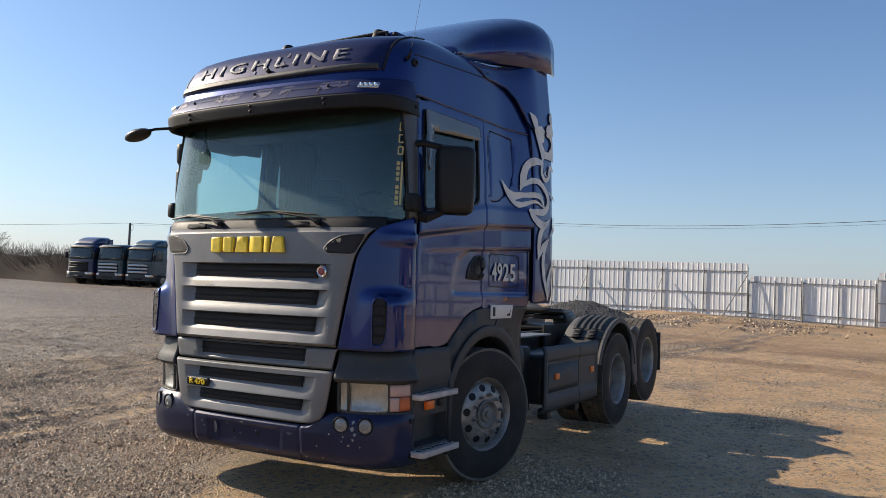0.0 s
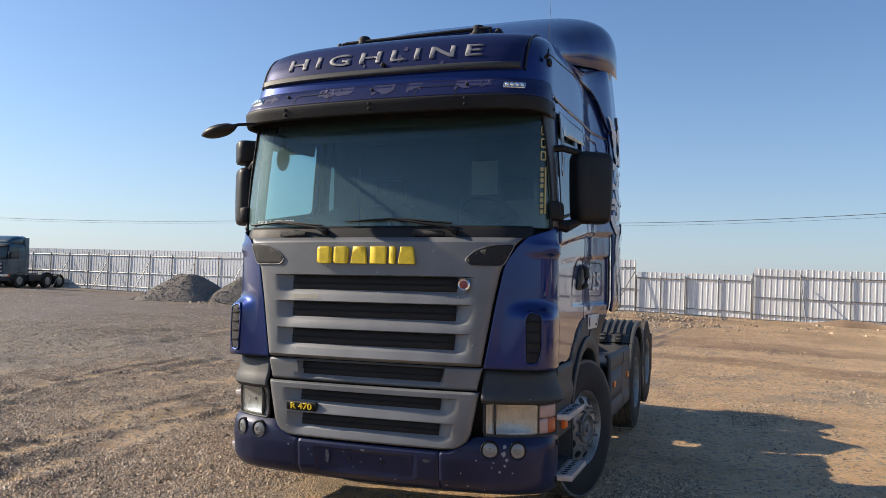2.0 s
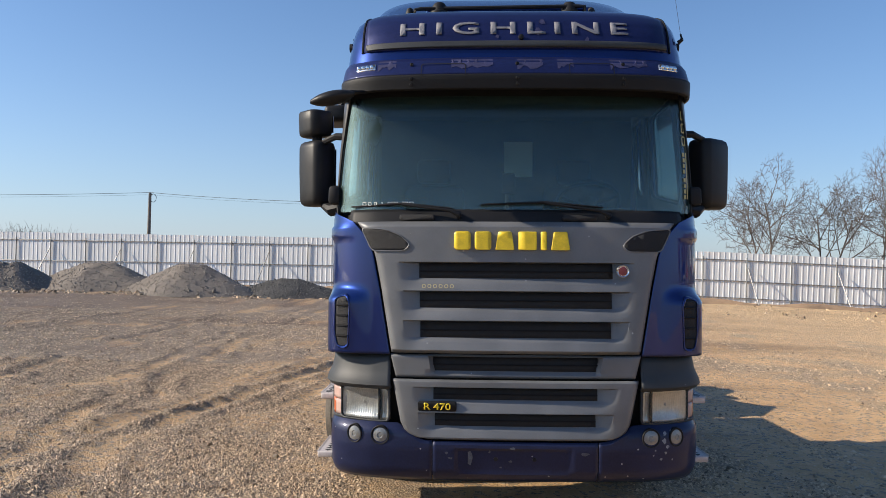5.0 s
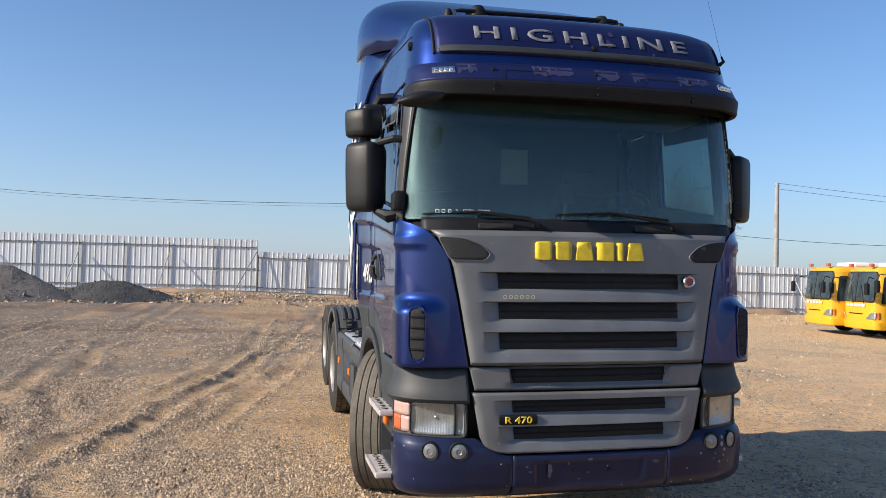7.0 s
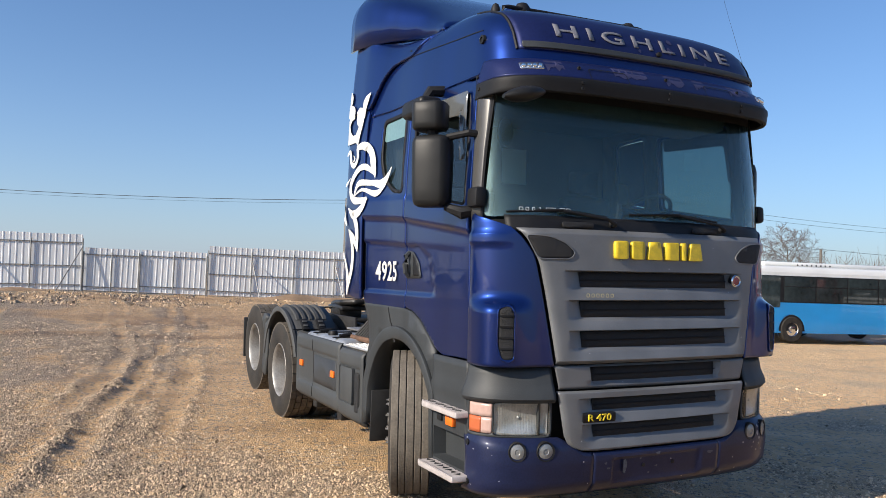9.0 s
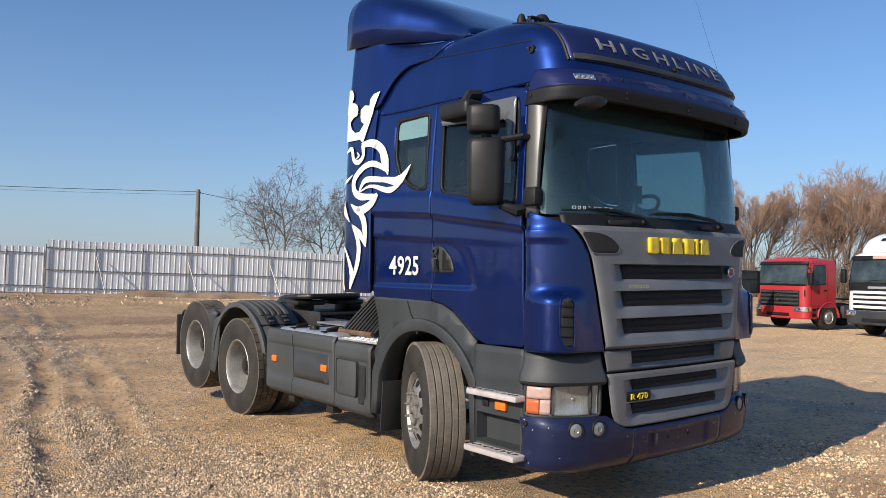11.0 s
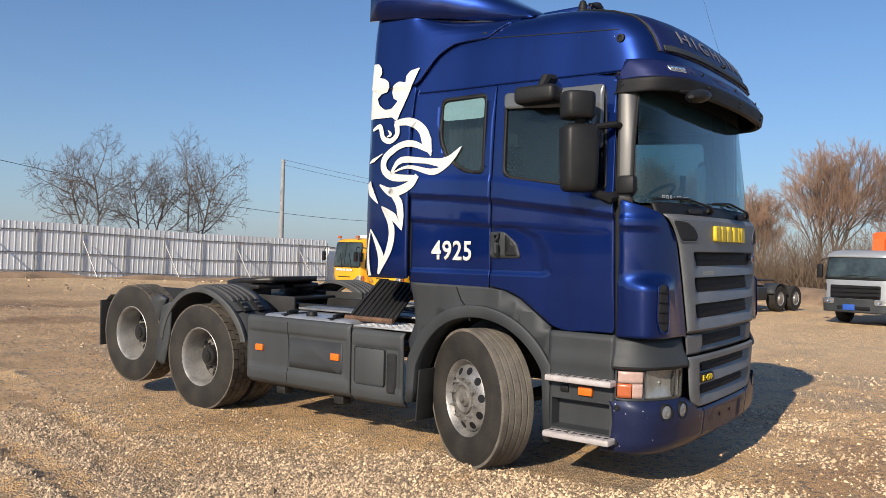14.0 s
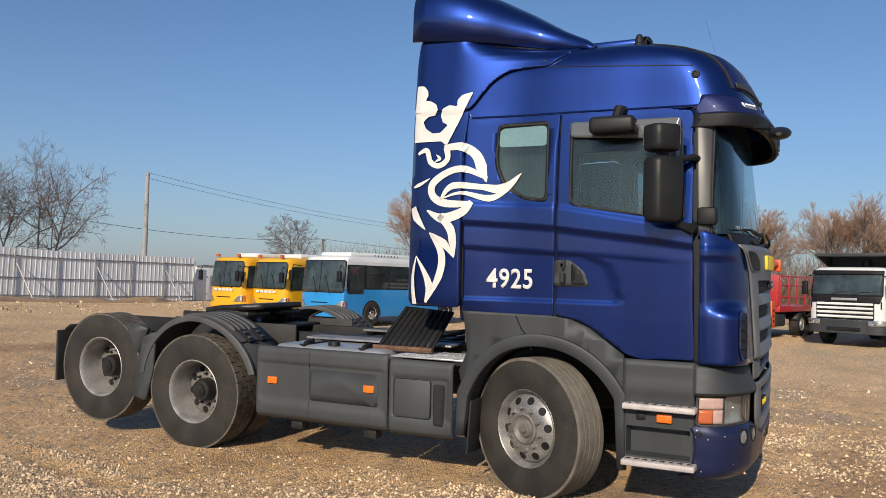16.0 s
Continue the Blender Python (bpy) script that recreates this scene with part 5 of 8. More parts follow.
for s in (-1, 1):
    def cfn(u, z):
        a0 = corner_edge(z)
        return corner_at(s, a0 + (CAB.arc(0.382, z) - a0) * u, z)
    cp = part("corner_panel", grid(cfn, steps(0, 1, 48), sorted(set(steps(1.08, 2.04, 40) + [1.095, 1.11, 1.44, 1.455, 1.475, 1.82, 1.835, 1.88]))), BLUE, truck, "rounded blue corner panel", 50, thick=0.012)
    vent = part("corner_vent", sheet(VENT, [], lambda a, z: corner_at(s, a, z, 0.003), 0.02), MESHBLACK, cp, "black air vent", thick=0.002)
    part("vent_rim", sheet(grow(VENT, 0.016), [VENT], lambda a, z: corner_at(s, a, z, 0.009), 0.03), BLUE, cp, thick=0.008)
    for k in range(4):
        part("vent_fin", tube(bmesh.new(), [corner_at(s, a, 1.19 + 0.065 * k, 0.006) for a in steps(1.04, 1.113, 4)], 0.006, 5), BLACK, vent)
    # dark cowl over the lamp
    def lfn(u, z):
        a0 = float(np.interp(z, [0.86, 1.07], [0.775, 0.79]))
        a = a0 + (CAB.arc(0.405, z) - a0) * u
        o = float(np.interp(z, [0.86, 0.885, 0.92, 0.98, 1.08], [0.028, 0.05, 0.042, 0.012, -0.01]))
        x, y, zz = CAB.at(a, z, o)
        return (s * x, y, zz)
    part("lamp_cowl", grid(lfn, steps(0, 1, 30), [0.86, 0.872, 0.885, 0.90, 0.92, 0.95, 0.98, 1.03, 1.08]), DARKGREY, truck, "dark grey panel above headlight", 40, thick=0.02)
    # headlight
    hl = part("headlight", grid(lambda a, z: tuple(np.array(CAB.at(a, z, -0.085)) * (s, 1, 1)), steps(0.79, LA + 0.02, 20), steps(0.655, 0.862, 4)), BLACK, truck, "clear headlight with amber indicator", thick=0.02)
    part("lamp_reflector", grid(lambda a, z: tuple(np.array(CAB.at(a, z, -0.006 + 0.0006 * math.sin(a * 330) - 0.040 * max(0, 1 - ((a - 0.975) / 0.185) ** 2) ** 0.8 * max(0, 1 - ((z - 0.758) / 0.102) ** 2) ** 0.6)) * (s, 1, 1)), steps(0.802, 1.165, 110), steps(0.662, 0.856, 12)), LAMPBACK, hl, "bright lamp reflector bowl", 50, thick=0.004)
    part("lamp_divider", grid(lambda a, z: tuple(np.array(CAB.at(a, z, -0.004)) * (s, 1, 1)), steps(0.855, 0.868, 2), steps(0.664, 0.854, 4)), DARKGREY, hl, "grey divider in the lamp", thick=0.03)
    part("lamp_bulb", lathe(bmesh.new(), [(0.02, 0.009), (-0.002, 0.009), (-0.006, 0.005), (-0.006, 0)], 12, "y", pose(*[v * f for v, f in zip(CAB.at(0.99, 0.765, -0.04), (s, 1, 1))])), LAMPBACK, hl)
    part("indicator", grid(lambda a, z: tuple(np.array(CAB.at(a, z, 0.004)) * (s, 1, 1)), steps(1.175 + (LA - 1.175) * 0.45, LA, 10), steps(0.67, 0.765, 4)), AMBER, hl, "amber indicator lens", thick=0.02)
    part("side_lamp", grid(lambda a, z: tuple(np.array(CAB.at(a, z, 0.004)) * (s, 1, 1)), steps(1.175, LA, 14), steps(0.77, 0.85, 4)), PALEAMBER, hl, "faded pinkish upper lens", thick=0.02)
    part("side_lamp", grid(lambda a, z: tuple(np.array(CAB.at(a, z, 0.004)) * (s, 1, 1)), steps(1.175, 1.17 + (LA - 1.175) * 0.45, 8), steps(0.67, 0.765, 4)), PALEAMBER, hl, "faded pinkish lower lens", thick=0.02)
    lens = part("lamp_lens", sheet(rrect(0.80, 1.165, 0.66, 0.858, 0.02), [], lambda a, z: tuple(np.array(CAB.at(a, z, 0.012)) * (s, 1, 1)), 0.05), LENS, hl, "clear lamp lens")
    lens.visible_shadow = False
    fr = sheet(rrect(0.785, LA + 0.02, 0.65, 0.868, 0.025), [rrect(0.80, 1.165, 0.66, 0.858, 0.02), rrect(1.17, LA + 0.005, 0.665, 0.855, 0.02)], lambda a, z: tuple(np.array(CAB.at(a, z, 0.010)) * (s, 1, 1)), 0.05)
    part("lamp_bezel", fr, DARKGREY, hl, thick=0.02)

# --- bumper ---
BUMP = Ring([(0.28, 1.21, 0.11, 0.42), (0.31, 1.225, 0.07, 0.42), (0.36, 1.238, 0.035, 0.42), (0.5, 1.245, 0.02, 0.42), (0.60, 1.245, 0.03, 0.42), (0.655, 1.24, 0.06, 0.42)], n=4.5, bow=0.05)


def bump_top(x):
    x = abs(x)
    return float(np.interp(x, [0, 0.50, 0.58, 0.66, 0.74, 0.80, 2.0], [0.545, 0.545, 0.552, 0.60, 0.648, 0.650, 0.650]))


def bumper_piece(a0, a1, s=1, dent=False):
    def fn(a, v):
        z = 0.288 + (bump_top(a) - 0.288) * v
        x, y, zz = BUMP.at(a, z, -0.012 * (v > 0.995) - (0.014 * bump1(a, -0.36, 0.33, 0.02) * bump1(z, 0.36, 0.495, 0.015) if dent else 0))
        return (x, y, zz)
    return grid(fn, steps(a0, a1, max(20, int(abs(a1 - a0) * 45))), steps(0, 1, 14) + [1.0001])


part("bumper_middle", bumper_piece(-0.512, 0.512, 1, True), BLUESCUFF, truck, "scuffed blue bumper middle section", 30, thick=0.02)
for s in (-1, 1):
    bc = part("bumper_corner", bumper_piece(s * 0.517, s * BUMP.arc(0.40, 0.5), s), BLUESCUFF, truck, "blue bumper corner with fog lamps", 30, thick=0.02)
    for a in (0.845, 1.035):
        x, y, z = BUMP.at(s * a, 0.575, 0.0)
        x2, y2, z2 = BUMP.at(s * a, 0.575, 0.1)
        turn = math.degrees(math.atan2(x2 - x, -(y2 - y)))
        mm = pose(x, y, z, 0, 0, turn)
        fg = part("fog_lamp", lathe(bmesh.new(), [(0.03, 0.060), (-0.004, 0.060), (-0.008, 0.057), (-0.006, 0.050), (0.012, 0.048), (0.03, 0.046)], 24, "y", mm), BLACK, bc, "round fog lamp")
        part("fog_glass", lathe(bmesh.new(), [(0.006, 0.049), (-0.002, 0.047), (-0.008, 0.03), (-0.010, 0.018), (-0.006, 0.014), (-0.009, 0)], 24, "y", mm), FOGLENS, fg, "cloudy fog lamp glass")
    for z in (0.36, 0.60):
        x, y, zz = BUMP.at(s * (BUMP.arc(0.40, 0.5) - 0.04), z, 0.002)
        part("screw", lathe(bmesh.new(), [(-0.004, 0.02), (0.006, 0.018), (0.008, 0.01), (0.003, 0)], 10, "x", pose(x, y, zz) @ Matrix.Diagonal((s, 1, 1, 1))), BLACK, bc)
part("bumper_underside", Box(-1.02, 1.02, 0.20, 0.5, 0.295, 0.33), BLACK, truck)
# plate added to hide the sunlit ground behind the gap over the bumper
part("bumper_core", Box(-0.80, 0.80, 0.17, 0.20, 0.31, 0.64, 0.004), BLACK, truck, "black beam behind the bumper")
for s in (-1, 1):
    ob = part("plate_bolt", lathe(bmesh.new(), [(0.02, 0.014), (0.008, 0.013), (0.006, 0)], 10, "y", pose(*BUMP.front(s * 0.12, 0.44, 0.0))), BLACK, truck, "dark plate bolt")

# chipped and faded paint
rs = random.Random(9)


def flake(cx, cz, r, fn, material, parent, name="paint_chip", label="chipped bare patch in the paint", sx=1.0):
    k = 9
    out = [(cx + sx * r * rs.uniform(0.5, 1.1) * math.cos(2 * math.pi * i / k), cz + r * rs.uniform(0.5, 1.1) * math.sin(2 * math.pi * i / k)) for i in range(k)]
    part(name, sheet(out, [], fn, 0.05), material, parent, label, smooth=0)


corner_l = [o for o in truck.children if o.name.startswith("bumper_corner")][-1]
mid_b = [o for o in truck.children if o.name.startswith("bumper_middle")][0]
for cx, cz, r in ((0.94, 0.60, 0.018), (0.935, 0.555, 0.020), (0.96, 0.52, 0.016), (0.945, 0.485, 0.012), (0.99, 0.615, 0.010), (0.87, 0.50, 0.008), (0.86, 0.47, 0.007), (1.0, 0.44, 0.008), (0.91, 0.445, 0.012)):
    flake(cx, cz, r, lambda a, b: BUMP.at(a, b, 0.0025), CHIP, corner_l)
for k in range(7):
    flake(rs.uniform(-0.45, 0.45), rs.uniform(0.33, 0.52), rs.uniform(0.005, 0.016), lambda a, b: BUMP.at(a, b, 0.0025), CHIPDARK, mid_b, sx=rs.uniform(0.6, 2.2))
flake(-0.28, 0.45, 0.05, lambda a, b: BUMP.at(a, b, 0.0025), CHIPDARK, mid_b, sx=0.5)
for cx, w in ((-0.28, 0.26), (0.08, 0.16), (0.30, 0.10), (0.70, 0.24), (-0.82, 0.12)):
    out = [(cx + w * (q / 8 - 0.5), 2.875 + 0.02 * rs.uniform(-1, 1)) for q in range(9)] + [(cx + w * (0.5 - q / 8), 2.938) for q in range(9)]
    part("faded_patch", sheet(out, [], lambda a, b: VIS.at(a, b, 0.0025), 0.05), FADED, visor, "faded lavender patch in the paint", smooth=0)
for cx, cz, r in ((0.14, 3.14, 0.03), (0.17, 3.21, 0.025), (0.45, 3.08, 0.02), (-0.12, 3.10, 0.015), (0.02, 3.10, 0.012)):
    flake(cx, cz, r, lambda a, b: ROOF.front(a, b, 0.0085), FADED, roof, "faded_patch", "faded patch in the roof paint")


# --- roof deflector and side fairings ---
def fair_x(z):
    return float(np.interp(z, [1.38, 2.0, 2.9, 3.3, 3.6], [1.240, 1.240, 1.212, 1.178, 1.150]))


def fair_side(y, z):
    """Half width of the fairing: on the roof's shoulder at its front, full at its rear."""
    w = float(smooth(1.30, 2.25, y))
    return (1 - w) * (ROOF.t(max(z, 2.88), 1) if z > 2.9 else fair_x(z)) + w * fair_x(z)


def fair(s, y, z, off=0.0):
    """The fairing side; it rolls inward at its rear edge."""
    roll = 0.05 * float(smooth(2.52, 2.68, y)) ** 2
    return (s * (fair_side(y, z) + off - roll), y, z)


DEF_SECT = [(1.21, 3.40, 3.45, 0.6), (1.30, 3.42, 3.53, 0.6), (1.5, 3.44, 3.645, 0.6), (1.75, 3.475, 3.80, 1.0), (2.0, 3.50, 3.93, 1.115), (2.25, 3.52, 4.055, 1.17), (2.42, 3.535, 4.113, 1.19), (2.56, 3.545, 4.142, 1.194), (2.67, 3.55, 4.13, 1.19)]
bm = bmesh.new()
rows = []
for y, zb, zt, w in DEF_SECT:
    w = max(w, fair_side(y, zb) + 0.016)
    rows.append([(w * math.copysign(abs(math.cos(t)) ** 0.36, math.cos(t)) * (1 - 0.06 * abs(math.sin(t))), y, zb + (zt - zb) * abs(math.sin(t)) ** 0.36) for t in [math.pi * k / 40 for k in range(41)]])
loft(bm, rows, False, False)
defl = part("roof_deflector", bm, BLUE, truck, "tall blue roof air deflector", 45, thick=0.02)
bm = bmesh.new()
loft(bm, [[(p[0] * 0.97, p[1], p[2] - 0.02) for p in (r[0], r[-1])] for r in rows[2:-2]], False, False)
part("deflector_seam", bm, BLACK, defl, "dark gap under deflector", thick=0.03)
for s in (-1, 1):
    low = rounded([(2.175, 1.40), (2.635, 1.40), (2.66, 1.45), (2.645, 2.952), (2.135, 2.952), (2.175, 2.6)], 0.03)
    up = rounded([(2.135, 2.958), (2.645, 2.958), (2.64, 3.40), (2.61, 3.575), (1.9, 3.525), (1.5, 3.478), (1.30, 3.455), (1.376, 3.395), (1.463, 3.325), (1.53, 3.275), (1.82, 3.268), (1.955, 3.19), (2.05, 3.07)], 0.07, 5)
    lo = part("side_fairing", sheet(low, [], lambda a, b: fair(s, a, b), 0.05, 0.06), BLUE, truck, "blue side fairing behind the cab", thick=0.02)
    part("upper_fairing", sheet(up, [], lambda a, b: fair(s, a, b, 0.007 + 0.014 * float(smooth(3.26, 3.40, b)) * float(1 - smooth(1.7, 2.2, a))), 0.025, 0.015), BLUE, truck, "curved blue upper side fairing", thick=0.03)
    part("fairing_back", sheet([(2.14, 1.42), (2.3, 1.42), (2.3, 3.4), (2.14, 3.3)], [], lambda a, b: (s * (fair_x(b) - 0.05), a, b), 0.3), BLACK, truck, thick=0.02)

    # white swooshes on the fairing, plain curved strokes
    def surf(y, z, off):
        if y < 2.16 and z < 2.93:
            return side_y(s, y, z, off)
        return (s * (max(fair_x(z), CAB.t(z, 1) if z < 2.95 else 0) + (side_off(y, z) if y < 2.16 and z < 2.2 else 0) - 0.05 * float(smooth(2.52, 2.68, y)) ** 2 + off + (0.008 if z > 2.955 or y < 2.17 else 0)), y, z)

    def swoosh(pts, widths, name="decal_stroke"):
        """A tapering stroke through a few points."""
        P = [Vector(p) for p in pts]
        n = len(P)
        fine, wd = [], []
        for i in range(n - 1):
            p0, p1, p2, p3 = P[max(i - 1, 0)], P[i], P[i + 1], P[min(i + 2, n - 1)]
            for k in range(8 if i < n - 2 else 9):
                t = k / 8
                fine.append(0.5 * (2 * p1 + (p2 - p0) * t + (2 * p0 - 5 * p1 + 4 * p2 - p3) * t * t + (3 * p1 - p0 - 3 * p2 + p3) * t ** 3))
                wd.append(widths[i] + (widths[i + 1] - widths[i]) * t)
        L, R = [], []
        for i, p in enumerate(fine):
            d = (fine[min(i + 1, len(fine) - 1)] - fine[max(i - 1, 0)]).normalized()
            nn = Vector((-d.y, d.x)) * wd[i] * 0.44
            L.append(surf(min(p.x + nn.x, 2.645), p.y + nn.y, 0.0105))
            R.append(surf(min(p.x - nn.x, 2.645), p.y - nn.y, 0.0105))
        b = bmesh.new()
        loft(b, [L, R], False, False)
        part(name, b, WHITE, lo, "white decal stroke", smooth=0)

    # crown-like shape on top: two lobed halves meeting under a crescent
    crown = [(2.625, 2.715), (2.62, 2.95), (2.612, 3.18), (2.536, 3.172), (2.499, 3.13), (2.495, 3.086), (2.518, 3.053), (2.461, 3.042), (2.412, 3.011), (2.399, 2.967), (2.426, 2.925), (2.485, 2.919), (2.532, 2.878), (2.506, 2.823), (2.445, 2.782),
             (2.374, 2.783), (2.306, 2.843), (2.353, 2.867), (2.372, 2.922), (2.357, 2.974), (2.299, 3.002), (2.229, 2.987), (2.23, 3.04), (2.19, 3.079), (2.101, 3.098), (2.214, 2.858), (2.308, 2.683), (2.33, 2.69), (2.359, 2.715)]
    part("decal_crown", sheet(rounded(crown, 0.012, 2), [], lambda a, b: surf(a, b, 0.0105), 0.04, 0.04), WHITE, lo, "white decal shape", smooth=0)
    swoosh([(2.33, 2.66), (2.18, 2.665), (2.07, 2.60), (2.02, 2.50), (1.975, 2.38)], [0.05, 0.075, 0.085, 0.10, 0.005])
    swoosh([(2.57, 2.62), (2.49, 2.645), (2.45, 2.55), (2.37, 2.52), (2.30, 2.57), (2.31, 2.66)], [0.02, 0.05, 0.05, 0.05, 0.05, 0.06])
    swoosh([(2.40, 2.61), (2.37, 2.575), (2.41, 2.555)], [0.005, 0.035, 0.005])
    swoosh([(2.612, 2.35), (2.55, 2.37), (2.45, 2.42)], [0.01, 0.035, 0.005])
    swoosh([(1.97, 2.41), (2.14, 2.485), (2.28, 2.47), (2.42, 2.38), (2.42, 2.28), (2.31, 2.22), (2.10, 2.21)], [0.03, 0.06, 0.06, 0.07, 0.07, 0.07, 0.05])
    swoosh([(2.35, 2.25), (2.25, 2.355), (2.02, 2.345), (1.84, 2.33), (1.70, 2.445)], [0.02, 0.06, 0.05, 0.09, 0.004])
    swoosh([(2.33, 2.26), (2.17, 2.30), (1.95, 2.255), (1.80, 2.32)], [0.01, 0.03, 0.06, 0.02])
    swoosh([(2.47, 2.165), (2.33, 2.10), (2.16, 2.15), (2.09, 2.23)], [0.01, 0.09, 0.08, 0.05])
    swoosh([(2.36, 2.12), (2.26, 2.02), (2.235, 1.91), (2.222, 1.79)], [0.05, 0.08, 0.07, 0.004])
    swoosh([(2.222, 1.79), (2.31, 1.90), (2.44, 1.985)], [0.004, 0.075, 0.01])
    swoosh([(2.44, 1.985), (2.33, 1.82), (2.35, 1.64), (2.47, 1.43)], [0.01, 0.07, 0.07, 0.02])
    swoosh([(2.605, 2.19), (2.57, 2.11), (2.48, 2.01)], [0.07, 0.08, 0.005])
    swoosh([(2.47, 1.43), (2.44, 1.58), (2.56, 1.80)], [0.02, 0.075, 0.005])
    swoosh([(2.56, 1.80), (2.595, 1.62), (2.575, 1.415)], [0.005, 0.04, 0.05])


# --- mirrors ---
def pillow(x0, x1, y0, y1, z0, z1, puff=0.35):
    """A rounded housing, fuller at its front."""
    bm = Box(x0, x1, y0, y1, z0, z1, min(x1 - x0, y1 - y0, z1 - z0) * puff, 4)
    return bm


def housing(s, x, y, wide, deep, z0, z1, turn, taper=0.92, r=0.05):
    """A mirror housing swept back by turn: rounded in plan, a little narrower at its foot, domed at its front."""
    bm = bmesh.new()
    rows = []
    for k, (t, g) in enumerate(((0.0, 0.72), (0.03, 0.90), (0.09, 0.98), (0.25, 1.0), (0.6, 1.0), (0.9, 0.98), (0.97, 0.90), (1.0, 0.72))):
        f = g * (taper + (1 - taper) * t)
        row = []
        for px, py in rrect(-wide / 2, wide / 2, -deep / 2, deep / 2, r, 5):
            row.append((px * f, (py - (0.025 * (1 - (2 * px / wide) ** 2) if py < 0 else 0)) * f, z0 + (z1 - z0) * t))
        rows.append(row)
    loft(bm, rows)
    bmesh.ops.transform(bm, matrix=pose(s * x, y, 0, 0, 0, s * turn), verts=bm.verts[:])
    return bm


for s in (-1, 1):
    z0, z1 = (2.05, 2.50) if s < 0 else (2.04, 2.52)
    mir = part("wing_mirror", housing(s, 1.36, 0.625, 0.26 if s < 0 else 0.29, 0.17, z0, z1, 46 if s < 0 else 40), MIRRORBLACK, truck, "large black door mirror", 50)
    part("mirror_glass", Box(-0.105, 0.105, 0.082, 0.088, z0 + 0.05, z1 - 0.05, 0.003, m=pose(s * 1.36, 0.625, 0, 0, 0, s * (46 if s < 0 else 40))), CHROME, mir)
    part("mirror_arm", tube(bmesh.new(), [(s * 1.11, 0.42, z1 + 0.005), (s * 1.20, 0.44, z1 + 0.012), (s * 1.30, 0.54, z1 - 0.01)], [0.026, 0.024, 0.022], 8), BLACK, mir, "black upper mirror arm")
    part("lower_arm", tube(bmesh.new(), [(s * 1.15, 0.44, 2.03), (s * 1.23, 0.46, 2.01), (s * 1.30, 0.55, 2.05)], [0.040, 0.042, 0.024], 8), BLACK, mir, "black lower mirror bracket")
    part("pillar_bracket", Box(min(s * 1.19, s * 1.275), max(s * 1.19, s * 1.275), 0.27, 0.40, 2.04, 2.165, 0.025), BLACK, truck, "black bracket on the pillar")
wide = part("wide_mirror", housing(-1, 1.375, 0.635, 0.23, 0.17, 2.535, 2.72, 46, 0.94), MIRRORBLACK, truck, "smaller black upper mirror", 50)
part("mirror_glass", Box(-0.09, 0.09, 0.082, 0.088, 2.57, 2.685, 0.003, m=pose(-1.375, 0.635, 0, 0, 0, -46)), CHROME, wide)
part("mirror_neck", tube(bmesh.new(), [(-1.36, 0.62, 2.49), (-1.37, 0.62, 2.56)], 0.035, 8), BLACK, wide)
# kerb mirror over the right door and front mirror on the right corner
km = part("kerb_mirror", pillow(-1.36, -1.19, 0.83, 1.16, 2.69, 2.815, 0.30), MIRRORBLACK, truck, "black kerb mirror over the door")
part("mirror_arm", tube(bmesh.new(), [(-1.12, 0.96, 2.885), (-1.22, 0.97, 2.875), (-1.26, 0.98, 2.80)], [0.04, 0.04, 0.035], 8), BLACK, km)
bm = bmesh.new()
rings = []
for k in range(9):
    t = k / 8
    r = math.sin(math.pi * min(max(t, 0.02), 0.98)) ** 0.5
    rings.append([(-1.27 + 0.27 * t, -0.10 + 0.075 * r * math.cos(2 * math.pi * j / 14), 2.635 + 0.05 * t + 0.045 * r * math.sin(2 * math.pi * j / 14)) for j in range(14)])
loft(bm, rings)
fm = part("front_mirror", bm, MIRRORBLACK, truck, "oval black front mirror under the visor", 50)
part("mirror_arm", tube(bmesh.new(), [(-1.12, -0.09, 2.68), (-1.03, -0.02, 2.715), (-0.95, 0.10, 2.74)], 0.012, 6), BLACK, fm)

# --- wheel arches, steps and side boxes ---
ARCH_Y, ARCH_Z = 1.545, 0.47


def arch(r, k=28, legs=True):
    """The arch's outline at about radius r: rear leg, crown, front leg."""
    out = [(2.215 - (0.755 - r) * 0.75, 0.40), (2.205 - (0.755 - r) * 0.75, 0.52)] if legs else []
    for i in range(k + 1):
        a = 22 + (152 - 22) * i / k
        q = r - 0.045 * float(1 - smooth(20, 75, a))
        out.append((ARCH_Y + q * math.cos(radians(a)), ARCH_Z + q * math.sin(radians(a))))
    return out + ([(0.885 + (0.755 - r) * 0.7, 0.62), (0.872 + (0.755 - r) * 0.7, 0.29)] if legs else [])


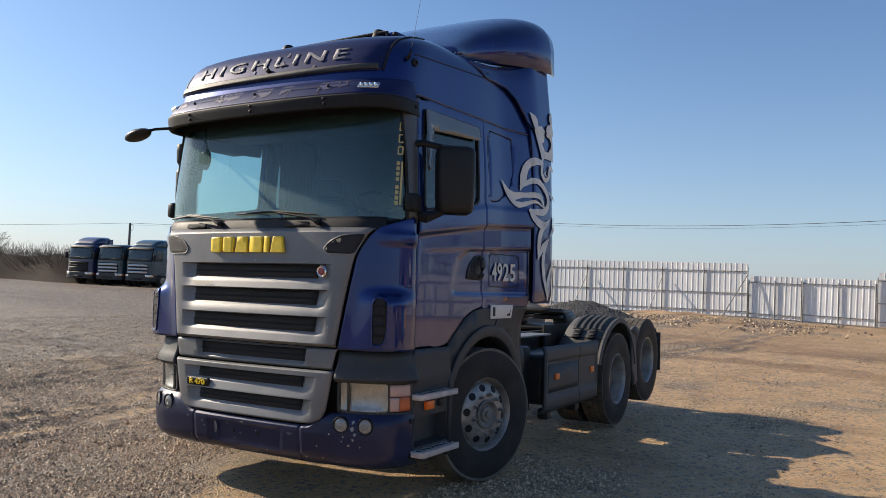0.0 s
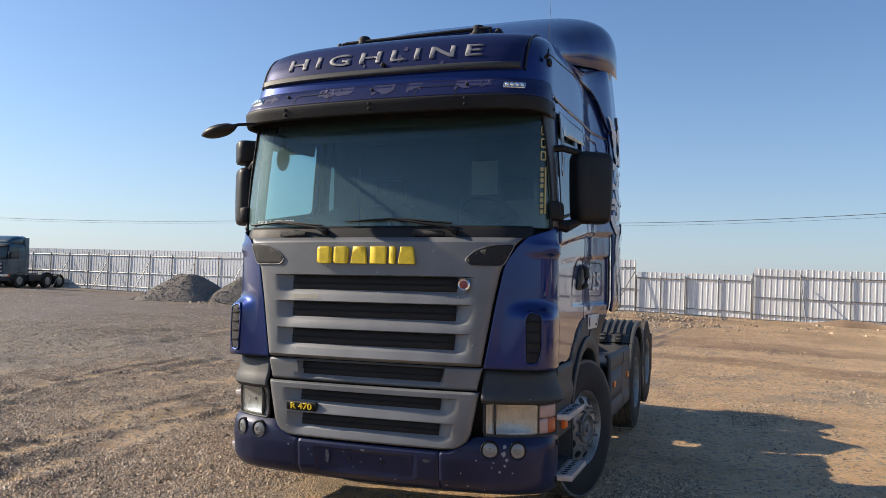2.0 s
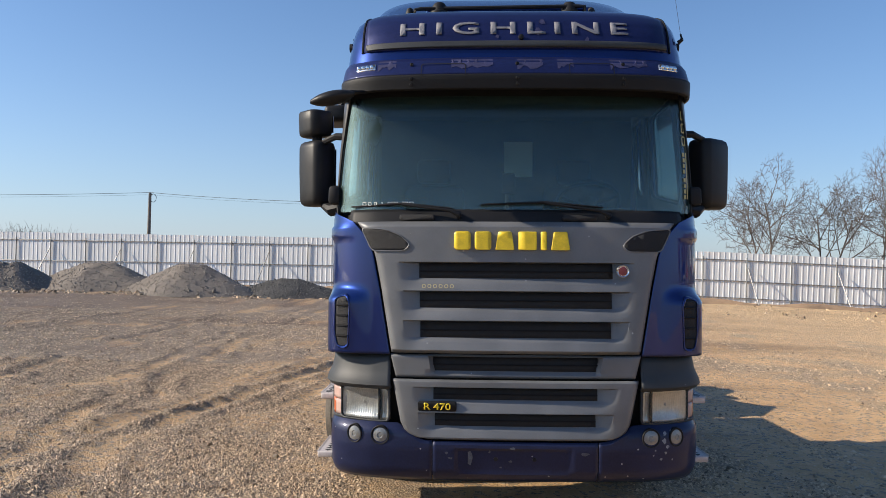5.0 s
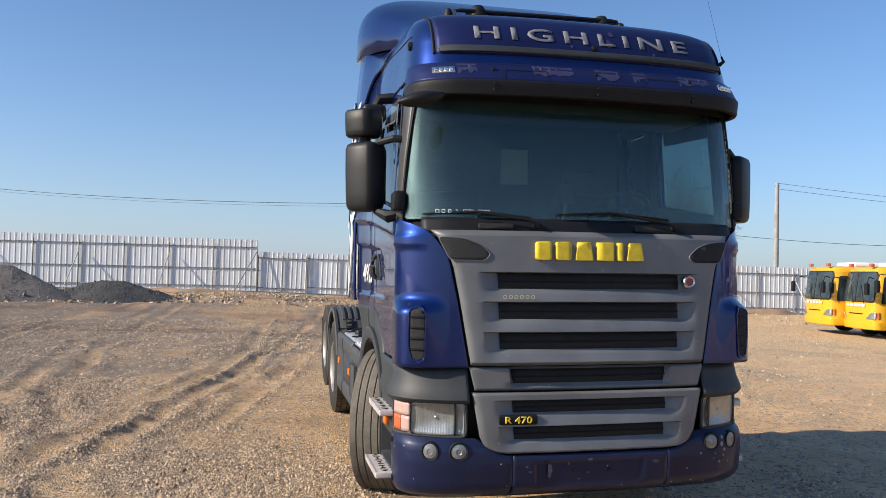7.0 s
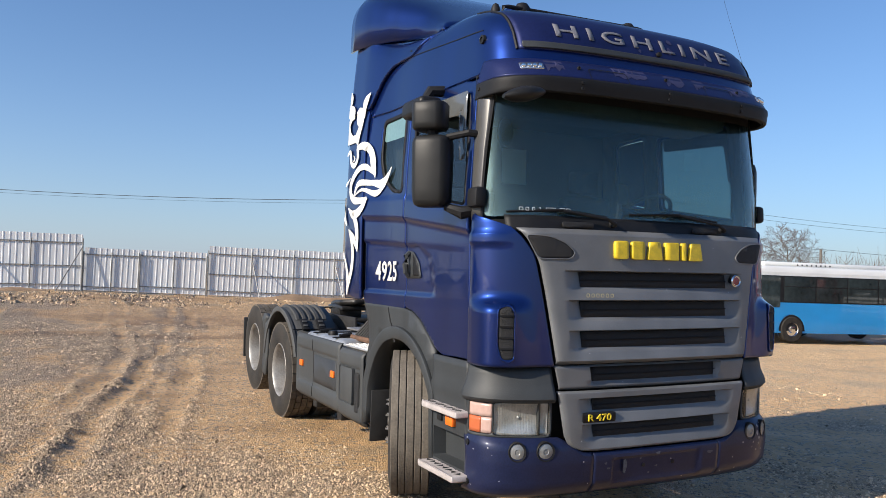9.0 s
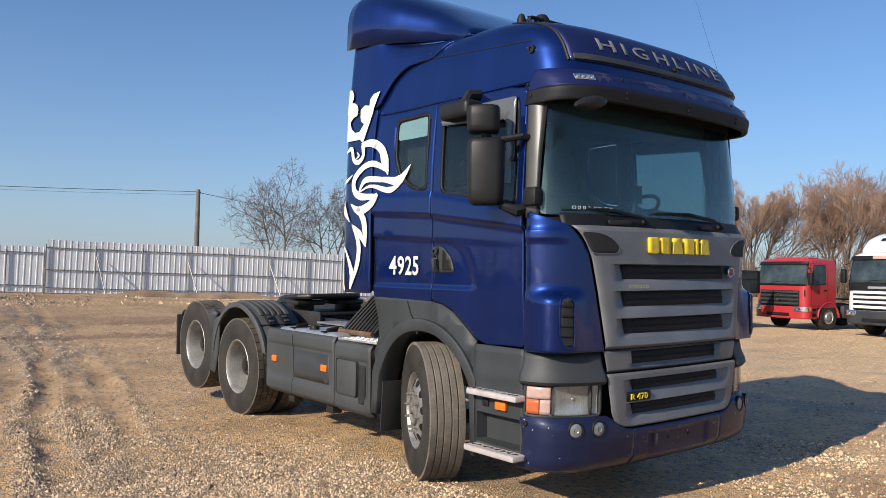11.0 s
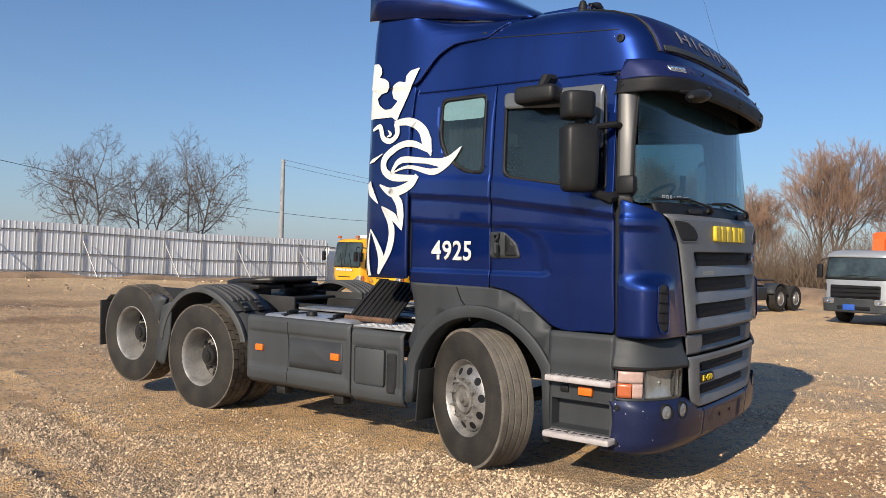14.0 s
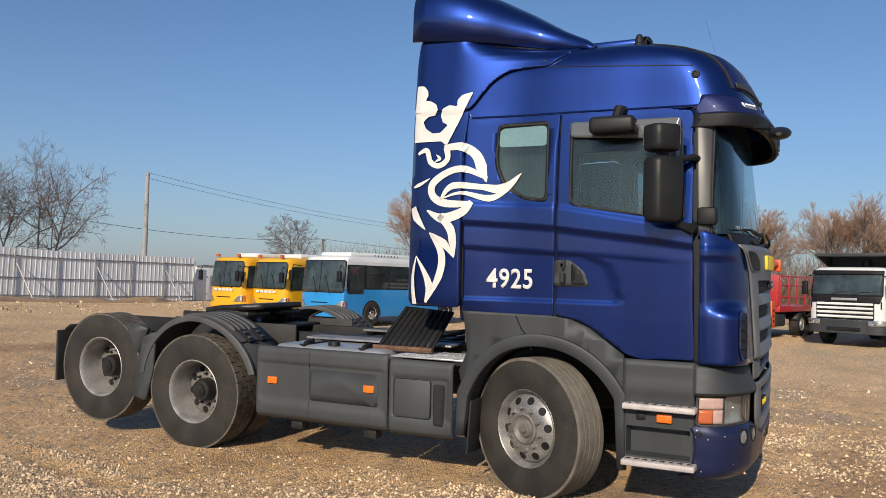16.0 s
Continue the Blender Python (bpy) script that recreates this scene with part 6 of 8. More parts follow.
for s in (-1, 1):
    sx = lambda a, b: (min(s * a, s * b), max(s * a, s * b))
    # fender between the blue sheet and the arch
    outl = [(0.89, 0.80), (0.90, 1.105), (1.16, 1.29), (1.30, 1.345), (1.45, 1.365), (2.16, 1.375), (2.13, 1.05), (2.20, 0.90)] + arch(0.70, 24, False)
    part("fender", sheet(outl, [], lambda a, b: (s * 1.222, a, b), 0.15), DARKGREY, truck, "dark grey plastic fender", thick=0.03)
    part("fender_gap", tube(bmesh.new(), [(s * 1.224, 1.60, 1.10), (s * 1.224, 1.63, 1.20), (s * 1.224, 1.68, 1.25), (s * 1.224, 1.73, 1.355)], 0.006, 5), BLACK, truck, "dark panel gap")
    # raised arch lip with depth
    lip = bmesh.new()
    prof = [(0.652, 1.02), (0.655, 1.215), (0.662, 1.236), (0.675, 1.242), (0.735, 1.250), (0.752, 1.244), (0.758, 1.21)]
    rows = []
    for r, x in prof:
        rows.append([(s * x, p[0], p[1]) for p in arch(r, 36)])
    loft(lip, rows, False, False)
    part("wheel_arch", lip, DARKGREY, truck, "dark grey wheel arch", 40, thick=0.008)
    part("arch_liner", grid(lambda u, v: (s * (0.72 + 0.36 * v), ARCH_Y + 0.665 * math.cos(u), max(0.3, ARCH_Z + 0.665 * math.sin(u))), steps(radians(-10), radians(190), 20), [0, 1]), BLACK, truck, thick=0.01)
    part("mud_flap", Box(*sx(0.93, 1.20), 2.135, 2.15, 0.10, 0.52, 0.004, m=pose(0, 0, 0, 4, 0, 0)), RUBBERFLAP, truck, "black rubber mud flap")
    # step well: side panels, two treads
    st = part("step_panel", grid(lambda y, z: (s * (1.235 + 0.012 * bump1(z, 0.86, 0.92, 0.03) - 0.10 * bump1(z, 0.42, 0.60, 0.01) * bump1(y, 0.44, 0.86, 0.01)), y, z), sorted(set(steps(0.40, 0.90, 10) + [0.43, 0.44, 0.86, 0.87])),
                                 sorted(set(steps(0.33, 1.085, 16) + [0.405, 0.42, 0.60, 0.612]))), DARKGREY, truck, "dark grey entry step panel", thick=0.02)
    for z, x1 in ((0.765, 1.325), (0.375, 1.345)):
        tr = part("step_tread", Box(*sx(1.06, x1), 0.385, 0.885, z - 0.026, z + 0.016, 0.010, 3), STEPMAT, st, "pale worn metal step")
        for i in range(8):
            for j in range(4):
                tri = bmesh.new()
                lathe(tri, [(-0.001, 0.0), (-0.001, 0.030), (0.0015, 0.028), (0.0015, 0.0)], 3, "z", pose(s * (1.105 + 0.058 * j), 0.425 + 0.060 * i, z + 0.016, 0, 0, 30 if (i + j) % 2 else 90))
                part("grip_hole", tri, BLACK, tr, smooth=0)
        for i in range(20):
            part("edge_tooth", Box(min(s * (x1 - 0.010), s * (x1 + 0.002)), max(s * (x1 - 0.010), s * (x1 + 0.002)), 0.394 + 0.0245 * i, 0.404 + 0.0245 * i, z + 0.008, z + 0.021, 0.002), STEPMAT, tr)
    part("side_reflector", Box(*sx(1.23, 1.262), 0.55, 0.655, 0.655, 0.715, 0.006), ORANGE, st, "orange side marker")
    part("socket", Box(*sx(1.23, 1.25), 0.735, 0.80, 0.66, 0.71, 0.008), BLACK, st, "small black socket")

# company sign on the left fender as bars
sg = part("name_sign", Box(1.226, 1.232, 1.56, 1.93, 1.275, 1.39, 0.002), WHITE, truck, "white sign with dark bars")
for k in range(5):
    part("sign_bar", Box(1.232, 1.2345, 1.595 + 0.064 * k, 1.645 + 0.064 * k, 1.295, 1.37, 0.001), BLACK, sg, "dark bar on sign")


def side_box(s, y0, y1, z0, z1, label, slot=False, name="side_box"):
    """Moulded side cover with pressed panels."""
    def fn(y, z):
        o = 0.0
        o -= 0.015 * bump1(z, z0 + 0.17, z1 - 0.15, 0.022) * bump1(y, y0 + 0.05, y1 - 0.06, 0.03)
        o -= 0.03 * float(smooth(z1 - 0.05, z1, z)) ** 2 + 0.06 * float(1 - smooth(z0, z0 + 0.07, z)) ** 2
        o -= 0.02 * (float(1 - smooth(y0, y0 + 0.03, y)) ** 2 + float(smooth(y1 - 0.03, y1, y)) ** 2)
        return (s * (1.242 + o), y, z)
    ys = sorted(set(steps(y0, y1, 18) + [y0 + 0.008, y0 + 0.02, y0 + 0.03, y0 + 0.06, y0 + 0.08, y1 - 0.08, y1 - 0.06, y1 - 0.03, y1 - 0.02, y1 - 0.008]))
    zz = sorted(set(steps(z0, z1, 12) + [z0 + 0.02, z0 + 0.04, z0 + 0.148, z0 + 0.159, z0 + 0.17, z1 - 0.15, z1 - 0.139, z1 - 0.128, z1 - 0.03, z1 - 0.015]))
    b = part(name, grid(fn, ys, zz), SIDEGREY, truck, label, 40, thick=0.025)
    if slot:
        part("vent_slot", sheet(rrect(y0 + 0.07, y0 + 0.165, z0 + 0.11, z1 - 0.18, 0.02), [], lambda a, c: (s * 1.2435, a, c), 0.1), MESHBLACK, b, "tall black vent slot", thick=0.03)
        part("box_step", Box(min(s * 1.237, s * 1.252), max(s * 1.237, s * 1.252), y0 + 0.19, y1 - 0.06, z0 + 0.16, z1 - 0.15, 0.02), SIDEGREY, b)
    return b


for s in (-1, 1):
    sx = lambda a, b: (min(s * a, s * b), max(s * a, s * b))
    if s < 0:
        side_box(s, 2.245, 2.845, 0.335, 0.955, "dark grey moulded battery box cover", True)
        part("tread_plate", Box(*sx(0.72, 1.20), 2.14, 2.84, 0.965, 0.98, 0.004), TREADPLATE, truck, "aluminium checker plate")
        b2 = bmesh.new()
        for i in range(12):
            for j in range(17):
                box(b2, -0.016, 0.016, -0.0035, 0.0035, 0, 0.004, 0, m=pose(-0.745 - 0.039 * i, 2.165 + 0.039 * j, 0.98, 0, 0, 45 if (i + j) % 2 else -45))
        part("checker_relief", b2, TREADPLATE, truck, smooth=0)
        y0 = 2.855
    else:
        y0 = 2.74
    cover = side_box(s, y0, 4.20, 0.345, 0.985, "dark grey side skirt with orange markers")
    part("skirt_panel", sheet(rrect(y0 + 0.09, 3.62, 0.54, 0.81, 0.02), [], lambda a, c: (s * 1.2295, a, c), 0.3), SKIRTDARK, cover, "darker front half of the skirt", thick=0.002)
    part("skirt_seam", tube(bmesh.new(), [(s * (1.2435 if abs(z - 0.673) > 0.16 else 1.2285), 3.63, z) for z in (0.40, 0.46, 0.49, 0.53, 0.81, 0.86, 0.88, 0.95)], 0.0025, 5), BLACK, cover)
    for y in (3.03, 4.02):
        part("side_reflector", Box(*sx(1.218, 1.246), y - 0.05, y + 0.05, 0.655, 0.715, 0.006), ORANGE, cover, "orange side marker")
    if s < 0:
        tank = part("fuel_tank", Box(*sx(0.62, 1.19), 2.90, 4.06, 0.42, 1.005, 0.07, 4), TANK, truck, "aluminium fuel tank")
        for y in (3.12, 3.72):
            part("tank_strap", Box(*sx(0.64, 1.19), y, y + 0.05, 1.004, 1.016, 0.004), BLACK, tank, "black rubber tank strap")
            part("strap_clamp", tube(bmesh.new(), [(s * 1.12, y + 0.025, 1.02), (s * 0.98, y + 0.03, 1.035)], 0.02, 8), BLACK, tank)
        part("tank_cap", lathe(bmesh.new(), [(0, 0.055), (0.03, 0.055), (0.045, 0.045), (0.05, 0)], 16, "z", pose(s * 1.06, 3.48, 1.0)), BLACK, tank, "black tank cap")
    else:
        for y, z, r in ((2.40, 0.86, 0.15), (2.42, 0.56, 0.15)):
            bm = bmesh.new()
            lathe(bm, [(-0.36, 0), (-0.34, 0.07), (-0.30, r), (0.30, r), (0.34, 0.07), (0.36, 0)], 24, "x", pose(0.78, y, z))
            part("air_tank", bm, CHASSIS, truck, "dark air tank", 50)
        # box added between wheel and skirt to keep sun out of the truck's shadow
        part("battery_box", Box(0.50, 1.02, 2.58, 2.82, 0.34, 0.98, 0.03), CHASSIS, truck, "dark battery box")
        part("fuel_tank", Box(0.62, 1.19, 2.80, 4.06, 0.42, 0.90, 0.07, 4), CHASSIS, truck, "dark fuel tank behind the skirt")
    # tank brackets under the skirt
    for y in (3.0, 3.75):
        part("skirt_bracket", Box(*sx(1.02, 1.14), y, y + 0.12, 0.26, 0.36, 0.01), CHASSIS, truck)
    # catwalk behind the tank
    part("catwalk", Box(*sx(0.30, 0.72), 2.5, 4.0, 1.02, 1.04, 0.006), CHECKERDARK, truck, "worn checker plate catwalk")

# --- chassis ---
for s in (-1, 1):
    part("frame_rail", Box(min(s * 0.38, s * 0.46), max(s * 0.38, s * 0.46), 0.5, 6.62, 0.78, 1.05, 0.01), CHASSIS, truck, "dark chassis rail")
for y in (0.7, 2.4, 3.9, 5.5, 6.55):
    part("cross_member", Box(-0.40, 0.40, y, y + 0.10, 0.82, 1.0, 0.01), CHASSIS, truck)
part("gearbox", Box(-0.32, 0.32, 0.9, 2.9, 0.55, 1.05, 0.08), CHASSIS, truck)
part("front_axle", tube(bmesh.new(), [(-1.0, 1.55, 0.50), (-0.8, 1.55, 0.42), (0.8, 1.55, 0.42), (1.0, 1.55, 0.50)], 0.06, 8), CHASSIS, truck)
for y, z in ((4.86, 0.50), (6.08, 0.65)):
    part("rear_axle", tube(bmesh.new(), [(-0.95, y, z), (0.95, y, z)], 0.09, 10), CHASSIS, truck)
part("differential", lathe(bmesh.new(), [(-0.2, 0), (-0.18, 0.12), (-0.08, 0.22), (0.08, 0.22), (0.18, 0.12), (0.2, 0)], 20, "x", pose(0, 4.86, 0.50)), CHASSIS, truck)
part("drive_shaft", tube(bmesh.new(), [(0, 2.8, 0.7), (0, 4.7, 0.52)], 0.05, 8), CHASSIS, truck)
# ribbed black guard behind the cab
def guard_at(u, v, off=0.0):
    """u from front to rear along the plate, v from its foot to its top, which leans in."""
    y0, y1 = 2.56 + (2.50 - 2.56) * v, 3.10 + (2.97 - 3.10) * v
    return (-0.98 + 0.30 * v - off, y0 + (y1 - y0) * u, 1.01 + (0.32 + 0.03 * u) * v + off * 0.6)


guard = part("cab_guard", grid(lambda u, v: guard_at(u, v), steps(0, 1, 6), steps(0, 1, 4)), BLACK, truck, "slanted black ribbed guard behind the cab", thick=0.02)
for k in range(9):
    part("guard_rib", tube(bmesh.new(), [guard_at(0.06 + 0.11 * k, v, 0.008) for v in (0.05, 0.5, 0.95)], 0.013, 6), BLACK, guard)
part("guard_foot", tube(bmesh.new(), [guard_at(-0.02, 0.0, 0.01), guard_at(1.02, 0.0, 0.01)], 0.025, 6), RUST, guard, "rusty guard foot")
bm = bmesh.new()
for k, (x, z) in enumerate(((-0.25, 1.15), (-0.12, 1.2), (0.05, 1.16), (0.2, 1.22))):
    tube(bm, [(x, 2.24, 1.32), (x + 0.05, 2.45, z - 0.05), (x - 0.08, 2.75, z - 0.12), (x, 3.05, 1.06)], 0.018, 6)
part("air_hoses", bm, BLACK, truck, "black coiled air hoses behind the cab")
part("exhaust_box", Box(0.35, 1.05, 2.25, 2.55, 0.95, 1.25, 0.05), CHASSIS, truck)
# fifth wheel coupling
fw = part("fifth_wheel", sheet(rounded([(-0.34, 4.72), (0.34, 4.72), (0.45, 4.92), (0.39, 5.46), (0.16, 5.56), (0.05, 5.12), (-0.05, 5.12), (-0.16, 5.56), (-0.39, 5.46), (-0.45, 4.92)], 0.05), [], lambda a, b: (a, b, 1.300 - 0.06 * (b - 4.72) - 0.03 * float(smooth(5.2, 5.55, b))), 0.2), GREASE, truck, "greasy black fifth wheel plate", thick=0.06, middle=(0, 4.6, 0.5))
for s in (-1, 1):
    part("coupling_stand", Box(min(s * 0.30, s * 0.46), max(s * 0.16, s * 0.50), 4.92, 5.28, 1.05, 1.235, 0.05), GREASE, fw)
    part("plate_rib", Box(min(s * 0.08, s * 0.46), max(s * 0.08, s * 0.46), 4.82, 5.35, 1.16, 1.215, 0.02), GREASE, fw)
part("coupling_base", Box(-0.52, 0.52, 4.6, 5.5, 1.04, 1.075, 0.01), CHASSIS, truck)
part("release_handle", tube(bmesh.new(), [(-0.3, 5.1, 1.20), (-0.62, 5.3, 1.18), (-0.66, 5.34, 1.15)], 0.014, 6), GREASE, fw)


# --- mudguards over the rear axles ---
def mudguard(s, yc, zc, r, a0, a1, ribs, label):
    def fn(t, v):
        a = radians(a0 + (a1 - a0) * t)
        x = 0.70 + (1.215 - 0.70) * v
        rr = r * (1 - 0.03 * max(0, v - 0.85) / 0.15)
        return (s * x, yc + rr * math.cos(a), zc + rr * math.sin(a))
    m = part("mudguard", grid(fn, steps(0, 1, 30), [0, 0.3, 0.6, 0.85, 0.93, 1.0]), GUARDGREY, truck, label, 40, thick=0.012, middle=(0, yc, zc))
    lp = bmesh.new()
    rows = []
    for rr, x in ((r, 1.205), (r + 0.004, 1.24), (r - 0.012, 1.25), (r - 0.05, 1.246), (r - 0.055, 1.22)):
        rows.append([(s * x, yc + rr * math.cos(radians(a0 + (a1 - a0) * t)), zc + rr * math.sin(radians(a0 + (a1 - a0) * t))) for t in steps(0, 1, 30)])
    loft(lp, rows, False, False)
    part("mudguard_lip", lp, GUARDGREY, m, smooth=40)
    for k in range(ribs):
        xr = s * (0.79 + 0.33 * k / max(1, ribs - 1))
        rb, sect = bmesh.new(), []
        for a in steps(126, 70, 14):
            c, q = math.cos(radians(a)), math.sin(radians(a))
            e = 0.35 if a in (126, 70) else 1.0
            sect.append([(xr + dx, yc + (r + dr * e) * c, zc + (r + dr * e) * q) for dx, dr in ((-0.024, -0.004), (-0.017, 0.024), (0.017, 0.024), (0.024, -0.004))])
        loft(rb, sect, False, False)
        bmesh.ops.contextual_create(rb, geom=rb.verts[:4])
        part("mudguard_rib", rb, GUARDGREY, m, smooth=25)
    sa = radians(138)
    part("mudguard_joint", tube(bmesh.new(), [(s * (0.70 + 0.52 * q0), yc + (r + 0.002) * math.cos(sa), zc + (r + 0.002) * math.sin(sa)) for q0 in steps(0, 1, 4)], 0.006, 5), BLACK, m, "dark joint line")
    for x in (0.86, 1.06):
        for aa in (133,):
            c, q = math.cos(radians(aa)), math.sin(radians(aa))
            lt = Box(-0.045, 0.045, -0.075, 0.075, -0.004, 0.026, 0.006)
            bmesh.ops.transform(lt, matrix=Matrix.Translation((s * x, yc + r * c, zc + r * q)) @ pose(0, 0, 0, aa - 90, 0, 0), verts=lt.verts[:])
            latch = part("mudguard_latch", lt, BLACK, m, "black clamp latch")
            for q0 in (-0.03, 0.03):
                lv = Box(-0.03, 0.03, q0 - 0.012, q0 + 0.012, 0.024, 0.034, 0.003)
                bmesh.ops.transform(lv, matrix=Matrix.Translation((s * x, yc + r * c, zc + r * q)) @ pose(0, 0, 0, aa - 90, 0, 0), verts=lv.verts[:])
                part("latch_bar", lv, GUARDGREY, latch)
    return m


for s in (-1, 1):
    mudguard(s, 4.86, 0.545, 0.665, 8, 165, 5, "dark grey ribbed mudguard")
    # rear skirts down to the tyre's rear and the last mudguard
    ap = sheet(rounded([(5.33, 1.04), (5.50, 0.98), (5.62, 0.40), (5.45, 0.36), (5.36, 0.66)], 0.03), [], lambda a, b: (s * 1.235, a, b), 0.3)
    part("guard_apron", ap, SIDEGREY, truck, "grey apron between rear wheels", thick=0.03)
    ap = sheet(rounded([(5.46, 1.06), (5.60, 1.10), (5.75, 1.02), (5.62, 0.75)], 0.03), [], lambda a, b: (s * 1.215, a, b), 0.3)
    part("guard_clip", ap, SIDEGREY, truck, thick=0.05)
    part("rear_flap", Box(*((-1.22, -0.72) if s < 0 else (0.72, 1.22)), 6.70, 6.73, 0.46, 0.98, 0.008, m=Matrix.Translation((0, 0, 0))), RUBBERFLAP, truck, "black rear mud flap")
    part("rear_guard", grid(lambda u, v: (s * (0.72 + 0.46 * v), 6.08 + 0.62 * math.cos(radians(20 + 90 * u)), 0.68 + 0.52 * math.sin(radians(0 + 50 * (1 - abs(u - 0.3))))), [0, 0.1, 0.2], [0, 1]), RUBBERFLAP, truck, thick=0.01)
# plates added inside the bogie so no sun leaks across under the frame
for s in (-1, 1):
    part("wheel_bay_plate", Box(min(s * 0.50, s * 0.53), max(s * 0.50, s * 0.53), 4.25, 6.6, 0.62, 1.12, 0.005), CHASSIS, truck)
part("rear_bar", Box(-0.9, 0.9, 6.55, 6.66, 0.72, 0.86, 0.02), CHASSIS, truck)


# --- wheels ---
def tyre_mesh(r=0.535, w=0.30, dual=False):
    bm = bmesh.new()
    h = w / 2
    lathe(bm, [(-h * 0.78, 0.285), (-h * 0.92, 0.30), (-h * 1.0, 0.36), (-h * 1.02, 0.42), (-h * 0.97, 0.475), (-h * 0.90, 0.51), (-h * 0.86, r - 0.012), (-h * 0.80, r - 0.018), (h * 0.80, r - 0.018), (h * 0.86, r - 0.012), (h * 0.90, 0.51), (h * 0.97, 0.475), (h * 1.02, 0.42), (h * 1.0, 0.36), (h * 0.92, 0.30), (h * 0.78, 0.285)], 72)
    return bm


def tread_mesh(r=0.535, w=0.30, lugs=False):
    """Tread bands or lug blocks on the tyre's crown."""
    bm = bmesh.new()
    h = w / 2 * 0.90
    if not lugs:
        edges = [-h, -h * 0.62, -h * 0.58, -h * 0.24, -h * 0.20, h * 0.20, h * 0.24, h * 0.58, h * 0.62, h]
        for a, b in zip(edges[::2], edges[1::2]):
            lathe(bm, [(a, r - 0.022), (a, r - 0.003), (a + 0.004, r), (b - 0.004, r), (b, r - 0.003), (b, r - 0.022)], 72)
    else:
        n = 34
        for k in range(n):
            for j in range(4):
                a = 2 * math.pi * (k + 0.5 * (j % 2)) / n
                x0, x1 = -h + 2 * h * j / 4 + 0.004, -h + 2 * h * (j + 1) / 4 - 0.004
                box(bm, x0, x1, -0.0455, 0.0455, -0.02, 0.0, 0, m=Matrix.Rotation(a, 4, "X") @ Matrix.Translation((0, 0, r)))
    return bm


def wheel(x, y, z, turn, kind, s):
    """One wheel; s is the truck's side. kind: steer or deep."""
    w = new("wheel")
    w.parent = truck
    w.matrix_local = pose(s * x, y, z, 0, 0, turn) @ pose(0, 0, 0, 17 * (y * 3 % 5), 0, 0)
    w["label"] = "steered front wheel with slotted steel disc" if kind == "steer" else "deep-dished rear wheel with lug tyre"
    lugs = kind != "steer"
    ty = part("tyre", tyre_mesh(), RUBBER, w, "dusty black tyre", 40)
    part("tread", tread_mesh(lugs=lugs), TREAD if not lugs else TREADDARK, ty, "worn ribbed tread" if not lugs else "chunky tread blocks", smooth=20)
    f = lambda prof: [(s * a, r) for a, r in prof]
    if kind == "steer":
        rim = part("rim", lathe(bmesh.new(), f([(0.125, 0.305), (0.135, 0.295), (0.125, 0.285), (0.085, 0.275), (0.07, 0.262), (0.075, 0.25)]), 48), STEEL, w, "steel rim", 40)
        disc = bmesh.new()
        lathe(disc, f([(0.075, 0.254), (0.096, 0.2505), (0.100, 0.2475), (0.134, 0.180), (0.134, 0.12), (0.118, 0.11), (0.118, 0.0)]), 48)
        part("disc", disc, STEEL, rim, "worn steel wheel disc", 40)
        hub = bmesh.new()
        lathe(hub, f([(0.118, 0.122), (0.150, 0.118), (0.156, 0.105), (0.142, 0.095), (0.130, 0.07), (0.148, 0.06), (0.152, 0.032), (0.168, 0.028), (0.170, 0.0)]), 32)
        part("hub", hub, DISCGREY, w, "grey hub cap", 30)
        nr, nx, hr, hx, ht, hw = 0.158, 0.134, 0.2145, 0.1168, 26.7, 0.030
    else:
        rim = part("rim", lathe(bmesh.new(), f([(0.13, 0.305), (0.14, 0.292), (0.13, 0.282), (0.10, 0.272), (-0.06, 0.262), (-0.10, 0.254)]), 48), RIM, w, "silver deep-dish rim", 40)
        part("disc", lathe(bmesh.new(), f([(-0.105, 0.256), (-0.09, 0.235), (-0.078, 0.17), (-0.07, 0.12), (-0.07, 0.0)]), 48), DISCGREY, rim, "dusty grey wheel disc", 40)
        hub = bmesh.new()
        lathe(hub, f([(-0.07, 0.11), (0.015, 0.105), (0.035, 0.095), (0.04, 0.06), (0.055, 0.055), (0.06, 0.0)]), 32)
        part("hub", hub, GREASE, w, "dark oily hub", 30)
        nr, nx, hr, hx, ht, hw = 0.148, -0.074, 0.205, -0.0845, 10.5, 0.033
    for k in range(10):
        a = 2 * math.pi * k / 10
        nb = lathe(bmesh.new(), f([(0, 0.017), (0.008, 0.017), (0.010, 0.013), (0.03, 0.012), (0.032, 0.007), (0.046, 0.007), (0.048, 0.0)]), 6, "x", Matrix.Translation((s * nx, nr * math.cos(a), nr * math.sin(a))))
        part("wheel_nut", nb, STEEL if kind == "steer" else GREASE, rim, smooth=0)
        a += math.pi / 10
        face = Vector((s * math.cos(radians(ht)), math.sin(radians(ht)) * math.cos(a), math.sin(radians(ht)) * math.sin(a)))
        hm = Matrix.Translation((s * hx, hr * math.cos(a), hr * math.sin(a))) @ Vector((s, 0, 0)).rotation_difference(face).to_matrix().to_4x4()
        hb = bmesh.new()
        lathe(hb, f([(0.002, 0.0), (0.002, hw - 0.004), (0.0035, hw), (-0.004, hw + 0.003)]), 16, "x", hm)
        part("hand_hole", hb, BLACK, rim, smooth=0)
    if kind == "drive":
        ty2 = part("inner_tyre", tyre_mesh(), RUBBER, w, "inner twin tyre", 40)
        ty2.location = (-s * 0.34, 0, 0)
        t2 = part("tread", tread_mesh(lugs=True), TREADDARK, ty2, smooth=20)
    return w


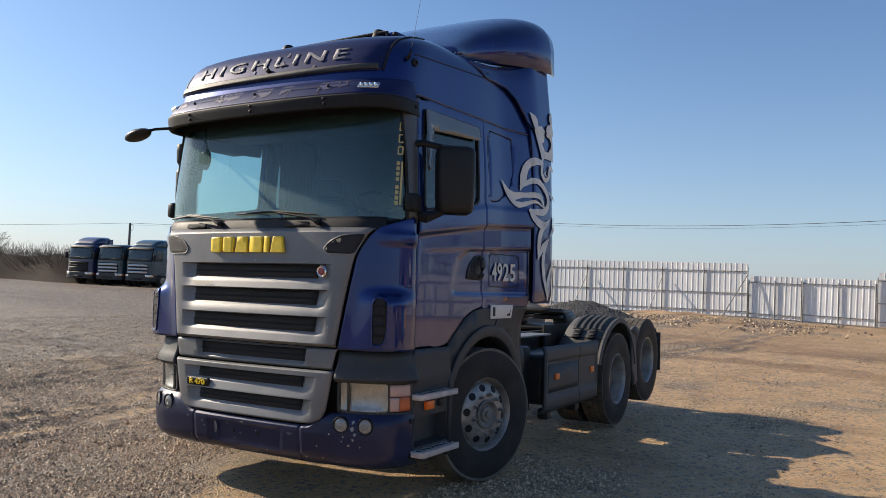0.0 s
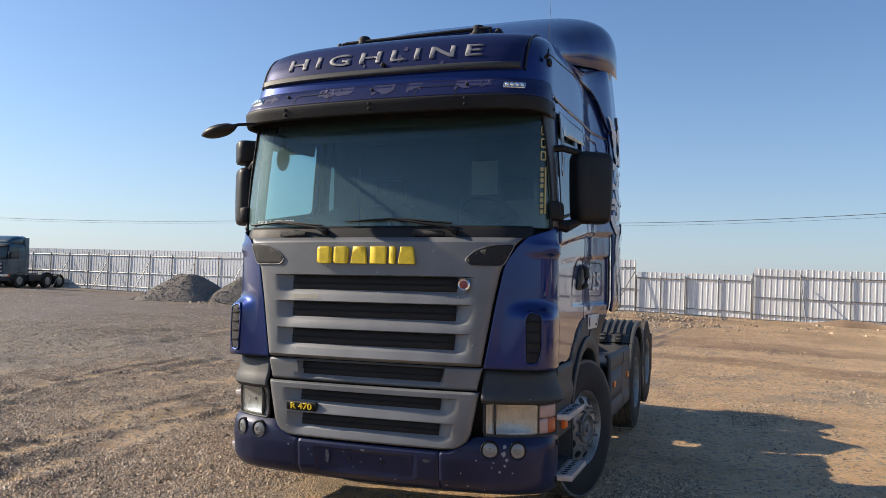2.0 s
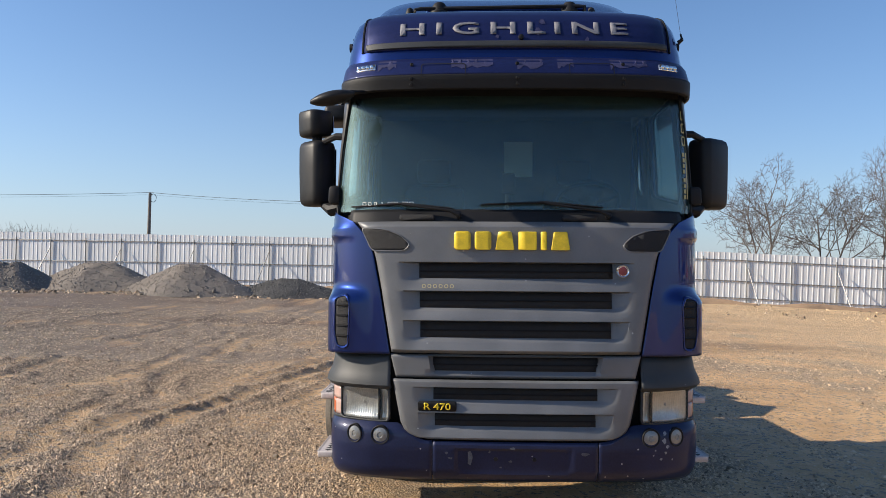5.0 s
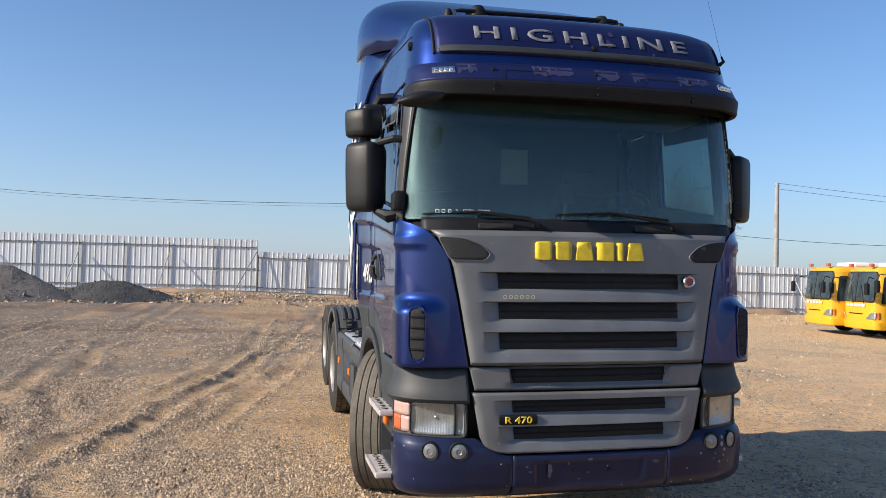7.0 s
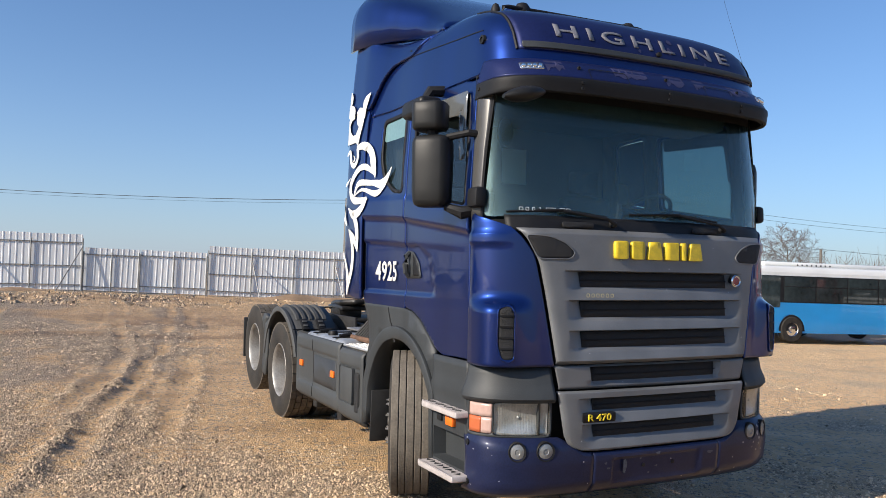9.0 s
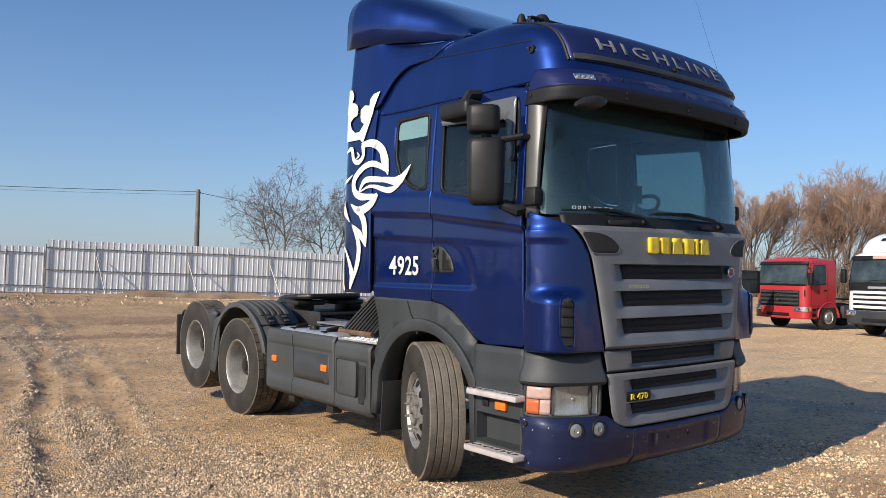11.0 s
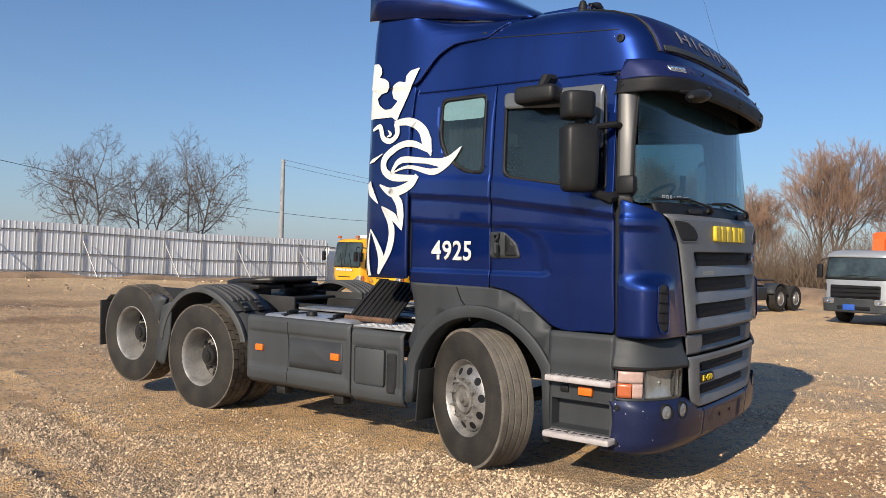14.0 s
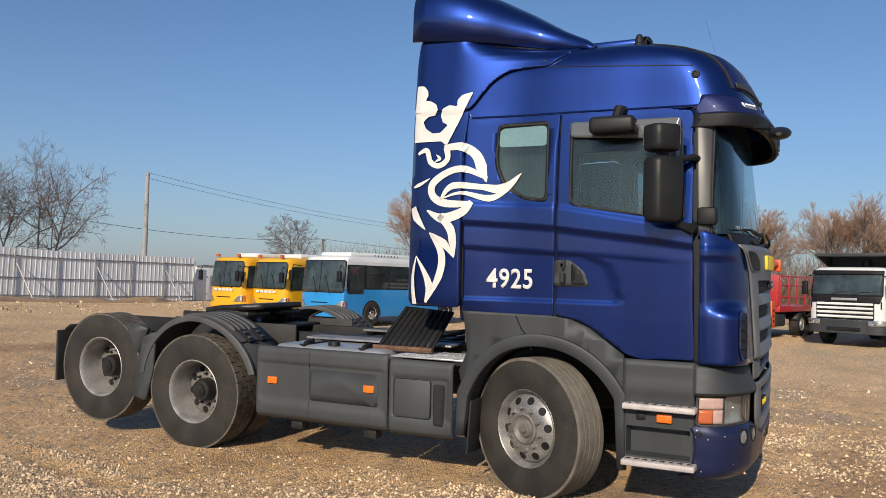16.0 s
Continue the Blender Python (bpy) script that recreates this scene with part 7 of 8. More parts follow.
for s in (-1, 1):
    wheel(1.045, 1.605, 0.50, -24 if s < 0 else -15, "steer", s)
    wheel(1.04, 4.95, 0.50, 0, "drive", s)
    wheel(1.04, 6.17, 0.645, 0, "tag", s)

# --- inside the cab ---
dash = part("dashboard", grid(lambda u, v: (1.12 * u, 0.34 + 0.20 * u * u + v * 0.42, 1.90 + 0.10 * math.sin(v * 2.6) + 0.05 * bump1(u, 0.30, 0.75, 0.1) * bump1(v, 0.4, 0.9, 0.15)), steps(-1, 1, 30), steps(0, 1, 8)), INTERIOR, truck, "grey dashboard", 60, thick=0.02)
part("dash_front", Box(-1.1, 1.1, 0.74, 0.80, 1.2, 1.96, 0.02), INTERIOR, dash)
sw = part("steering_wheel", bmesh.new(), BLACK, truck, "black steering wheel")
bm = bmesh.new()
m = pose(0.57, 0.88, 2.10, -38, 0, 0)
rings = []
for k in range(37):
    a = 2 * math.pi * k / 36
    rings.append([m @ Vector(((0.225 + 0.017 * math.cos(b)) * math.cos(a), (0.225 + 0.017 * math.cos(b)) * math.sin(a), 0.017 * math.sin(b))) for b in [2 * math.pi * j / 8 for j in range(8)]])
loft(bm, rings, True, False)
for a in (-20, 90, 200):
    c, q = math.cos(radians(a)), math.sin(radians(a))
    tube(bm, [m @ Vector((0, 0, -0.03)), m @ Vector((0.22 * c, 0.22 * q, 0))], 0.016, 6)
tube(bm, [m @ Vector((0, 0, 0.01)), m @ Vector((0, 0, -0.35))], [0.07, 0.05], 12)
bm.to_mesh(sw.data)
bm.free()
shade(sw.data)
for x in (-0.58, 0.57):
    seat = part("cab_seat", Box(x - 0.26, x + 0.26, 1.10, 1.62, 1.55, 1.72, 0.06, 3), SEATCLOTH, truck, "dark cloth cab seat")
    part("backrest", Box(x - 0.25, x + 0.25, 1.56, 1.72, 1.66, 2.30, 0.06, 3), SEATCLOTH, seat)
    part("headrest", Box(x - 0.14, x + 0.14, 1.60, 1.70, 2.32, 2.52, 0.04, 3), SEATCLOTH, seat)
    part("seat_base", Box(x - 0.2, x + 0.2, 1.15, 1.6, 1.2, 1.56, 0.02), BLACK, seat)
part("back_lining", Box(-1.13, 1.13, 2.12, 2.155, 1.2, 2.93), INTERIOR, truck, "grey rear lining")
part("bunk", Box(-1.1, 1.1, 1.75, 2.12, 1.35, 1.75, 0.06, 3), SEATCLOTH, truck, "dark bunk mattress")
part("overhead_shelf", Box(-1.08, 1.08, 0.50, 0.95, 2.74, 2.93, 0.03), INTERIOR, truck, "overhead storage shelf")
part("paper_sheet", Box(0.02, 0.27, 2.098, 2.102, 2.43, 2.74), PAPER, truck, "white paper on the rear wall")
mt = part("phone_mount", tube(bmesh.new(), [(-0.03, 0.45, 1.97), (-0.03, 0.42, 2.08), (-0.03, 0.40, 2.16)], [0.03, 0.02, 0.02], 8), BLACK, truck, "black phone mount on the dashboard")
part("mount_head", Box(-0.075, 0.015, 0.375, 0.40, 2.12, 2.26, 0.012), BLACK, mt)
part("hanging_ornament", lathe(bmesh.new(), [(-0.012, 0), (-0.01, 0.075), (0.01, 0.075), (0.012, 0)], 20, "y", pose(-0.95, 0.43, 2.54) @ Matrix.Diagonal((0.85, 1, 1.25, 1))), BLACK, truck, "round dark ornament behind the glass")


# ---- parked vehicles ----
def paint(name, c, metal=0.0):
    return mat(name, c, 0.35, metal, 0.08, 1.2, 60, 0.02, coat=0.6)


BUSYELLOW = paint("bus_yellow_paint", (0.78, 0.40, 0.012))
BUSBLUE = paint("bus_blue_paint", (0.02, 0.26, 0.62))
LORRYRED = paint("lorry_red_paint", (0.42, 0.030, 0.034))
LORRYWHITE = paint("lorry_white_paint", (0.72, 0.72, 0.70))
LORRYNAVY = paint("lorry_navy_paint", (0.02, 0.034, 0.10))
LORRYTEAL = paint("lorry_teal_paint", (0.016, 0.058, 0.085))
LORRYSILVER = paint("lorry_silver_paint", (0.42, 0.43, 0.44), 0.4)
CRANEORANGE = paint("crane_orange_paint", (0.75, 0.13, 0.02))
DARKBODY = mat("dark_tipper_steel", (0.05, 0.055, 0.055), 0.6, 0.1, 0.3, 2, 40, 0.1)
VEHGLASS = mat("dark_vehicle_glass", (0.038, 0.052, 0.055), 0.05, 0, 0.6, 1.1, 5)
PANEGLASS = mat("side_pane_glass", (0.025, 0.033, 0.035), 0.05, 0, 0.7, 0.8, 6)
PLATEBLUE = mat("blue_plate", (0.03, 0.10, 0.42), 0.4, 0, 0.05, 20, 90)


def facet(pts, material, name, parent, label="", t=0.02, middle=(0, 1.5, 1.5)):
    """A flat panel through four or more corners, with thickness."""
    bm = bmesh.new()
    bm.faces.new([bm.verts.new(p) for p in pts])
    return part(name, bm, material, parent, label, smooth=0, thick=t, offset=1.0, middle=middle)


def bg_wheel(parent, x, y, r=0.5, w=0.28, s=1, material=None):
    wh = part("wheel", lathe(bmesh.new(), [(-w / 2, r * 0.55), (-w / 2, r * 0.93), (-w / 2 + 0.03, r), (w / 2 - 0.03, r), (w / 2, r * 0.93), (w / 2, r * 0.55)], 28, "x", pose(x, y, r)), RUBBER, parent, "black tyre with grey rim", 40)
    part("rim", lathe(bmesh.new(), [(s * (w / 2), r * 0.56), (s * (w / 2 - 0.04), r * 0.50), (s * (w / 2 - 0.03), r * 0.30), (s * (w / 2 + 0.02), r * 0.25), (s * (w / 2 + 0.03), 0)], 24, "x", pose(x, y, r)), material or RIM, wh, smooth=40)
    return wh


def vehicle(name, label, category, x, y, yaw, group, size=1.0):
    return thing(name, label, category, pose(x, y, ground_z(x, y), 0, 0, yaw) @ Matrix.Scale(size, 4), group)


def cab_lorry(label, x, y, yaw, cab_mat, h=2.75, w=2.45, deflector=0.0, lower_mat=None, screen_z=1.70, length=7.0, grille_mat=None, bars=4, bar_mat=None, name="lorry", visor=None, rear="chassis", low_front=0.45, group="parked lorries", cab_l=1.75, size=1.0, scuttle=None, bar_fill=0.56):
    """A forward-control lorry: rounded cab shell with its screen, doors, grille, bumper and lamps laid on it."""
    v = vehicle(name, label, "truck", x, y, yaw, group, size)
    H = w / 2
    z0 = low_front + 0.45
    lower = lower_mat or DARKGREY
    R = Ring([(low_front, H - 0.02, 0.0, 0.30), (z0, H, 0.0, 0.30), (screen_z, H, 0.0, 0.30), (h - 0.24, H - 0.04, 0.15, 0.30), (h - 0.10, H - 0.07, 0.22, 0.32), (h - 0.03, H - 0.14, 0.32, 0.34), (h, H - 0.30, 0.52, 0.40)], n=4.6, bow=0.05)
    zs = sorted(set(steps(z0, h - 0.24, 8) + [screen_z, h - 0.17, h - 0.10, h - 0.06, h - 0.03, h - 0.012, h]))
    bm = bmesh.new()
    vv = loft(bm, [[R.at(R.arc(cab_l, z) * u, z) for u in steps(-1, 1, 44)] for z in zs], False, False)
    bm.faces.new(vv[-1])
    bm.faces.new([r[0] for r in vv] + [r[-1] for r in reversed(vv)])
    cab = part("cab", bm, cab_mat, v, "", 40)

    def skin(poly, off, material, nm, parent, lab="", t=0.012, step=0.12):
        return part(nm, sheet(poly, [], lambda p, q: R.at(p, q, off), step), material, parent, lab, smooth=40, thick=t, offset=1)

    def flank(s, poly, off, material, nm, parent, lab="", holes=(), t=0.008):
        return part(nm, sheet(poly, list(holes), lambda p, q: tuple(np.array(R.at(R.arc(p, q), q, off)) * (s, 1, 1)), 0.25), material, parent, lab, smooth=0, thick=t, offset=1)

    aw = R.arc(0.13, screen_z + 0.1)
    skin(rounded([(-aw - 0.07, screen_z - 0.02), (aw + 0.07, screen_z - 0.02), (aw + 0.03, h - 0.19), (-aw - 0.03, h - 0.19)], 0.08), 0.002, BLACK, "screen_surround", v, "black windscreen surround")
    scr = skin(rounded([(-aw, screen_z + 0.05), (aw, screen_z + 0.05), (aw - 0.03, h - 0.25), (-aw + 0.03, h - 0.25)], 0.07), 0.012, VEHGLASS, "windscreen", v, "dark green-tinted windscreen")
    for x0 in (-0.45, 0.25):
        part("wiper", tube(bmesh.new(), [R.at(x0, screen_z + 0.03, 0.03), R.at(x0 + 0.25, screen_z + 0.13, 0.03), R.at(x0 + 0.55, screen_z + 0.15, 0.03)], 0.012, 5), BLACK, scr)
    skin(rounded([(-aw - 0.03, h - 0.26), (aw + 0.03, h - 0.26), (aw, h - 0.13), (-aw, h - 0.13)], 0.03), 0.05, visor or BLACK, "sun_visor", v, "dark screen visor", 0.02)
    for s in (-1, 1):
        win = rounded([(0.44, screen_z + 0.03), (1.16, screen_z + 0.07), (1.16, h - 0.27), (0.55, h - 0.27)], 0.05)
        flank(s, grow(win, 0.03), 0.002, BLACK, "window_seal", v, "black window frame")
        flank(s, win, 0.010, VEHGLASS, "side_window", v, "dark side window")
        seam = rrect(0.36, 1.28, z0 + 0.06, h - 0.2, 0.05)
        flank(s, seam, 0.001, BLACK, "door_seam", v, holes=[grow(seam, -0.014)], t=0.003)
        part("door_handle", Box(min(s * (H - 0.02), s * (H + 0.02)), max(s * (H - 0.02), s * (H + 0.02)), 1.06, 1.22, screen_z - 0.20, screen_z - 0.15, 0.01), BLACK, v)
        mr = part("mirror", Box(min(s * (H + 0.06), s * (H + 0.25)), max(s * (H + 0.06), s * (H + 0.25)), 0.06, 0.20, screen_z + 0.02, screen_z + 0.50, 0.045, 3), BLACK, v, "black door mirror")
        part("mirror_arm", tube(bmesh.new(), [(s * (H - 0.05), 0.25, screen_z + 0.70), (s * (H + 0.12), 0.16, screen_z + 0.66), (s * (H + 0.16), 0.14, screen_z + 0.48)], 0.018, 6), BLACK, mr)
        part("corner_slot", sheet(rrect(H - 0.10, H - 0.055, screen_z - 0.42, screen_z - 0.16, 0.02), [], lambda p, q: R.at(s * p, q, 0.004), 0.1), BLACK, v, "black corner slot", thick=0.006, offset=1)
        hl = part("headlight", sheet(rrect(H - 0.45, H + 0.04, low_front + 0.29, low_front + 0.47, 0.04), [], lambda p, q: R.at(s * p, q, 0.062), 0.08), REFLECTOR, v, "clear headlight", smooth=40, thick=0.02, offset=1)
        part("indicator", sheet(rrect(H + 0.05, H + 0.17, low_front + 0.30, low_front + 0.46, 0.03), [], lambda p, q: R.at(s * p, q, 0.062), 0.06), AMBER, hl, "amber indicator", smooth=40, thick=0.02, offset=1)
        part("lamp_bowl", lathe(bmesh.new(), [(0.01, 0.07), (-0.012, 0.062), (-0.005, 0.05), (0.0, 0.0)], 16, "y", pose(*R.at(s * (H - 0.28), low_front + 0.38, 0.085))), CHROME, hl)
        bg_wheel(v, s * (H - 0.15), 1.35, 0.5, 0.28, s)
        part("wheel_arch", grid(lambda u, q: (s * (H - 0.42 + 0.44 * q), 1.35 + 0.61 * math.cos(u), 0.48 + 0.61 * math.sin(u)), steps(0, math.pi, 16), [0, 1]), lower, v, smooth=40, thick=0.04, middle=(0, 1.35, 0.48))
        part("arch_well", Box(min(s * (H - 0.40), s * (H - 0.34)), max(s * (H - 0.40), s * (H - 0.34)), 0.75, 1.95, 0.5, z0 + 0.05, 0.01), BLACK, v)
        st = part("step_box", Box(min(s * (H - 0.30), s * (H - 0.015)), max(s * (H - 0.30), s * (H - 0.015)), 0.28, 0.74, low_front, z0 + 0.02, 0.03), lower, v)
        for zz in (low_front + 0.10, low_front + 0.32):
            part("step_slot", Box(min(s * (H - 0.03), s * (H - 0.009)), max(s * (H - 0.03), s * (H - 0.009)), 0.34, 0.68, zz, zz + 0.10, 0.01), BLACK, st)
    gw = H - 0.28
    g = skin(rounded([(-gw, z0 + 0.03), (gw, z0 + 0.03), (gw, screen_z - 0.20), (-gw, screen_z - 0.20)], 0.05), 0.004, grille_mat or BLACK, "grille", v, "dark grille")
    if scuttle:
        skin(rounded([(-H + 0.12, screen_z - 0.23), (H - 0.12, screen_z - 0.23), (H - 0.04, screen_z + 0.03), (-H + 0.04, screen_z + 0.03)], 0.03), 0.010, scuttle, "scuttle", v, "dark panel under the windscreen")
    zr = screen_z - 0.25 - z0
    for k in range(bars):
        zz = z0 + 0.06 + zr * (k + 0.5) / bars
        d = zr / bars * bar_fill / 2
        skin(rrect(-gw + 0.03, gw - 0.03, zz - d, zz + d, min(0.015, d * 0.8)), 0.018, bar_mat or cab_mat, "grille_bar", g, t=0.03)
    bp = skin(rounded([(-R.arc(0.36, z0), low_front), (R.arc(0.36, z0), low_front), (R.arc(0.36, z0), z0 + 0.02), (-R.arc(0.36, z0), z0 + 0.02)], 0.05), 0.03, lower, "bumper", v, "front bumper", 0.03, 0.08)
    skin(rrect(-0.55, 0.55, low_front + 0.09, low_front + 0.22, 0.02), 0.062, BLACK, "bumper_slot", bp, t=0.003)
    if deflector:
        bm = bmesh.new()
        rows = []
        for yy, dz, q in ((0.40, 0.0, 0.70), (0.55, deflector * 0.34, 0.80), (0.85, deflector * 0.72, 0.87), (1.25, deflector * 0.93, 0.92), (cab_l + 0.12, deflector, 0.94)):
            hh = H * q
            rows.append([(hh * math.copysign(abs(math.cos(t)) ** 0.35, math.cos(t)), yy, h - 0.06 + (dz + 0.06) * abs(math.sin(t)) ** 0.4) for t in steps(0, math.pi, 20)])
        loft(bm, rows, False, False)
        part("roof_deflector", bm, cab_mat, v, "roof air deflector", 40, thick=0.02)
        for s in (-1, 1):
            facet([(s * (H - 0.03), cab_l + 0.01, z0 + 0.1), (s * (H - 0.05), cab_l + 0.42, z0 + 0.1), (s * (H * 0.94), cab_l + 0.36, h + deflector * 0.75), (s * (H * 0.92), cab_l + 0.01, h + deflector * 0.75)], cab_mat, "side_fairing", v, "side fairing behind the cab", 0.02, (0, 2, 1.5))
    # frame and rear axles
    for s in (-1, 1):
        part("frame_rail", Box(min(s * 0.36, s * 0.45), max(s * 0.36, s * 0.45), 0.6, length, 0.72, 0.98, 0.01), CHASSIS, v)
        part("side_tank", Box(min(s * 0.60, s * (H - 0.03)), max(s * 0.60, s * (H - 0.03)), 2.25, 3.5, 0.45, 0.95, 0.08), DARKGREY, v, "side tank")
        for yy in ((length - 2.3), (length - 1.05)):
            bg_wheel(v, s * (H - 0.20), yy, 0.5, 0.36, s)
        part("mudguard", grid(lambda u, q: (s * (0.66 + (H - 0.66) * q), length - 2.3 + 0.60 * math.cos(u), 0.5 + 0.60 * math.sin(u)), steps(0.25, math.pi * 0.9, 12), [0, 1]), DARKGREY, v, smooth=40, thick=0.02, middle=(0, length - 2.3, 0.4))
    if rear == "chassis":
        part("fifth_wheel", Box(-0.46, 0.46, length - 2.4, length - 1.4, 1.16, 1.22, 0.02), GREASE, v)
        part("rear_wall", Box(-H + 0.05, H - 0.05, cab_l + 0.003, cab_l + 0.05, z0, h - 0.05, 0.02), BLACK, v)
    return v


# three tractors along the far fence
cab_lorry("dark navy tractor truck with roof deflector", -49.6, 33.2, 8, LORRYNAVY, 3.0, 2.45, 0.62, screen_z=1.9, length=6.2, bar_mat=BLACK)
cab_lorry("dark teal tractor truck parked by fence", -47.0, 33.8, 8, LORRYTEAL, 3.05, 2.45, 0.0, screen_z=1.9, length=6.2, bar_mat=LORRYSILVER, bars=3)
cab_lorry("dark teal tractor truck with low deflector", -44.3, 34.3, 8, LORRYTEAL, 3.0, 2.45, 0.55, screen_z=1.9, length=6.4, bar_mat=LORRYSILVER, bars=3)
# right-hand row
red = cab_lorry("red day-cab tractor truck with black visor", 26.81, 13.77, -103, LORRYRED, 2.78, 2.45, 0, LORRYRED, 1.72, 6.0, size=1.05, bars=4, bar_mat=DARKGREY, low_front=0.42)
part("emblem", lathe(bmesh.new(), [(0, 0.15), (-0.03, 0.15), (-0.03, 0.11), (0, 0.10)], 24, "y", pose(0, -0.045, 1.24)), CHROME, red, "chrome ring emblem")
for x in (-0.55, -0.2, 0.2, 0.5):
    part("roof_lamp", lathe(bmesh.new(), [(0, 0.07), (0.05, 0.07), (0.09, 0.04), (0.1, 0)], 12, "z", pose(x, 0.9, 2.77)), CHROME, red, "small chrome roof lamp")
part("roof_tool_rack", Box(-0.8, 0.8, 0.7, 1.3, 2.78, 2.84, 0.02), LORRYRED, red)
DOORLOGO = mat("pink_door_logo", (0.60, 0.12, 0.18), 0.5, 0, 0.1, 10, 60)
ws2 = cab_lorry("white tractor truck with roof deflector", 25.2, 9.15, -103, LORRYWHITE, 2.82, 2.45, 0.72, DARKGREY, 1.75, 6.8, scuttle=BLACK, size=1.1, bars=4, bar_mat=LORRYWHITE, low_front=0.40)
part("door_logo", sheet(rounded([(0.62, 1.18), (1.02, 1.22), (1.0, 1.32), (0.86, 1.30), (0.80, 1.46), (0.70, 1.44), (0.72, 1.28)], 0.03), [], lambda a, b: (1.231, a, b), 0.3), DOORLOGO, ws2, "plain pink door logo", smooth=0, thick=0.003)
part("side_badge", sheet(rounded([(1.44, 2.02), (1.60, 2.02), (1.60, 2.16), (1.52, 2.24), (1.44, 2.16)], 0.03), [], lambda a, b: (1.229, a, b), 0.3), BLACK, ws2, "small dark side badge", smooth=0, thick=0.003)
part("emblem_bar", Box(-0.36, 0.36, -0.03, 0.01, 1.60, 1.68, 0.01), LORRYSILVER, ws2, "silver emblem bar")
for k in range(4):
    part("number_bar", Box(-0.40 + 0.21 * k, -0.24 + 0.21 * k, -0.012, 0.0, -0.075, 0.075, 0.004, m=pose(0, 0.735, 3.255, -50, 0, 0)), BLACK, ws2, "dark number bar on deflector")
part("visor_sticker", Box(-0.25, 0.25, 0.075, 0.10, 2.585, 2.69, 0.002), PALEAMBER, ws2, "pink sticker bar")
cr = cab_lorry("silver crane lorry with orange folding crane", 23.83, 2.97, -107, LORRYSILVER, 2.56, 2.25, 0, DARKGREY, 1.55, 7.6, bars=3, bar_mat=BLACK, low_front=0.42, visor=LORRYSILVER, rear="bed", cab_l=1.7)
part("plate", Box(-0.35, 0.05, -0.085, -0.06, 0.50, 0.70, 0.005), PLATEBLUE, cr, "blank blue plate")
for s in (-1, 1):
    part("door_stripe", sheet([(0.35, 1.0), (1.66, 1.0), (1.66, 1.48), (1.2, 1.22), (0.35, 1.12)], [], lambda a, b: (s * 1.13, a, b), 0.6), LORRYRED, cr, "red door stripe", smooth=0, thick=0.004)
    part("door_flash", sheet([(1.25, 1.30), (1.66, 1.52), (1.66, 1.75), (1.4, 1.5)], [], lambda a, b: (s * 1.131, a, b), 0.6), BUSBLUE, cr, "blue door flash", smooth=0, thick=0.004)
crane = part("crane_column", Box(-0.30, 0.30, 1.95, 2.45, 0.95, 2.6, 0.06, 3), CRANEORANGE, cr, "orange crane column")
bm = bmesh.new()
loft(bm, [[(-w2, yy, za), (w2, yy, za), (w2, yy, zb), (w2 * 0.6, yy, zb + 0.05), (-w2 * 0.6, yy, zb + 0.05), (-w2, yy, zb)] for yy, w2, za, zb in ((1.62, 0.20, 2.45, 2.95), (1.78, 0.27, 2.36, 3.18), (2.2, 0.27, 2.40, 3.22), (2.55, 0.24, 2.80, 3.20), (4.7, 0.22, 2.78, 3.10), (4.75, 0.15, 2.82, 3.06))])
boom = part("crane_boom", bm, CRANEORANGE, crane, "folded orange boom", 25)
part("boom_extension", Box(-0.14, 0.14, 4.7, 5.5, 2.84, 3.04, 0.02), CRANEORANGE, boom)
part("boom_tip", Box(-0.19, 0.19, 5.4, 5.6, 2.62, 3.12, 0.05), CRANEORANGE, boom)
for s in (-1, 1):
    for y0, y1 in ((2.75, 3.05), (3.4, 3.62), (4.3, 4.45)):
        part("boom_mark", Box(min(s * 0.22, s * 0.245), max(s * 0.22, s * 0.245), y0, y1, 2.90, 3.04, 0.004), WHITE, boom, "pale mark on the boom")
part("crane_cylinder", tube(bmesh.new(), [(0, 2.35, 1.7), (0, 3.6, 2.76)], 0.07, 10), DARKGREY, crane)
for s in (-1, 1):
    og = part("outrigger", Box(min(s * 0.85, s * 1.12), max(s * 0.85, s * 1.12), 1.95, 2.35, 0.42, 1.45, 0.04), CRANEORANGE, cr, "orange outrigger leg")
    for k in range(3):
        part("hazard_bar", Box(min(s * 1.12, s * 1.126), max(s * 1.12, s * 1.126), 2.08, 2.22, 0.62 + 0.2 * k, 0.72 + 0.2 * k, 0.001), BLACK, og)
bed = part("load_bed", Box(-1.15, 1.15, 2.7, 7.6, 1.0, 1.25, 0.03), LORRYRED, cr, "red load bed with stake sides")
part("head_board", Box(-1.12, 1.12, 2.62, 2.70, 1.25, 2.45, 0.02), LORRYRED, bed)
for k in range(6):
    for s in (-1, 1):
        part("stake", Box(min(s * 1.08, s * 1.15), max(s * 1.08, s * 1.15), 2.75 + 0.95 * k, 2.83 + 0.95 * k, 1.25, 2.40, 0.01), LORRYRED, bed)
for z in (1.55, 2.0, 2.36):
    for s in (-1, 1):
        part("stake_rail", Box(min(s * 1.09, s * 1.13), max(s * 1.09, s * 1.13), 2.75, 7.55, z, z + 0.07, 0.01), LORRYRED, bed)
dp = cab_lorry("white tipper lorry with dark steel body", 23.3, -1.05, -113, LORRYWHITE, 2.72, 2.45, 0, DARKGREY, 1.72, 8.0, scuttle=BLACK, bars=4, bar_mat=LORRYWHITE, low_front=0.45, rear="bed")
part("emblem_bar", Box(-0.42, 0.42, -0.03, 0.01, 1.58, 1.66, 0.01), LORRYSILVER, dp, "silver emblem bar")
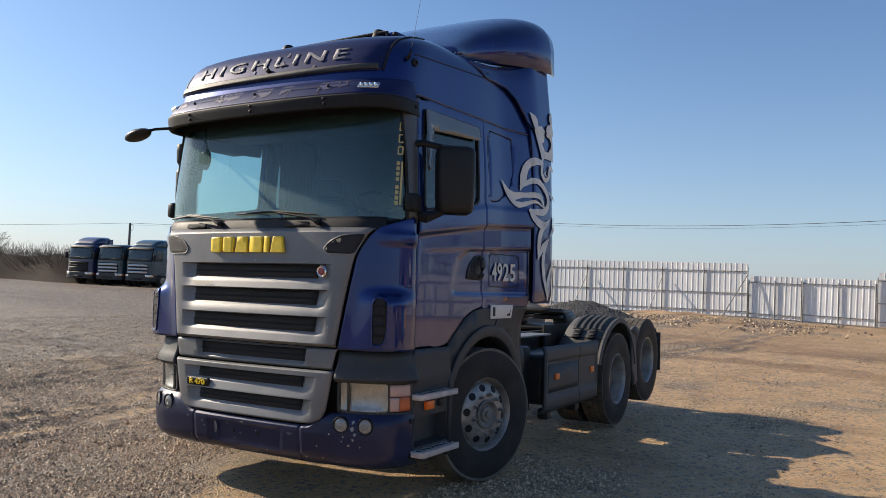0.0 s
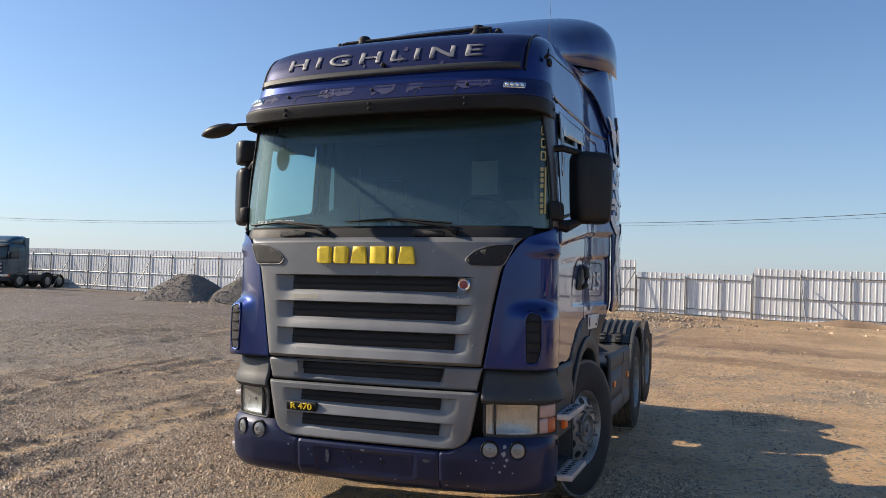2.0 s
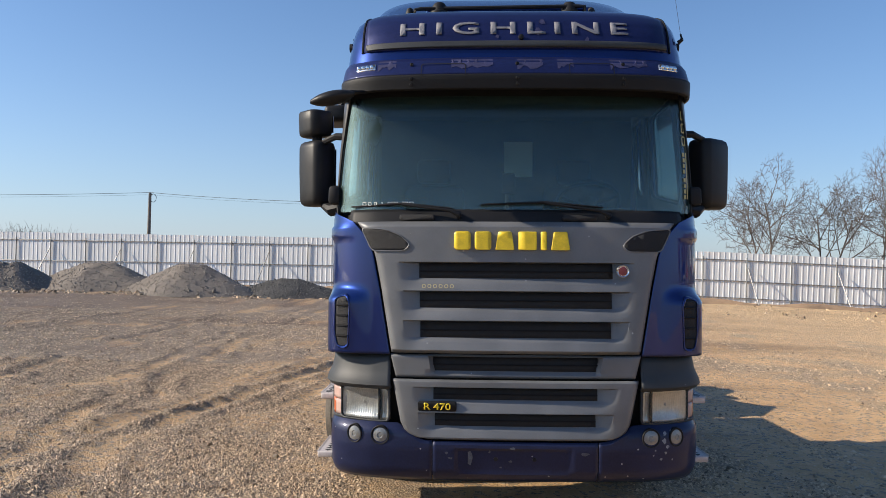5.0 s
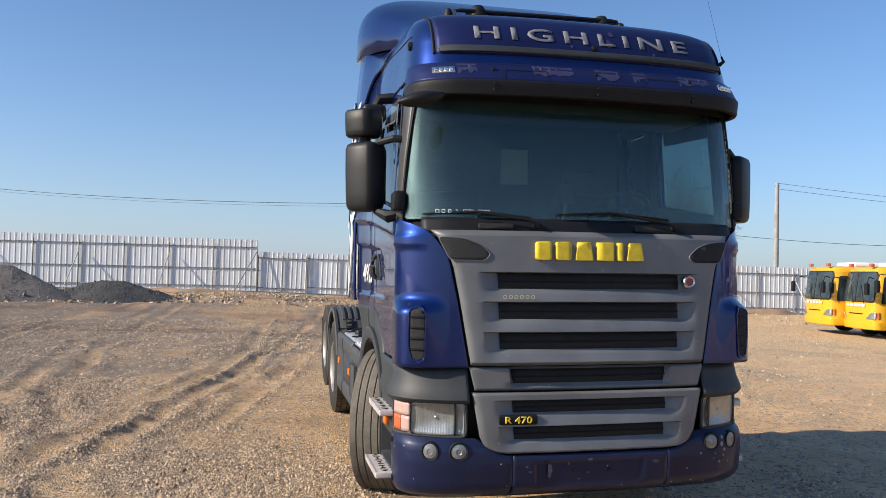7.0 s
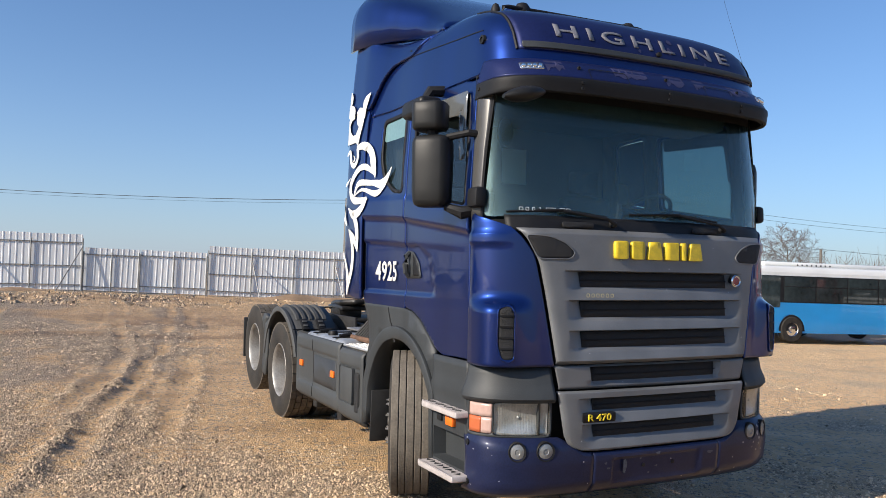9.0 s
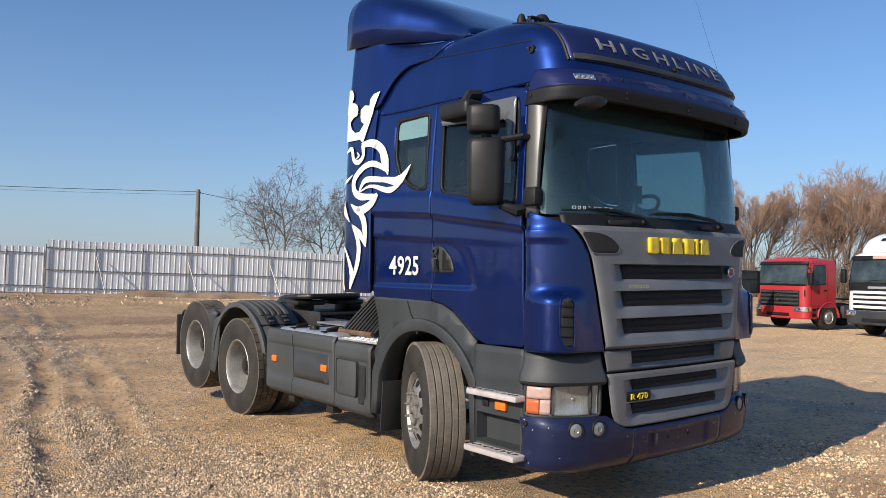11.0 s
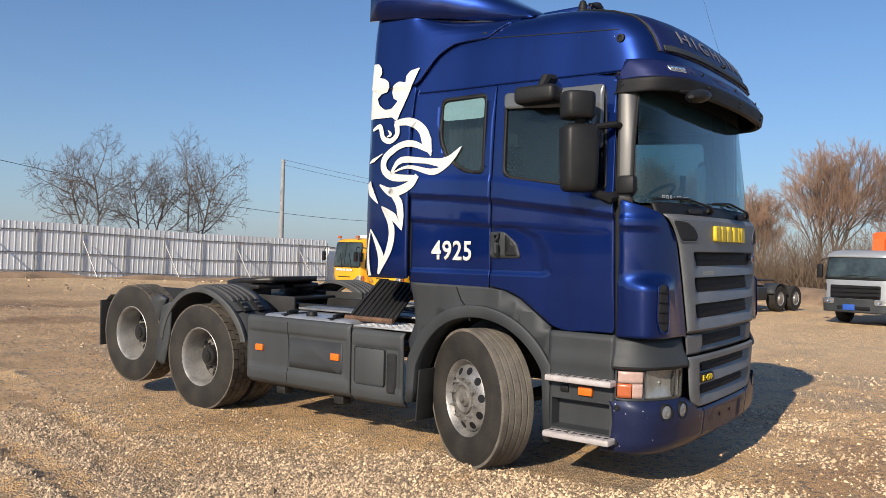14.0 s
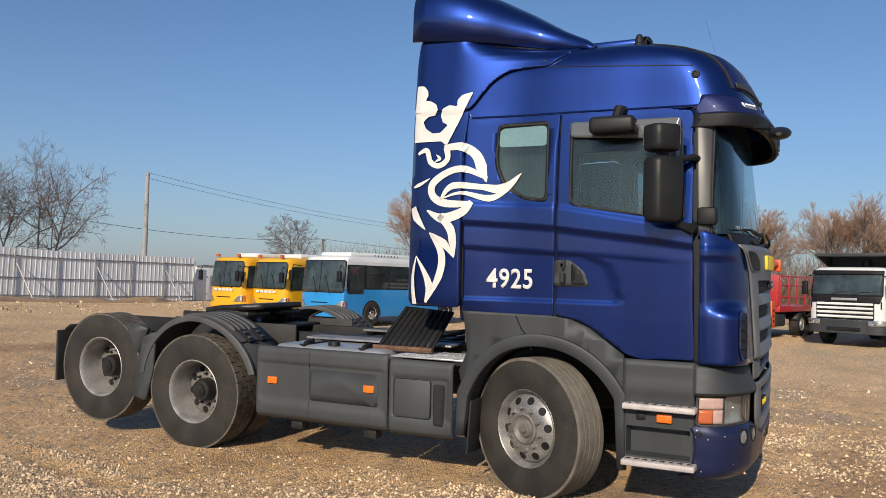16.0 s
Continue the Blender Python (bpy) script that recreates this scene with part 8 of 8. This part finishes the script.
bm = bmesh.new()
loft(bm, [[(-1.15, yy, za), (-1.25, yy, 3.1), (1.25, yy, 3.1), (1.15, yy, za)] for yy, za in ((2.0, 1.15), (2.05, 1.15), (7.6, 1.15), (8.0, 1.5))])
tp = part("tipper_body", bm, DARKBODY, dp, "dark steel tipper body", 0)
part("cab_protector", Box(-1.25, 1.25, 0.55, 2.1, 3.10, 3.2, 0.03), DARKBODY, tp)
for s in (-1, 1):
    facet([(s * 1.2, 0.62, 3.1), (s * 1.2, 2.0, 3.1), (s * 1.2, 2.0, 2.6)], DARKBODY, "gusset", tp)
part("body_ram", tube(bmesh.new(), [(0, 1.92, 1.1), (0, 1.92, 3.0)], 0.14, 12), CHASSIS, tp)


# ---- buses ----
def bus(label, x, y, yaw, low, high, h, w, l, split, roof_unit, wheel_mat, group="parked buses", size=0.95):
    v = vehicle("bus", label, "bus", x, y, yaw, group, size)
    H = w / 2

    R = Ring([(0.30, H - 0.03, 0.03, 0.24), (0.50, H, 0.0, 0.24), (split, H, 0.0, 0.24), (h - 0.24, H - 0.03, 0.13, 0.24), (h - 0.10, H - 0.07, 0.19, 0.26), (h - 0.03, H - 0.16, 0.30, 0.30), (h, H - 0.36, 0.52, 0.36)], n=4.4, bow=0.07)

    def shell(zs, material, nm, lab, cap=False):
        bm = bmesh.new()
        vv = loft(bm, [[R.at(R.arc(l, z) * u, z) for u in steps(-1, 1, 60)] for z in zs], False, False)
        if cap:
            bm.faces.new(vv[-1])
        bm.faces.new([r[0] for r in vv] + [r[-1] for r in reversed(vv)])
        return part(nm, bm, material, v, lab, 40)
    shell([0.32, 0.42, 0.50, 0.8, 1.1, split], low, "lower_body", "painted lower body")
    shell([split + 0.002, split + 0.4, h - 0.24], high, "upper_body", "")
    shell([h - 0.238, h - 0.17, h - 0.10, h - 0.06, h - 0.03, h - 0.012, h], high, "roof", "", True)
    aw = R.arc(0.16, split) * (0.93 if low is high else 1.0)
    sz = split - 0.12
    scr = part("windscreen", sheet(rounded([(-aw, sz), (aw, sz), (aw - 0.02, h - 0.22), (-aw + 0.02, h - 0.22)], 0.12, 4), [], lambda p, q: R.at(p, q, 0.006), 0.1), VEHGLASS, v, "large tinted windscreen", 40, thick=0.012, offset=1)
    part("screen_seal", sheet(rounded([(-aw - 0.03, sz - 0.03), (aw + 0.03, sz - 0.03), (aw + 0.01, h - 0.19), (-aw - 0.01, h - 0.19)], 0.13, 4), [], lambda p, q: R.at(p, q, 0.002), 0.1), BLACK, scr, "black screen rubber", 40, thick=0.004, offset=1)
    part("screen_pillar", tube(bmesh.new(), [R.at(0, z, 0.02) for z in steps(sz, h - 0.25, 6)], 0.012, 5), BLACK, scr)
    for x0 in (-0.15, 0.55):
        part("wiper", tube(bmesh.new(), [R.at(x0, sz - 0.06, 0.04), R.at(x0 - 0.12, sz + 0.3, 0.035), R.at(x0 - 0.3, sz + 0.62, 0.03)], 0.013, 5), BLACK, v)
    for s in (-1, 1):
        n = int((l - 2.0) / 1.15)
        part("window_band", sheet(rrect(1.34 if low is high else 0.30, l - 0.45, split + 0.0, h - 0.36, 0.06), [], lambda a, b: (s * (H - 0.005), a, b), 0.8), BLACK, v, "black band between the windows", smooth=0, thick=0.012, offset=1, middle=(0, 4, 1.5))
        part("driver_window", sheet(rounded([(0.32, split - 0.18), (1.24, split - 0.18), (1.24, h - 0.38), (0.42, h - 0.38)], 0.08), [], lambda a, b: (s * (H - 0.006), a, b), 0.8), VEHGLASS, v, "driver's side window", smooth=0, thick=0.02, offset=1, middle=(0, 4, 1.5))
        for k in range(n):
            y0 = 1.42 + k * (l - 2.0) / n
            wn_ = part("side_window", sheet(rrect(y0, y0 + (l - 2.0) / n - 0.07, split + 0.04, h - 0.40, 0.05), [], lambda a, b: (s * (H - 0.003), a, b), 0.8), PANEGLASS, v, "dark side window", smooth=0, thick=0.02, offset=1, middle=(0, 4, 1.5))
            part("window_bar", Box(min(s * (H + 0.01), s * (H + 0.022)), max(s * (H + 0.01), s * (H + 0.022)), y0, y0 + (l - 2.0) / n - 0.07, (split + h) / 2 - 0.10, (split + h) / 2 - 0.07, 0.003), BLACK, wn_)
        bg_wheel(v, s * (H - 0.10), 1.75, 0.46, 0.26, s, wheel_mat)
        bg_wheel(v, s * (H - 0.12), l - 2.2, 0.46, 0.30, s, wheel_mat)
        for yy in (1.75, l - 2.2):
            part("wheel_arch", grid(lambda u, q: (s * (H - 0.02 + 0.025 * q), yy + (0.62 - 0.09 * q) * math.cos(u), 0.46 + (0.62 - 0.09 * q) * math.sin(u)), steps(0, math.pi, 16), [0, 1]), low, v, smooth=40, thick=0.02, middle=(0, yy, 0.46))
            part("arch_shadow", grid(lambda u, q: (s * (H + 0.003), yy + 0.54 * q * math.cos(u), 0.40 + 0.58 * q * math.sin(u)), steps(0, math.pi, 16), [0.02, 1]), BLACK, v, smooth=0)
        hd = part("headlight", sheet(rounded([(H - 0.46, 0.70), (H - 0.02, 0.70), (H + 0.02, 0.98), (H - 0.20, 0.92)], 0.05), [], lambda p, q: R.at(s * p, q, 0.006), 0.06), REFLECTOR, v, "clear headlight", 40, thick=0.015, offset=1)
        part("indicator", sheet(rrect(H + 0.04, H + 0.12, 0.72, 0.96, 0.02), [], lambda p, q: R.at(s * p, q, 0.006), 0.06), AMBER, hd, smooth=40, thick=0.015, offset=1)
        part("mirror", Box(min(s * (H + 0.05), s * (H + 0.25)), max(s * (H + 0.05), s * (H + 0.25)), -0.35, -0.22, h - 1.05, h - 0.62, 0.04), BLACK, v, "black bus mirror")
        part("mirror_arm", tube(bmesh.new(), [(s * (H - 0.1), 0.1, h - 0.45), (s * (H + 0.12), -0.2, h - 0.40), (s * (H + 0.15), -0.28, h - 0.62)], 0.02, 6), BLACK, v)
    part("grille", facetless(-0.45, 0.45, -0.015, 0.02, 0.86, 0.90), BLACK, v, "dark front grille")
    part("bumper", grid(lambda p, q: R.at(p, q, 0.035), steps(-R.arc(0.7, 0.5), R.arc(0.7, 0.5), 40), [0.33, 0.36, 0.5, 0.58, 0.60]), low, v, "front bumper", 40, thick=0.03)
    if roof_unit:
        ac = part("roof_unit", Box(-H + 0.35, H - 0.35, 0.8, 6.4, h - 0.03, h + 0.15, 0.08, 3), LORRYWHITE, v, "white roof air conditioner")
        for k in range(8):
            part("vent", Box(H - 0.40, H - 0.344, 2.2 + 0.20 * k, 2.26 + 0.20 * k, h + 0.02, h + 0.08, 0.005), BLACK, ac)
    return v


def facetless(x0, x1, y0, y1, z0, z1):
    return Box(x0, x1, y0, y1, z0, z1, min(x1 - x0, y1 - y0, z1 - z0) * 0.3, 2)


for k, (x, y) in enumerate(((18.42, 21.63), (18.4, 19.46))):
    b = bus("yellow school bus parked in a row", x, y, -102, BUSYELLOW, BUSYELLOW, 2.62, 2.2, 7.0, 1.45, False, LORRYWHITE)
    for sx_ in (-0.7, 0.7):
        part("warning_lamp", Box(sx_ - 0.08, sx_ + 0.08, 0.12, 0.26, 2.60, 2.72, 0.02), AMBER if k else AMBER, b, "amber roof warning lamp")
    part("roof_unit", Box(-0.7, 0.7, 1.2, 3.6, 2.6, 2.80, 0.08, 3), LORRYWHITE, b, "white roof air conditioner")
    for q in range(5):
        part("name_bar", Box(-0.62 + 0.26 * q, -0.42 + 0.26 * q, -0.02, -0.004, 1.14, 1.24, 0.002), WHITE, b, "white lettering bar")
bus("blue and white city bus parked", 17.88, 16.58, -102, BUSBLUE, LORRYWHITE, 2.74, 2.4, 8.8, 1.42, True, CHROME)


# ---- poles and wires ----
POLE = mat("weathered_pole", (0.17, 0.15, 0.13), 0.85, 0, 0.3, 4, 40, 0.3)
CONCRETE = mat("pale_concrete_pole", (0.33, 0.325, 0.315), 0.85, 0, 0.2, 4, 40, 0.2)
WIRE = mat("black_wire", (0.03, 0.03, 0.03), 0.7, 0, 0.1, 4, 40)


def pole(x, y, top, material, label, cap=False):
    z0 = ground_z(x, min(y, 38)) - 0.2
    p = thing("utility_pole", label, "pole", pose(x, y, z0), "utility poles")
    part("shaft", tube(bmesh.new(), [(0, 0, 0), (0, 0, top - z0)], [0.16, 0.10], 12), material, p)
    part("insulator", tube(bmesh.new(), [(-0.10, 0, top - z0 - 0.15), (0.14, 0, top - z0 - 0.15)], 0.03, 6), BLACK, p)
    if cap:
        part("cable_loop", tube(bmesh.new(), [(0.25 + 0.22 * math.cos(a), 0, top - z0 - 0.4 + 0.3 * math.sin(a)) for a in steps(0, 6.2, 12)], 0.02, 5), BLACK, p)
    return (x, y, top)


def wire(a, b, sag, label, r=0.014):
    a, b = Vector(a), Vector(b)
    pts = [a.lerp(b, t) + Vector((0, 0, -4 * sag * t * (1 - t))) for t in steps(0, 1, 16)]
    ob = part("overhead_wire", tube(bmesh.new(), pts, r, 5), WIRE)
    tagged(ob, label, "wire", "overhead wires")


pL = pole(-23.45, 52.0, 6.5, POLE, "dark timber utility pole behind fence", True)
pR = pole(10.2, 35.33, 5.55, POLE, "tall dark timber utility pole behind fence")
pW = pole(24.3, 32.2, 6.85, CONCRETE, "pale concrete utility pole behind fence")
pV = pole(-58.5, 44.5, 5.6, POLE, "dark utility pole beyond the parked trucks", True)
pF = pole(51.0, 39.0, 4.8, POLE, "short dark pole beyond the buses", True)
for dz, r in ((0.0, 0.014), (-0.16, 0.006)):
    wire((pL[0], pL[1], pL[2] + dz), (pR[0], pR[1], pR[2] + dz - 0.1), 0.55, "thin black overhead wire", r)
    wire((pV[0], pV[1], pV[2] + dz), (pL[0], pL[1], pL[2] + dz), 0.4, "thin black overhead wire", r)
wire(pV, (-130.0, 40.0, 6.0), 0.5, "thin black overhead wire")
wire((pR[0], pR[1], pR[2] - 0.15), (pF[0], pF[1], pF[2]), 1.0, "thin black overhead wire dipping behind trees")
wire((pF[0], pF[1], pF[2]), (120.0, 30.0, 5.5), 0.8, "thin black overhead wire")
for dz in (0.0, -0.3):
    wire((pW[0], pW[1], pW[2] + dz), (70.0, 30.0, 6.6 + dz), 0.8, "thin grey overhead wire", 0.009)

# ---- bare trees ----
BARK = mat("grey_brown_bark", (0.13, 0.105, 0.085), 0.9, 0, 0.3, 3, 30, 0.3)
TWIG = mat("grey_brown_twigs", (0.125, 0.097, 0.08), 0.9, 0, 0.3, 1.0, 20)
WILLOWTWIG = mat("reddish_willow_twigs", (0.33, 0.20, 0.135), 0.9, 0, 0.3, 0.4, 20, second=(0.40, 0.26, 0.175))
HEDGETWIG = mat("dull_brown_hedge_stems", (0.10, 0.074, 0.056), 0.95, 0, 0.4, 0.6, 20)
BRUSH = mat("dry_brown_brush", (0.17, 0.12, 0.08), 0.95, 0, 0.4, 0.6, 20)


def branch_tree(seed, height, levels, kids, angle, bend, lift, stems, twig_r, taper=0.60):
    """Trunk mesh and twig mesh of a leafless tree, built by forking; lift bends branches up, or down where negative."""
    rs = random.Random(seed)
    trunk, twigs = bmesh.new(), bmesh.new()

    def limb(p, d, length, r, lev):
        n = 5 if lev < 2 else (3 if lev == 2 else (2 if lev < levels else 1))
        pts, q, dd = [p.copy()], p.copy(), d.copy()
        for k in range(n):
            dd = (dd + Vector((rs.gauss(0, 1), rs.gauss(0, 1), rs.gauss(0, 0.7))) * bend + Vector((0, 0, lift * (0.5 + 0.25 * lev)))).normalized()
            q = q + dd * length / n
            pts.append(q.copy())
        r1 = max(twig_r * 0.6, r * 0.45)
        tube(trunk if lev < 3 else twigs, pts, [r + (r1 - r) * i / n for i in range(n + 1)], 7 if lev == 0 else (5 if lev == 1 else 3), False)
        if lev < levels:
            m = kids[lev]
            a0 = rs.uniform(0, 6.28)
            for k in range(m):
                t = 0.25 + 0.75 * (k + rs.random()) / m if lev else 0.35 + 0.65 * (k + rs.random()) / m
                i = min(n - 1, int(t * n))
                base = pts[i].lerp(pts[i + 1], t * n - i)
                axis = (pts[i + 1] - pts[i]).normalized()
                side = axis.cross(Vector((0.3, 0.2, 1) if abs(axis.z) < 0.9 else (1, 0, 0))).normalized()
                side.rotate(Matrix.Rotation(a0 + k * 2.4 + rs.uniform(-0.4, 0.4), 3, axis))
                an = radians(angle * rs.uniform(0.65, 1.25))
                limb(base, axis * math.cos(an) + side * math.sin(an), length * taper * rs.uniform(0.75, 1.15) * (1.15 - 0.45 * t), max(twig_r, r * 0.54 * (1.1 - 0.4 * t)), lev + 1)

    for k in range(stems):
        a = 6.28 * k / stems + rs.uniform(-0.4, 0.4)
        lean = 0.0 if stems == 1 else rs.uniform(0.12, 0.3)
        limb(Vector((0.1 * math.cos(a) * (stems > 1), 0.1 * math.sin(a) * (stems > 1), 0)), Vector((lean * math.cos(a), lean * math.sin(a), 1)).normalized(), height * (0.78 if stems == 1 else rs.uniform(0.7, 0.85)), height * (0.014 if stems == 1 else 0.012), 0)
    return trunk, twigs


def tree(name, label, x, y, seed, height, twig_mat, group, levels, kids, angle, bend, lift, stems, twig_r, z=None):
    t = thing(name, label, "tree", pose(x, y, (ground_z(x, min(y, 38)) if z is None else z) - 0.1, 0, 0, seed * 47 % 360), group)
    a, b = branch_tree(seed, height, levels, kids, angle, bend, lift, stems, twig_r)
    part("trunk", a, BARK, t, "", 60)
    part("crown", b, twig_mat, t, "bare twig crown", 0)
    return t


for x, y, sd, h in ((14.3, 34.7, 6, 6.7), (17.2, 34.9, 8, 6.9), (20.6, 35.6, 14, 7.1)):
    tb = tree("bare_tree", "leafless tree with open spreading crown behind fence", x, y, sd, h, TWIG, "bare trees behind fence", 4, (8, 6, 5, 4), 54, 0.13, 0.05, 2, 0.0095)
    tb.scale = (0.78, 0.78, 1.0)
tree("bare_tree", "small bare tree beyond the buses", 55.1, 44.5, 21, 7.0, TWIG, "bare trees behind fence", 4, (9, 7, 6, 4), 52, 0.11, 0.0, 1, 0.015)
WB = "large leafless willow with reddish twigs"
wa = tree("willow_tree", WB, 52.5, 29.5, 31, 8.6, WILLOWTWIG, "bare willows", 4, (8, 7, 6, 7), 30, 0.12, 0.07, 4, 0.0125, -0.3)
wb = tree("willow_tree", WB, 55.0, 24.5, 33, 9.0, WILLOWTWIG, "bare willows", 4, (8, 7, 6, 7), 32, 0.13, 0.06, 4, 0.0125, -0.3)
wc = tree("willow_tree", WB, 57.0, 10.5, 37, 9.4, WILLOWTWIG, "bare willows", 4, (8, 7, 6, 7), 30, 0.12, 0.07, 4, 0.0125, -0.3)
for src, x, y, rot, k in ((wa, 54.0, 19.6, 100, 0.98), (wb, 58.0, 5.5, 200, 0.86), (wc, 57.0, 15.0, 60, 0.72), (wa, 59.0, -2.0, 300, 0.88), (wb, 58.5, -8.5, 30, 0.86), (wc, 60.0, -16.0, 150, 0.85)):
    c = copy_thing(src, pose(x, y, -0.4, 0, 0, rot))
    c.scale = (k, k, k)
tree("bare_tree", "small bare tree far beyond the earth bank", -70.0, 37.0, 51, 4.6, TWIG, "bare trees behind fence", 3, (8, 6, 5), 48, 0.16, 0.03, 1, 0.02, 0.3)


# ---- brush and banks ----
def thicket(name, label, x0, y0, x1, y1, h, count, material, seed, z, depth=2.0):
    """A tangled strip of dry stems."""
    rs = random.Random(seed)
    bm = bmesh.new()
    for k in range(count):
        t = rs.random()
        x, y = x0 + (x1 - x0) * t + rs.uniform(-depth, depth) * 0.5, y0 + (y1 - y0) * t + rs.uniform(-depth, depth) * 0.5
        hh = h * rs.uniform(0.4, 1.1)
        p = Vector((x, y, z))
        pts = [p]
        d = Vector((rs.uniform(-0.5, 0.5), rs.uniform(-0.5, 0.5), 1))
        for i in range(3):
            d = d + Vector((rs.uniform(-0.5, 0.5), rs.uniform(-0.5, 0.5), rs.uniform(-0.2, 0.2)))
            pts.append(pts[-1] + d.normalized() * hh / 3)
        tube(bm, pts, [0.03, 0.02, 0.015, 0.006], 3, False)
    ob = part(name, bm, material, smooth=0)
    return tagged(ob, label, "brush", kind="stuff")


thicket("brush", "dry brown brush along the yard's edge", 47, 34, 49, -24, 4.8, 9000, BRUSH, 3, -0.5, 7.0)
thicket("hedge", "tangle of bare bushes beyond the yard", -84, 36, -50, 37.5, 3.1, 5000, HEDGETWIG, 4, 0.2, 4.5)
thicket("far_bush", "bare bush top showing over the fence", -34.0, 52, -31.0, 52, 3.75, 700, TWIG, 6, 0.3, 2.5)


def bank(name, label, pts, w, h, material, seed):
    """A long low heap of earth through points."""
    bm = bmesh.new()
    rows = []
    for i, (x, y) in enumerate(pts):
        a, b = Vector(pts[max(i - 1, 0)]), Vector(pts[min(i + 1, len(pts) - 1)])
        d = (b - a).normalized()
        nn = Vector((-d.y, d.x))
        row = []
        for k in range(13):
            u = -1 + 2 * k / 12
            p = Vector((x, y)) + nn * u * w * (1 + 0.2 * noise.noise((x * 0.4, y * 0.4, seed)))
            end = min(1.0, i / 2, (len(pts) - 1 - i) / 2)
            z = h * end * (1 - u * u) * (1 + 0.6 * noise.noise((p.x * 0.7, p.y * 0.7, seed))) - 0.06
            row.append((p.x, p.y, ground_z(p.x, min(p.y, 38)) + z + 0.12 * noise.noise((p.x * 2.5, p.y * 2.5, seed)) * end))
        rows.append(row)
    loft(bm, rows, False, False)
    return tagged(part(name, bm, material, smooth=60), label, "earth bank", kind="structure")


BANKEARTH = mat("brown_bank_earth", (0.30, 0.20, 0.12), 0.95, 0, 0.4, 1.2, 12, 0.8)
DARKEARTH = mat("dark_bank_earth", (0.036, 0.027, 0.021), 0.95, 0, 0.4, 1.2, 12, 0.8, spec=0.1)
bank("earth_bank", "low brown earth bank along the yard's edge", [(41 + 0.8 * math.sin(k), 33 - 2.4 * k) for k in range(25)], 2.6, 0.9, BANKEARTH, 2)
bank("earth_bank", "dark earth bank beyond the parked trucks", [(-90 + 2.2 * k, 36.0 + 0.4 * math.sin(k)) for k in range(19)], 2.5, 1.9, DARKEARTH, 5)
bank("earth_ridge", "low broken earth ridge at the fence foot", [(3.9 + 0.85 * k, fence_y(3.9 + 0.85 * k) - 1.3 + 0.3 * math.sin(k * 1.7)) for k in range(12)], 0.65, 0.28, BANKEARTH, 7)
bank("earth_ridge", "low broken earth ridge at the fence foot", [(-8.0 + 0.8 * k, fence_y(-8.0 + 0.8 * k) - 1.2 + 0.2 * math.sin(k * 1.3)) for k in range(7)], 0.6, 0.26, BANKEARTH, 8)
bank("earth_ridge", "low broken earth ridge at the fence foot", [(13.0 + 0.85 * k, fence_y(13.0 + 0.85 * k) - 1.1 + 0.25 * math.sin(k * 2.1)) for k in range(15)], 0.7, 0.26, BANKEARTH, 9)
bank("earth_ridge", "low broken earth ridge at the fence foot", [(-26.0 + 1.2 * k, fence_y(-26.0 + 1.2 * k) - 0.9 + 0.2 * math.sin(k * 1.1)) for k in range(14)], 0.5, 0.22, BANKEARTH, 10)
# white site panels past the fence's end
pn = thing("site_cabin", "plain white site cabin at the fence's end", "cabin", pose(26.9, 30.95, ground_z(27, 31), 0, 0, -7.7) @ Matrix.Scale(0.81, 4))
part("cabin_wall", Box(0, 2.4, 0, 2.4, 0, 2.35, 0.02), LORRYWHITE, pn)
part("cabin_roof", Box(-0.05, 2.45, -0.05, 2.45, 2.352, 2.45, 0.02), LORRYSILVER, pn)
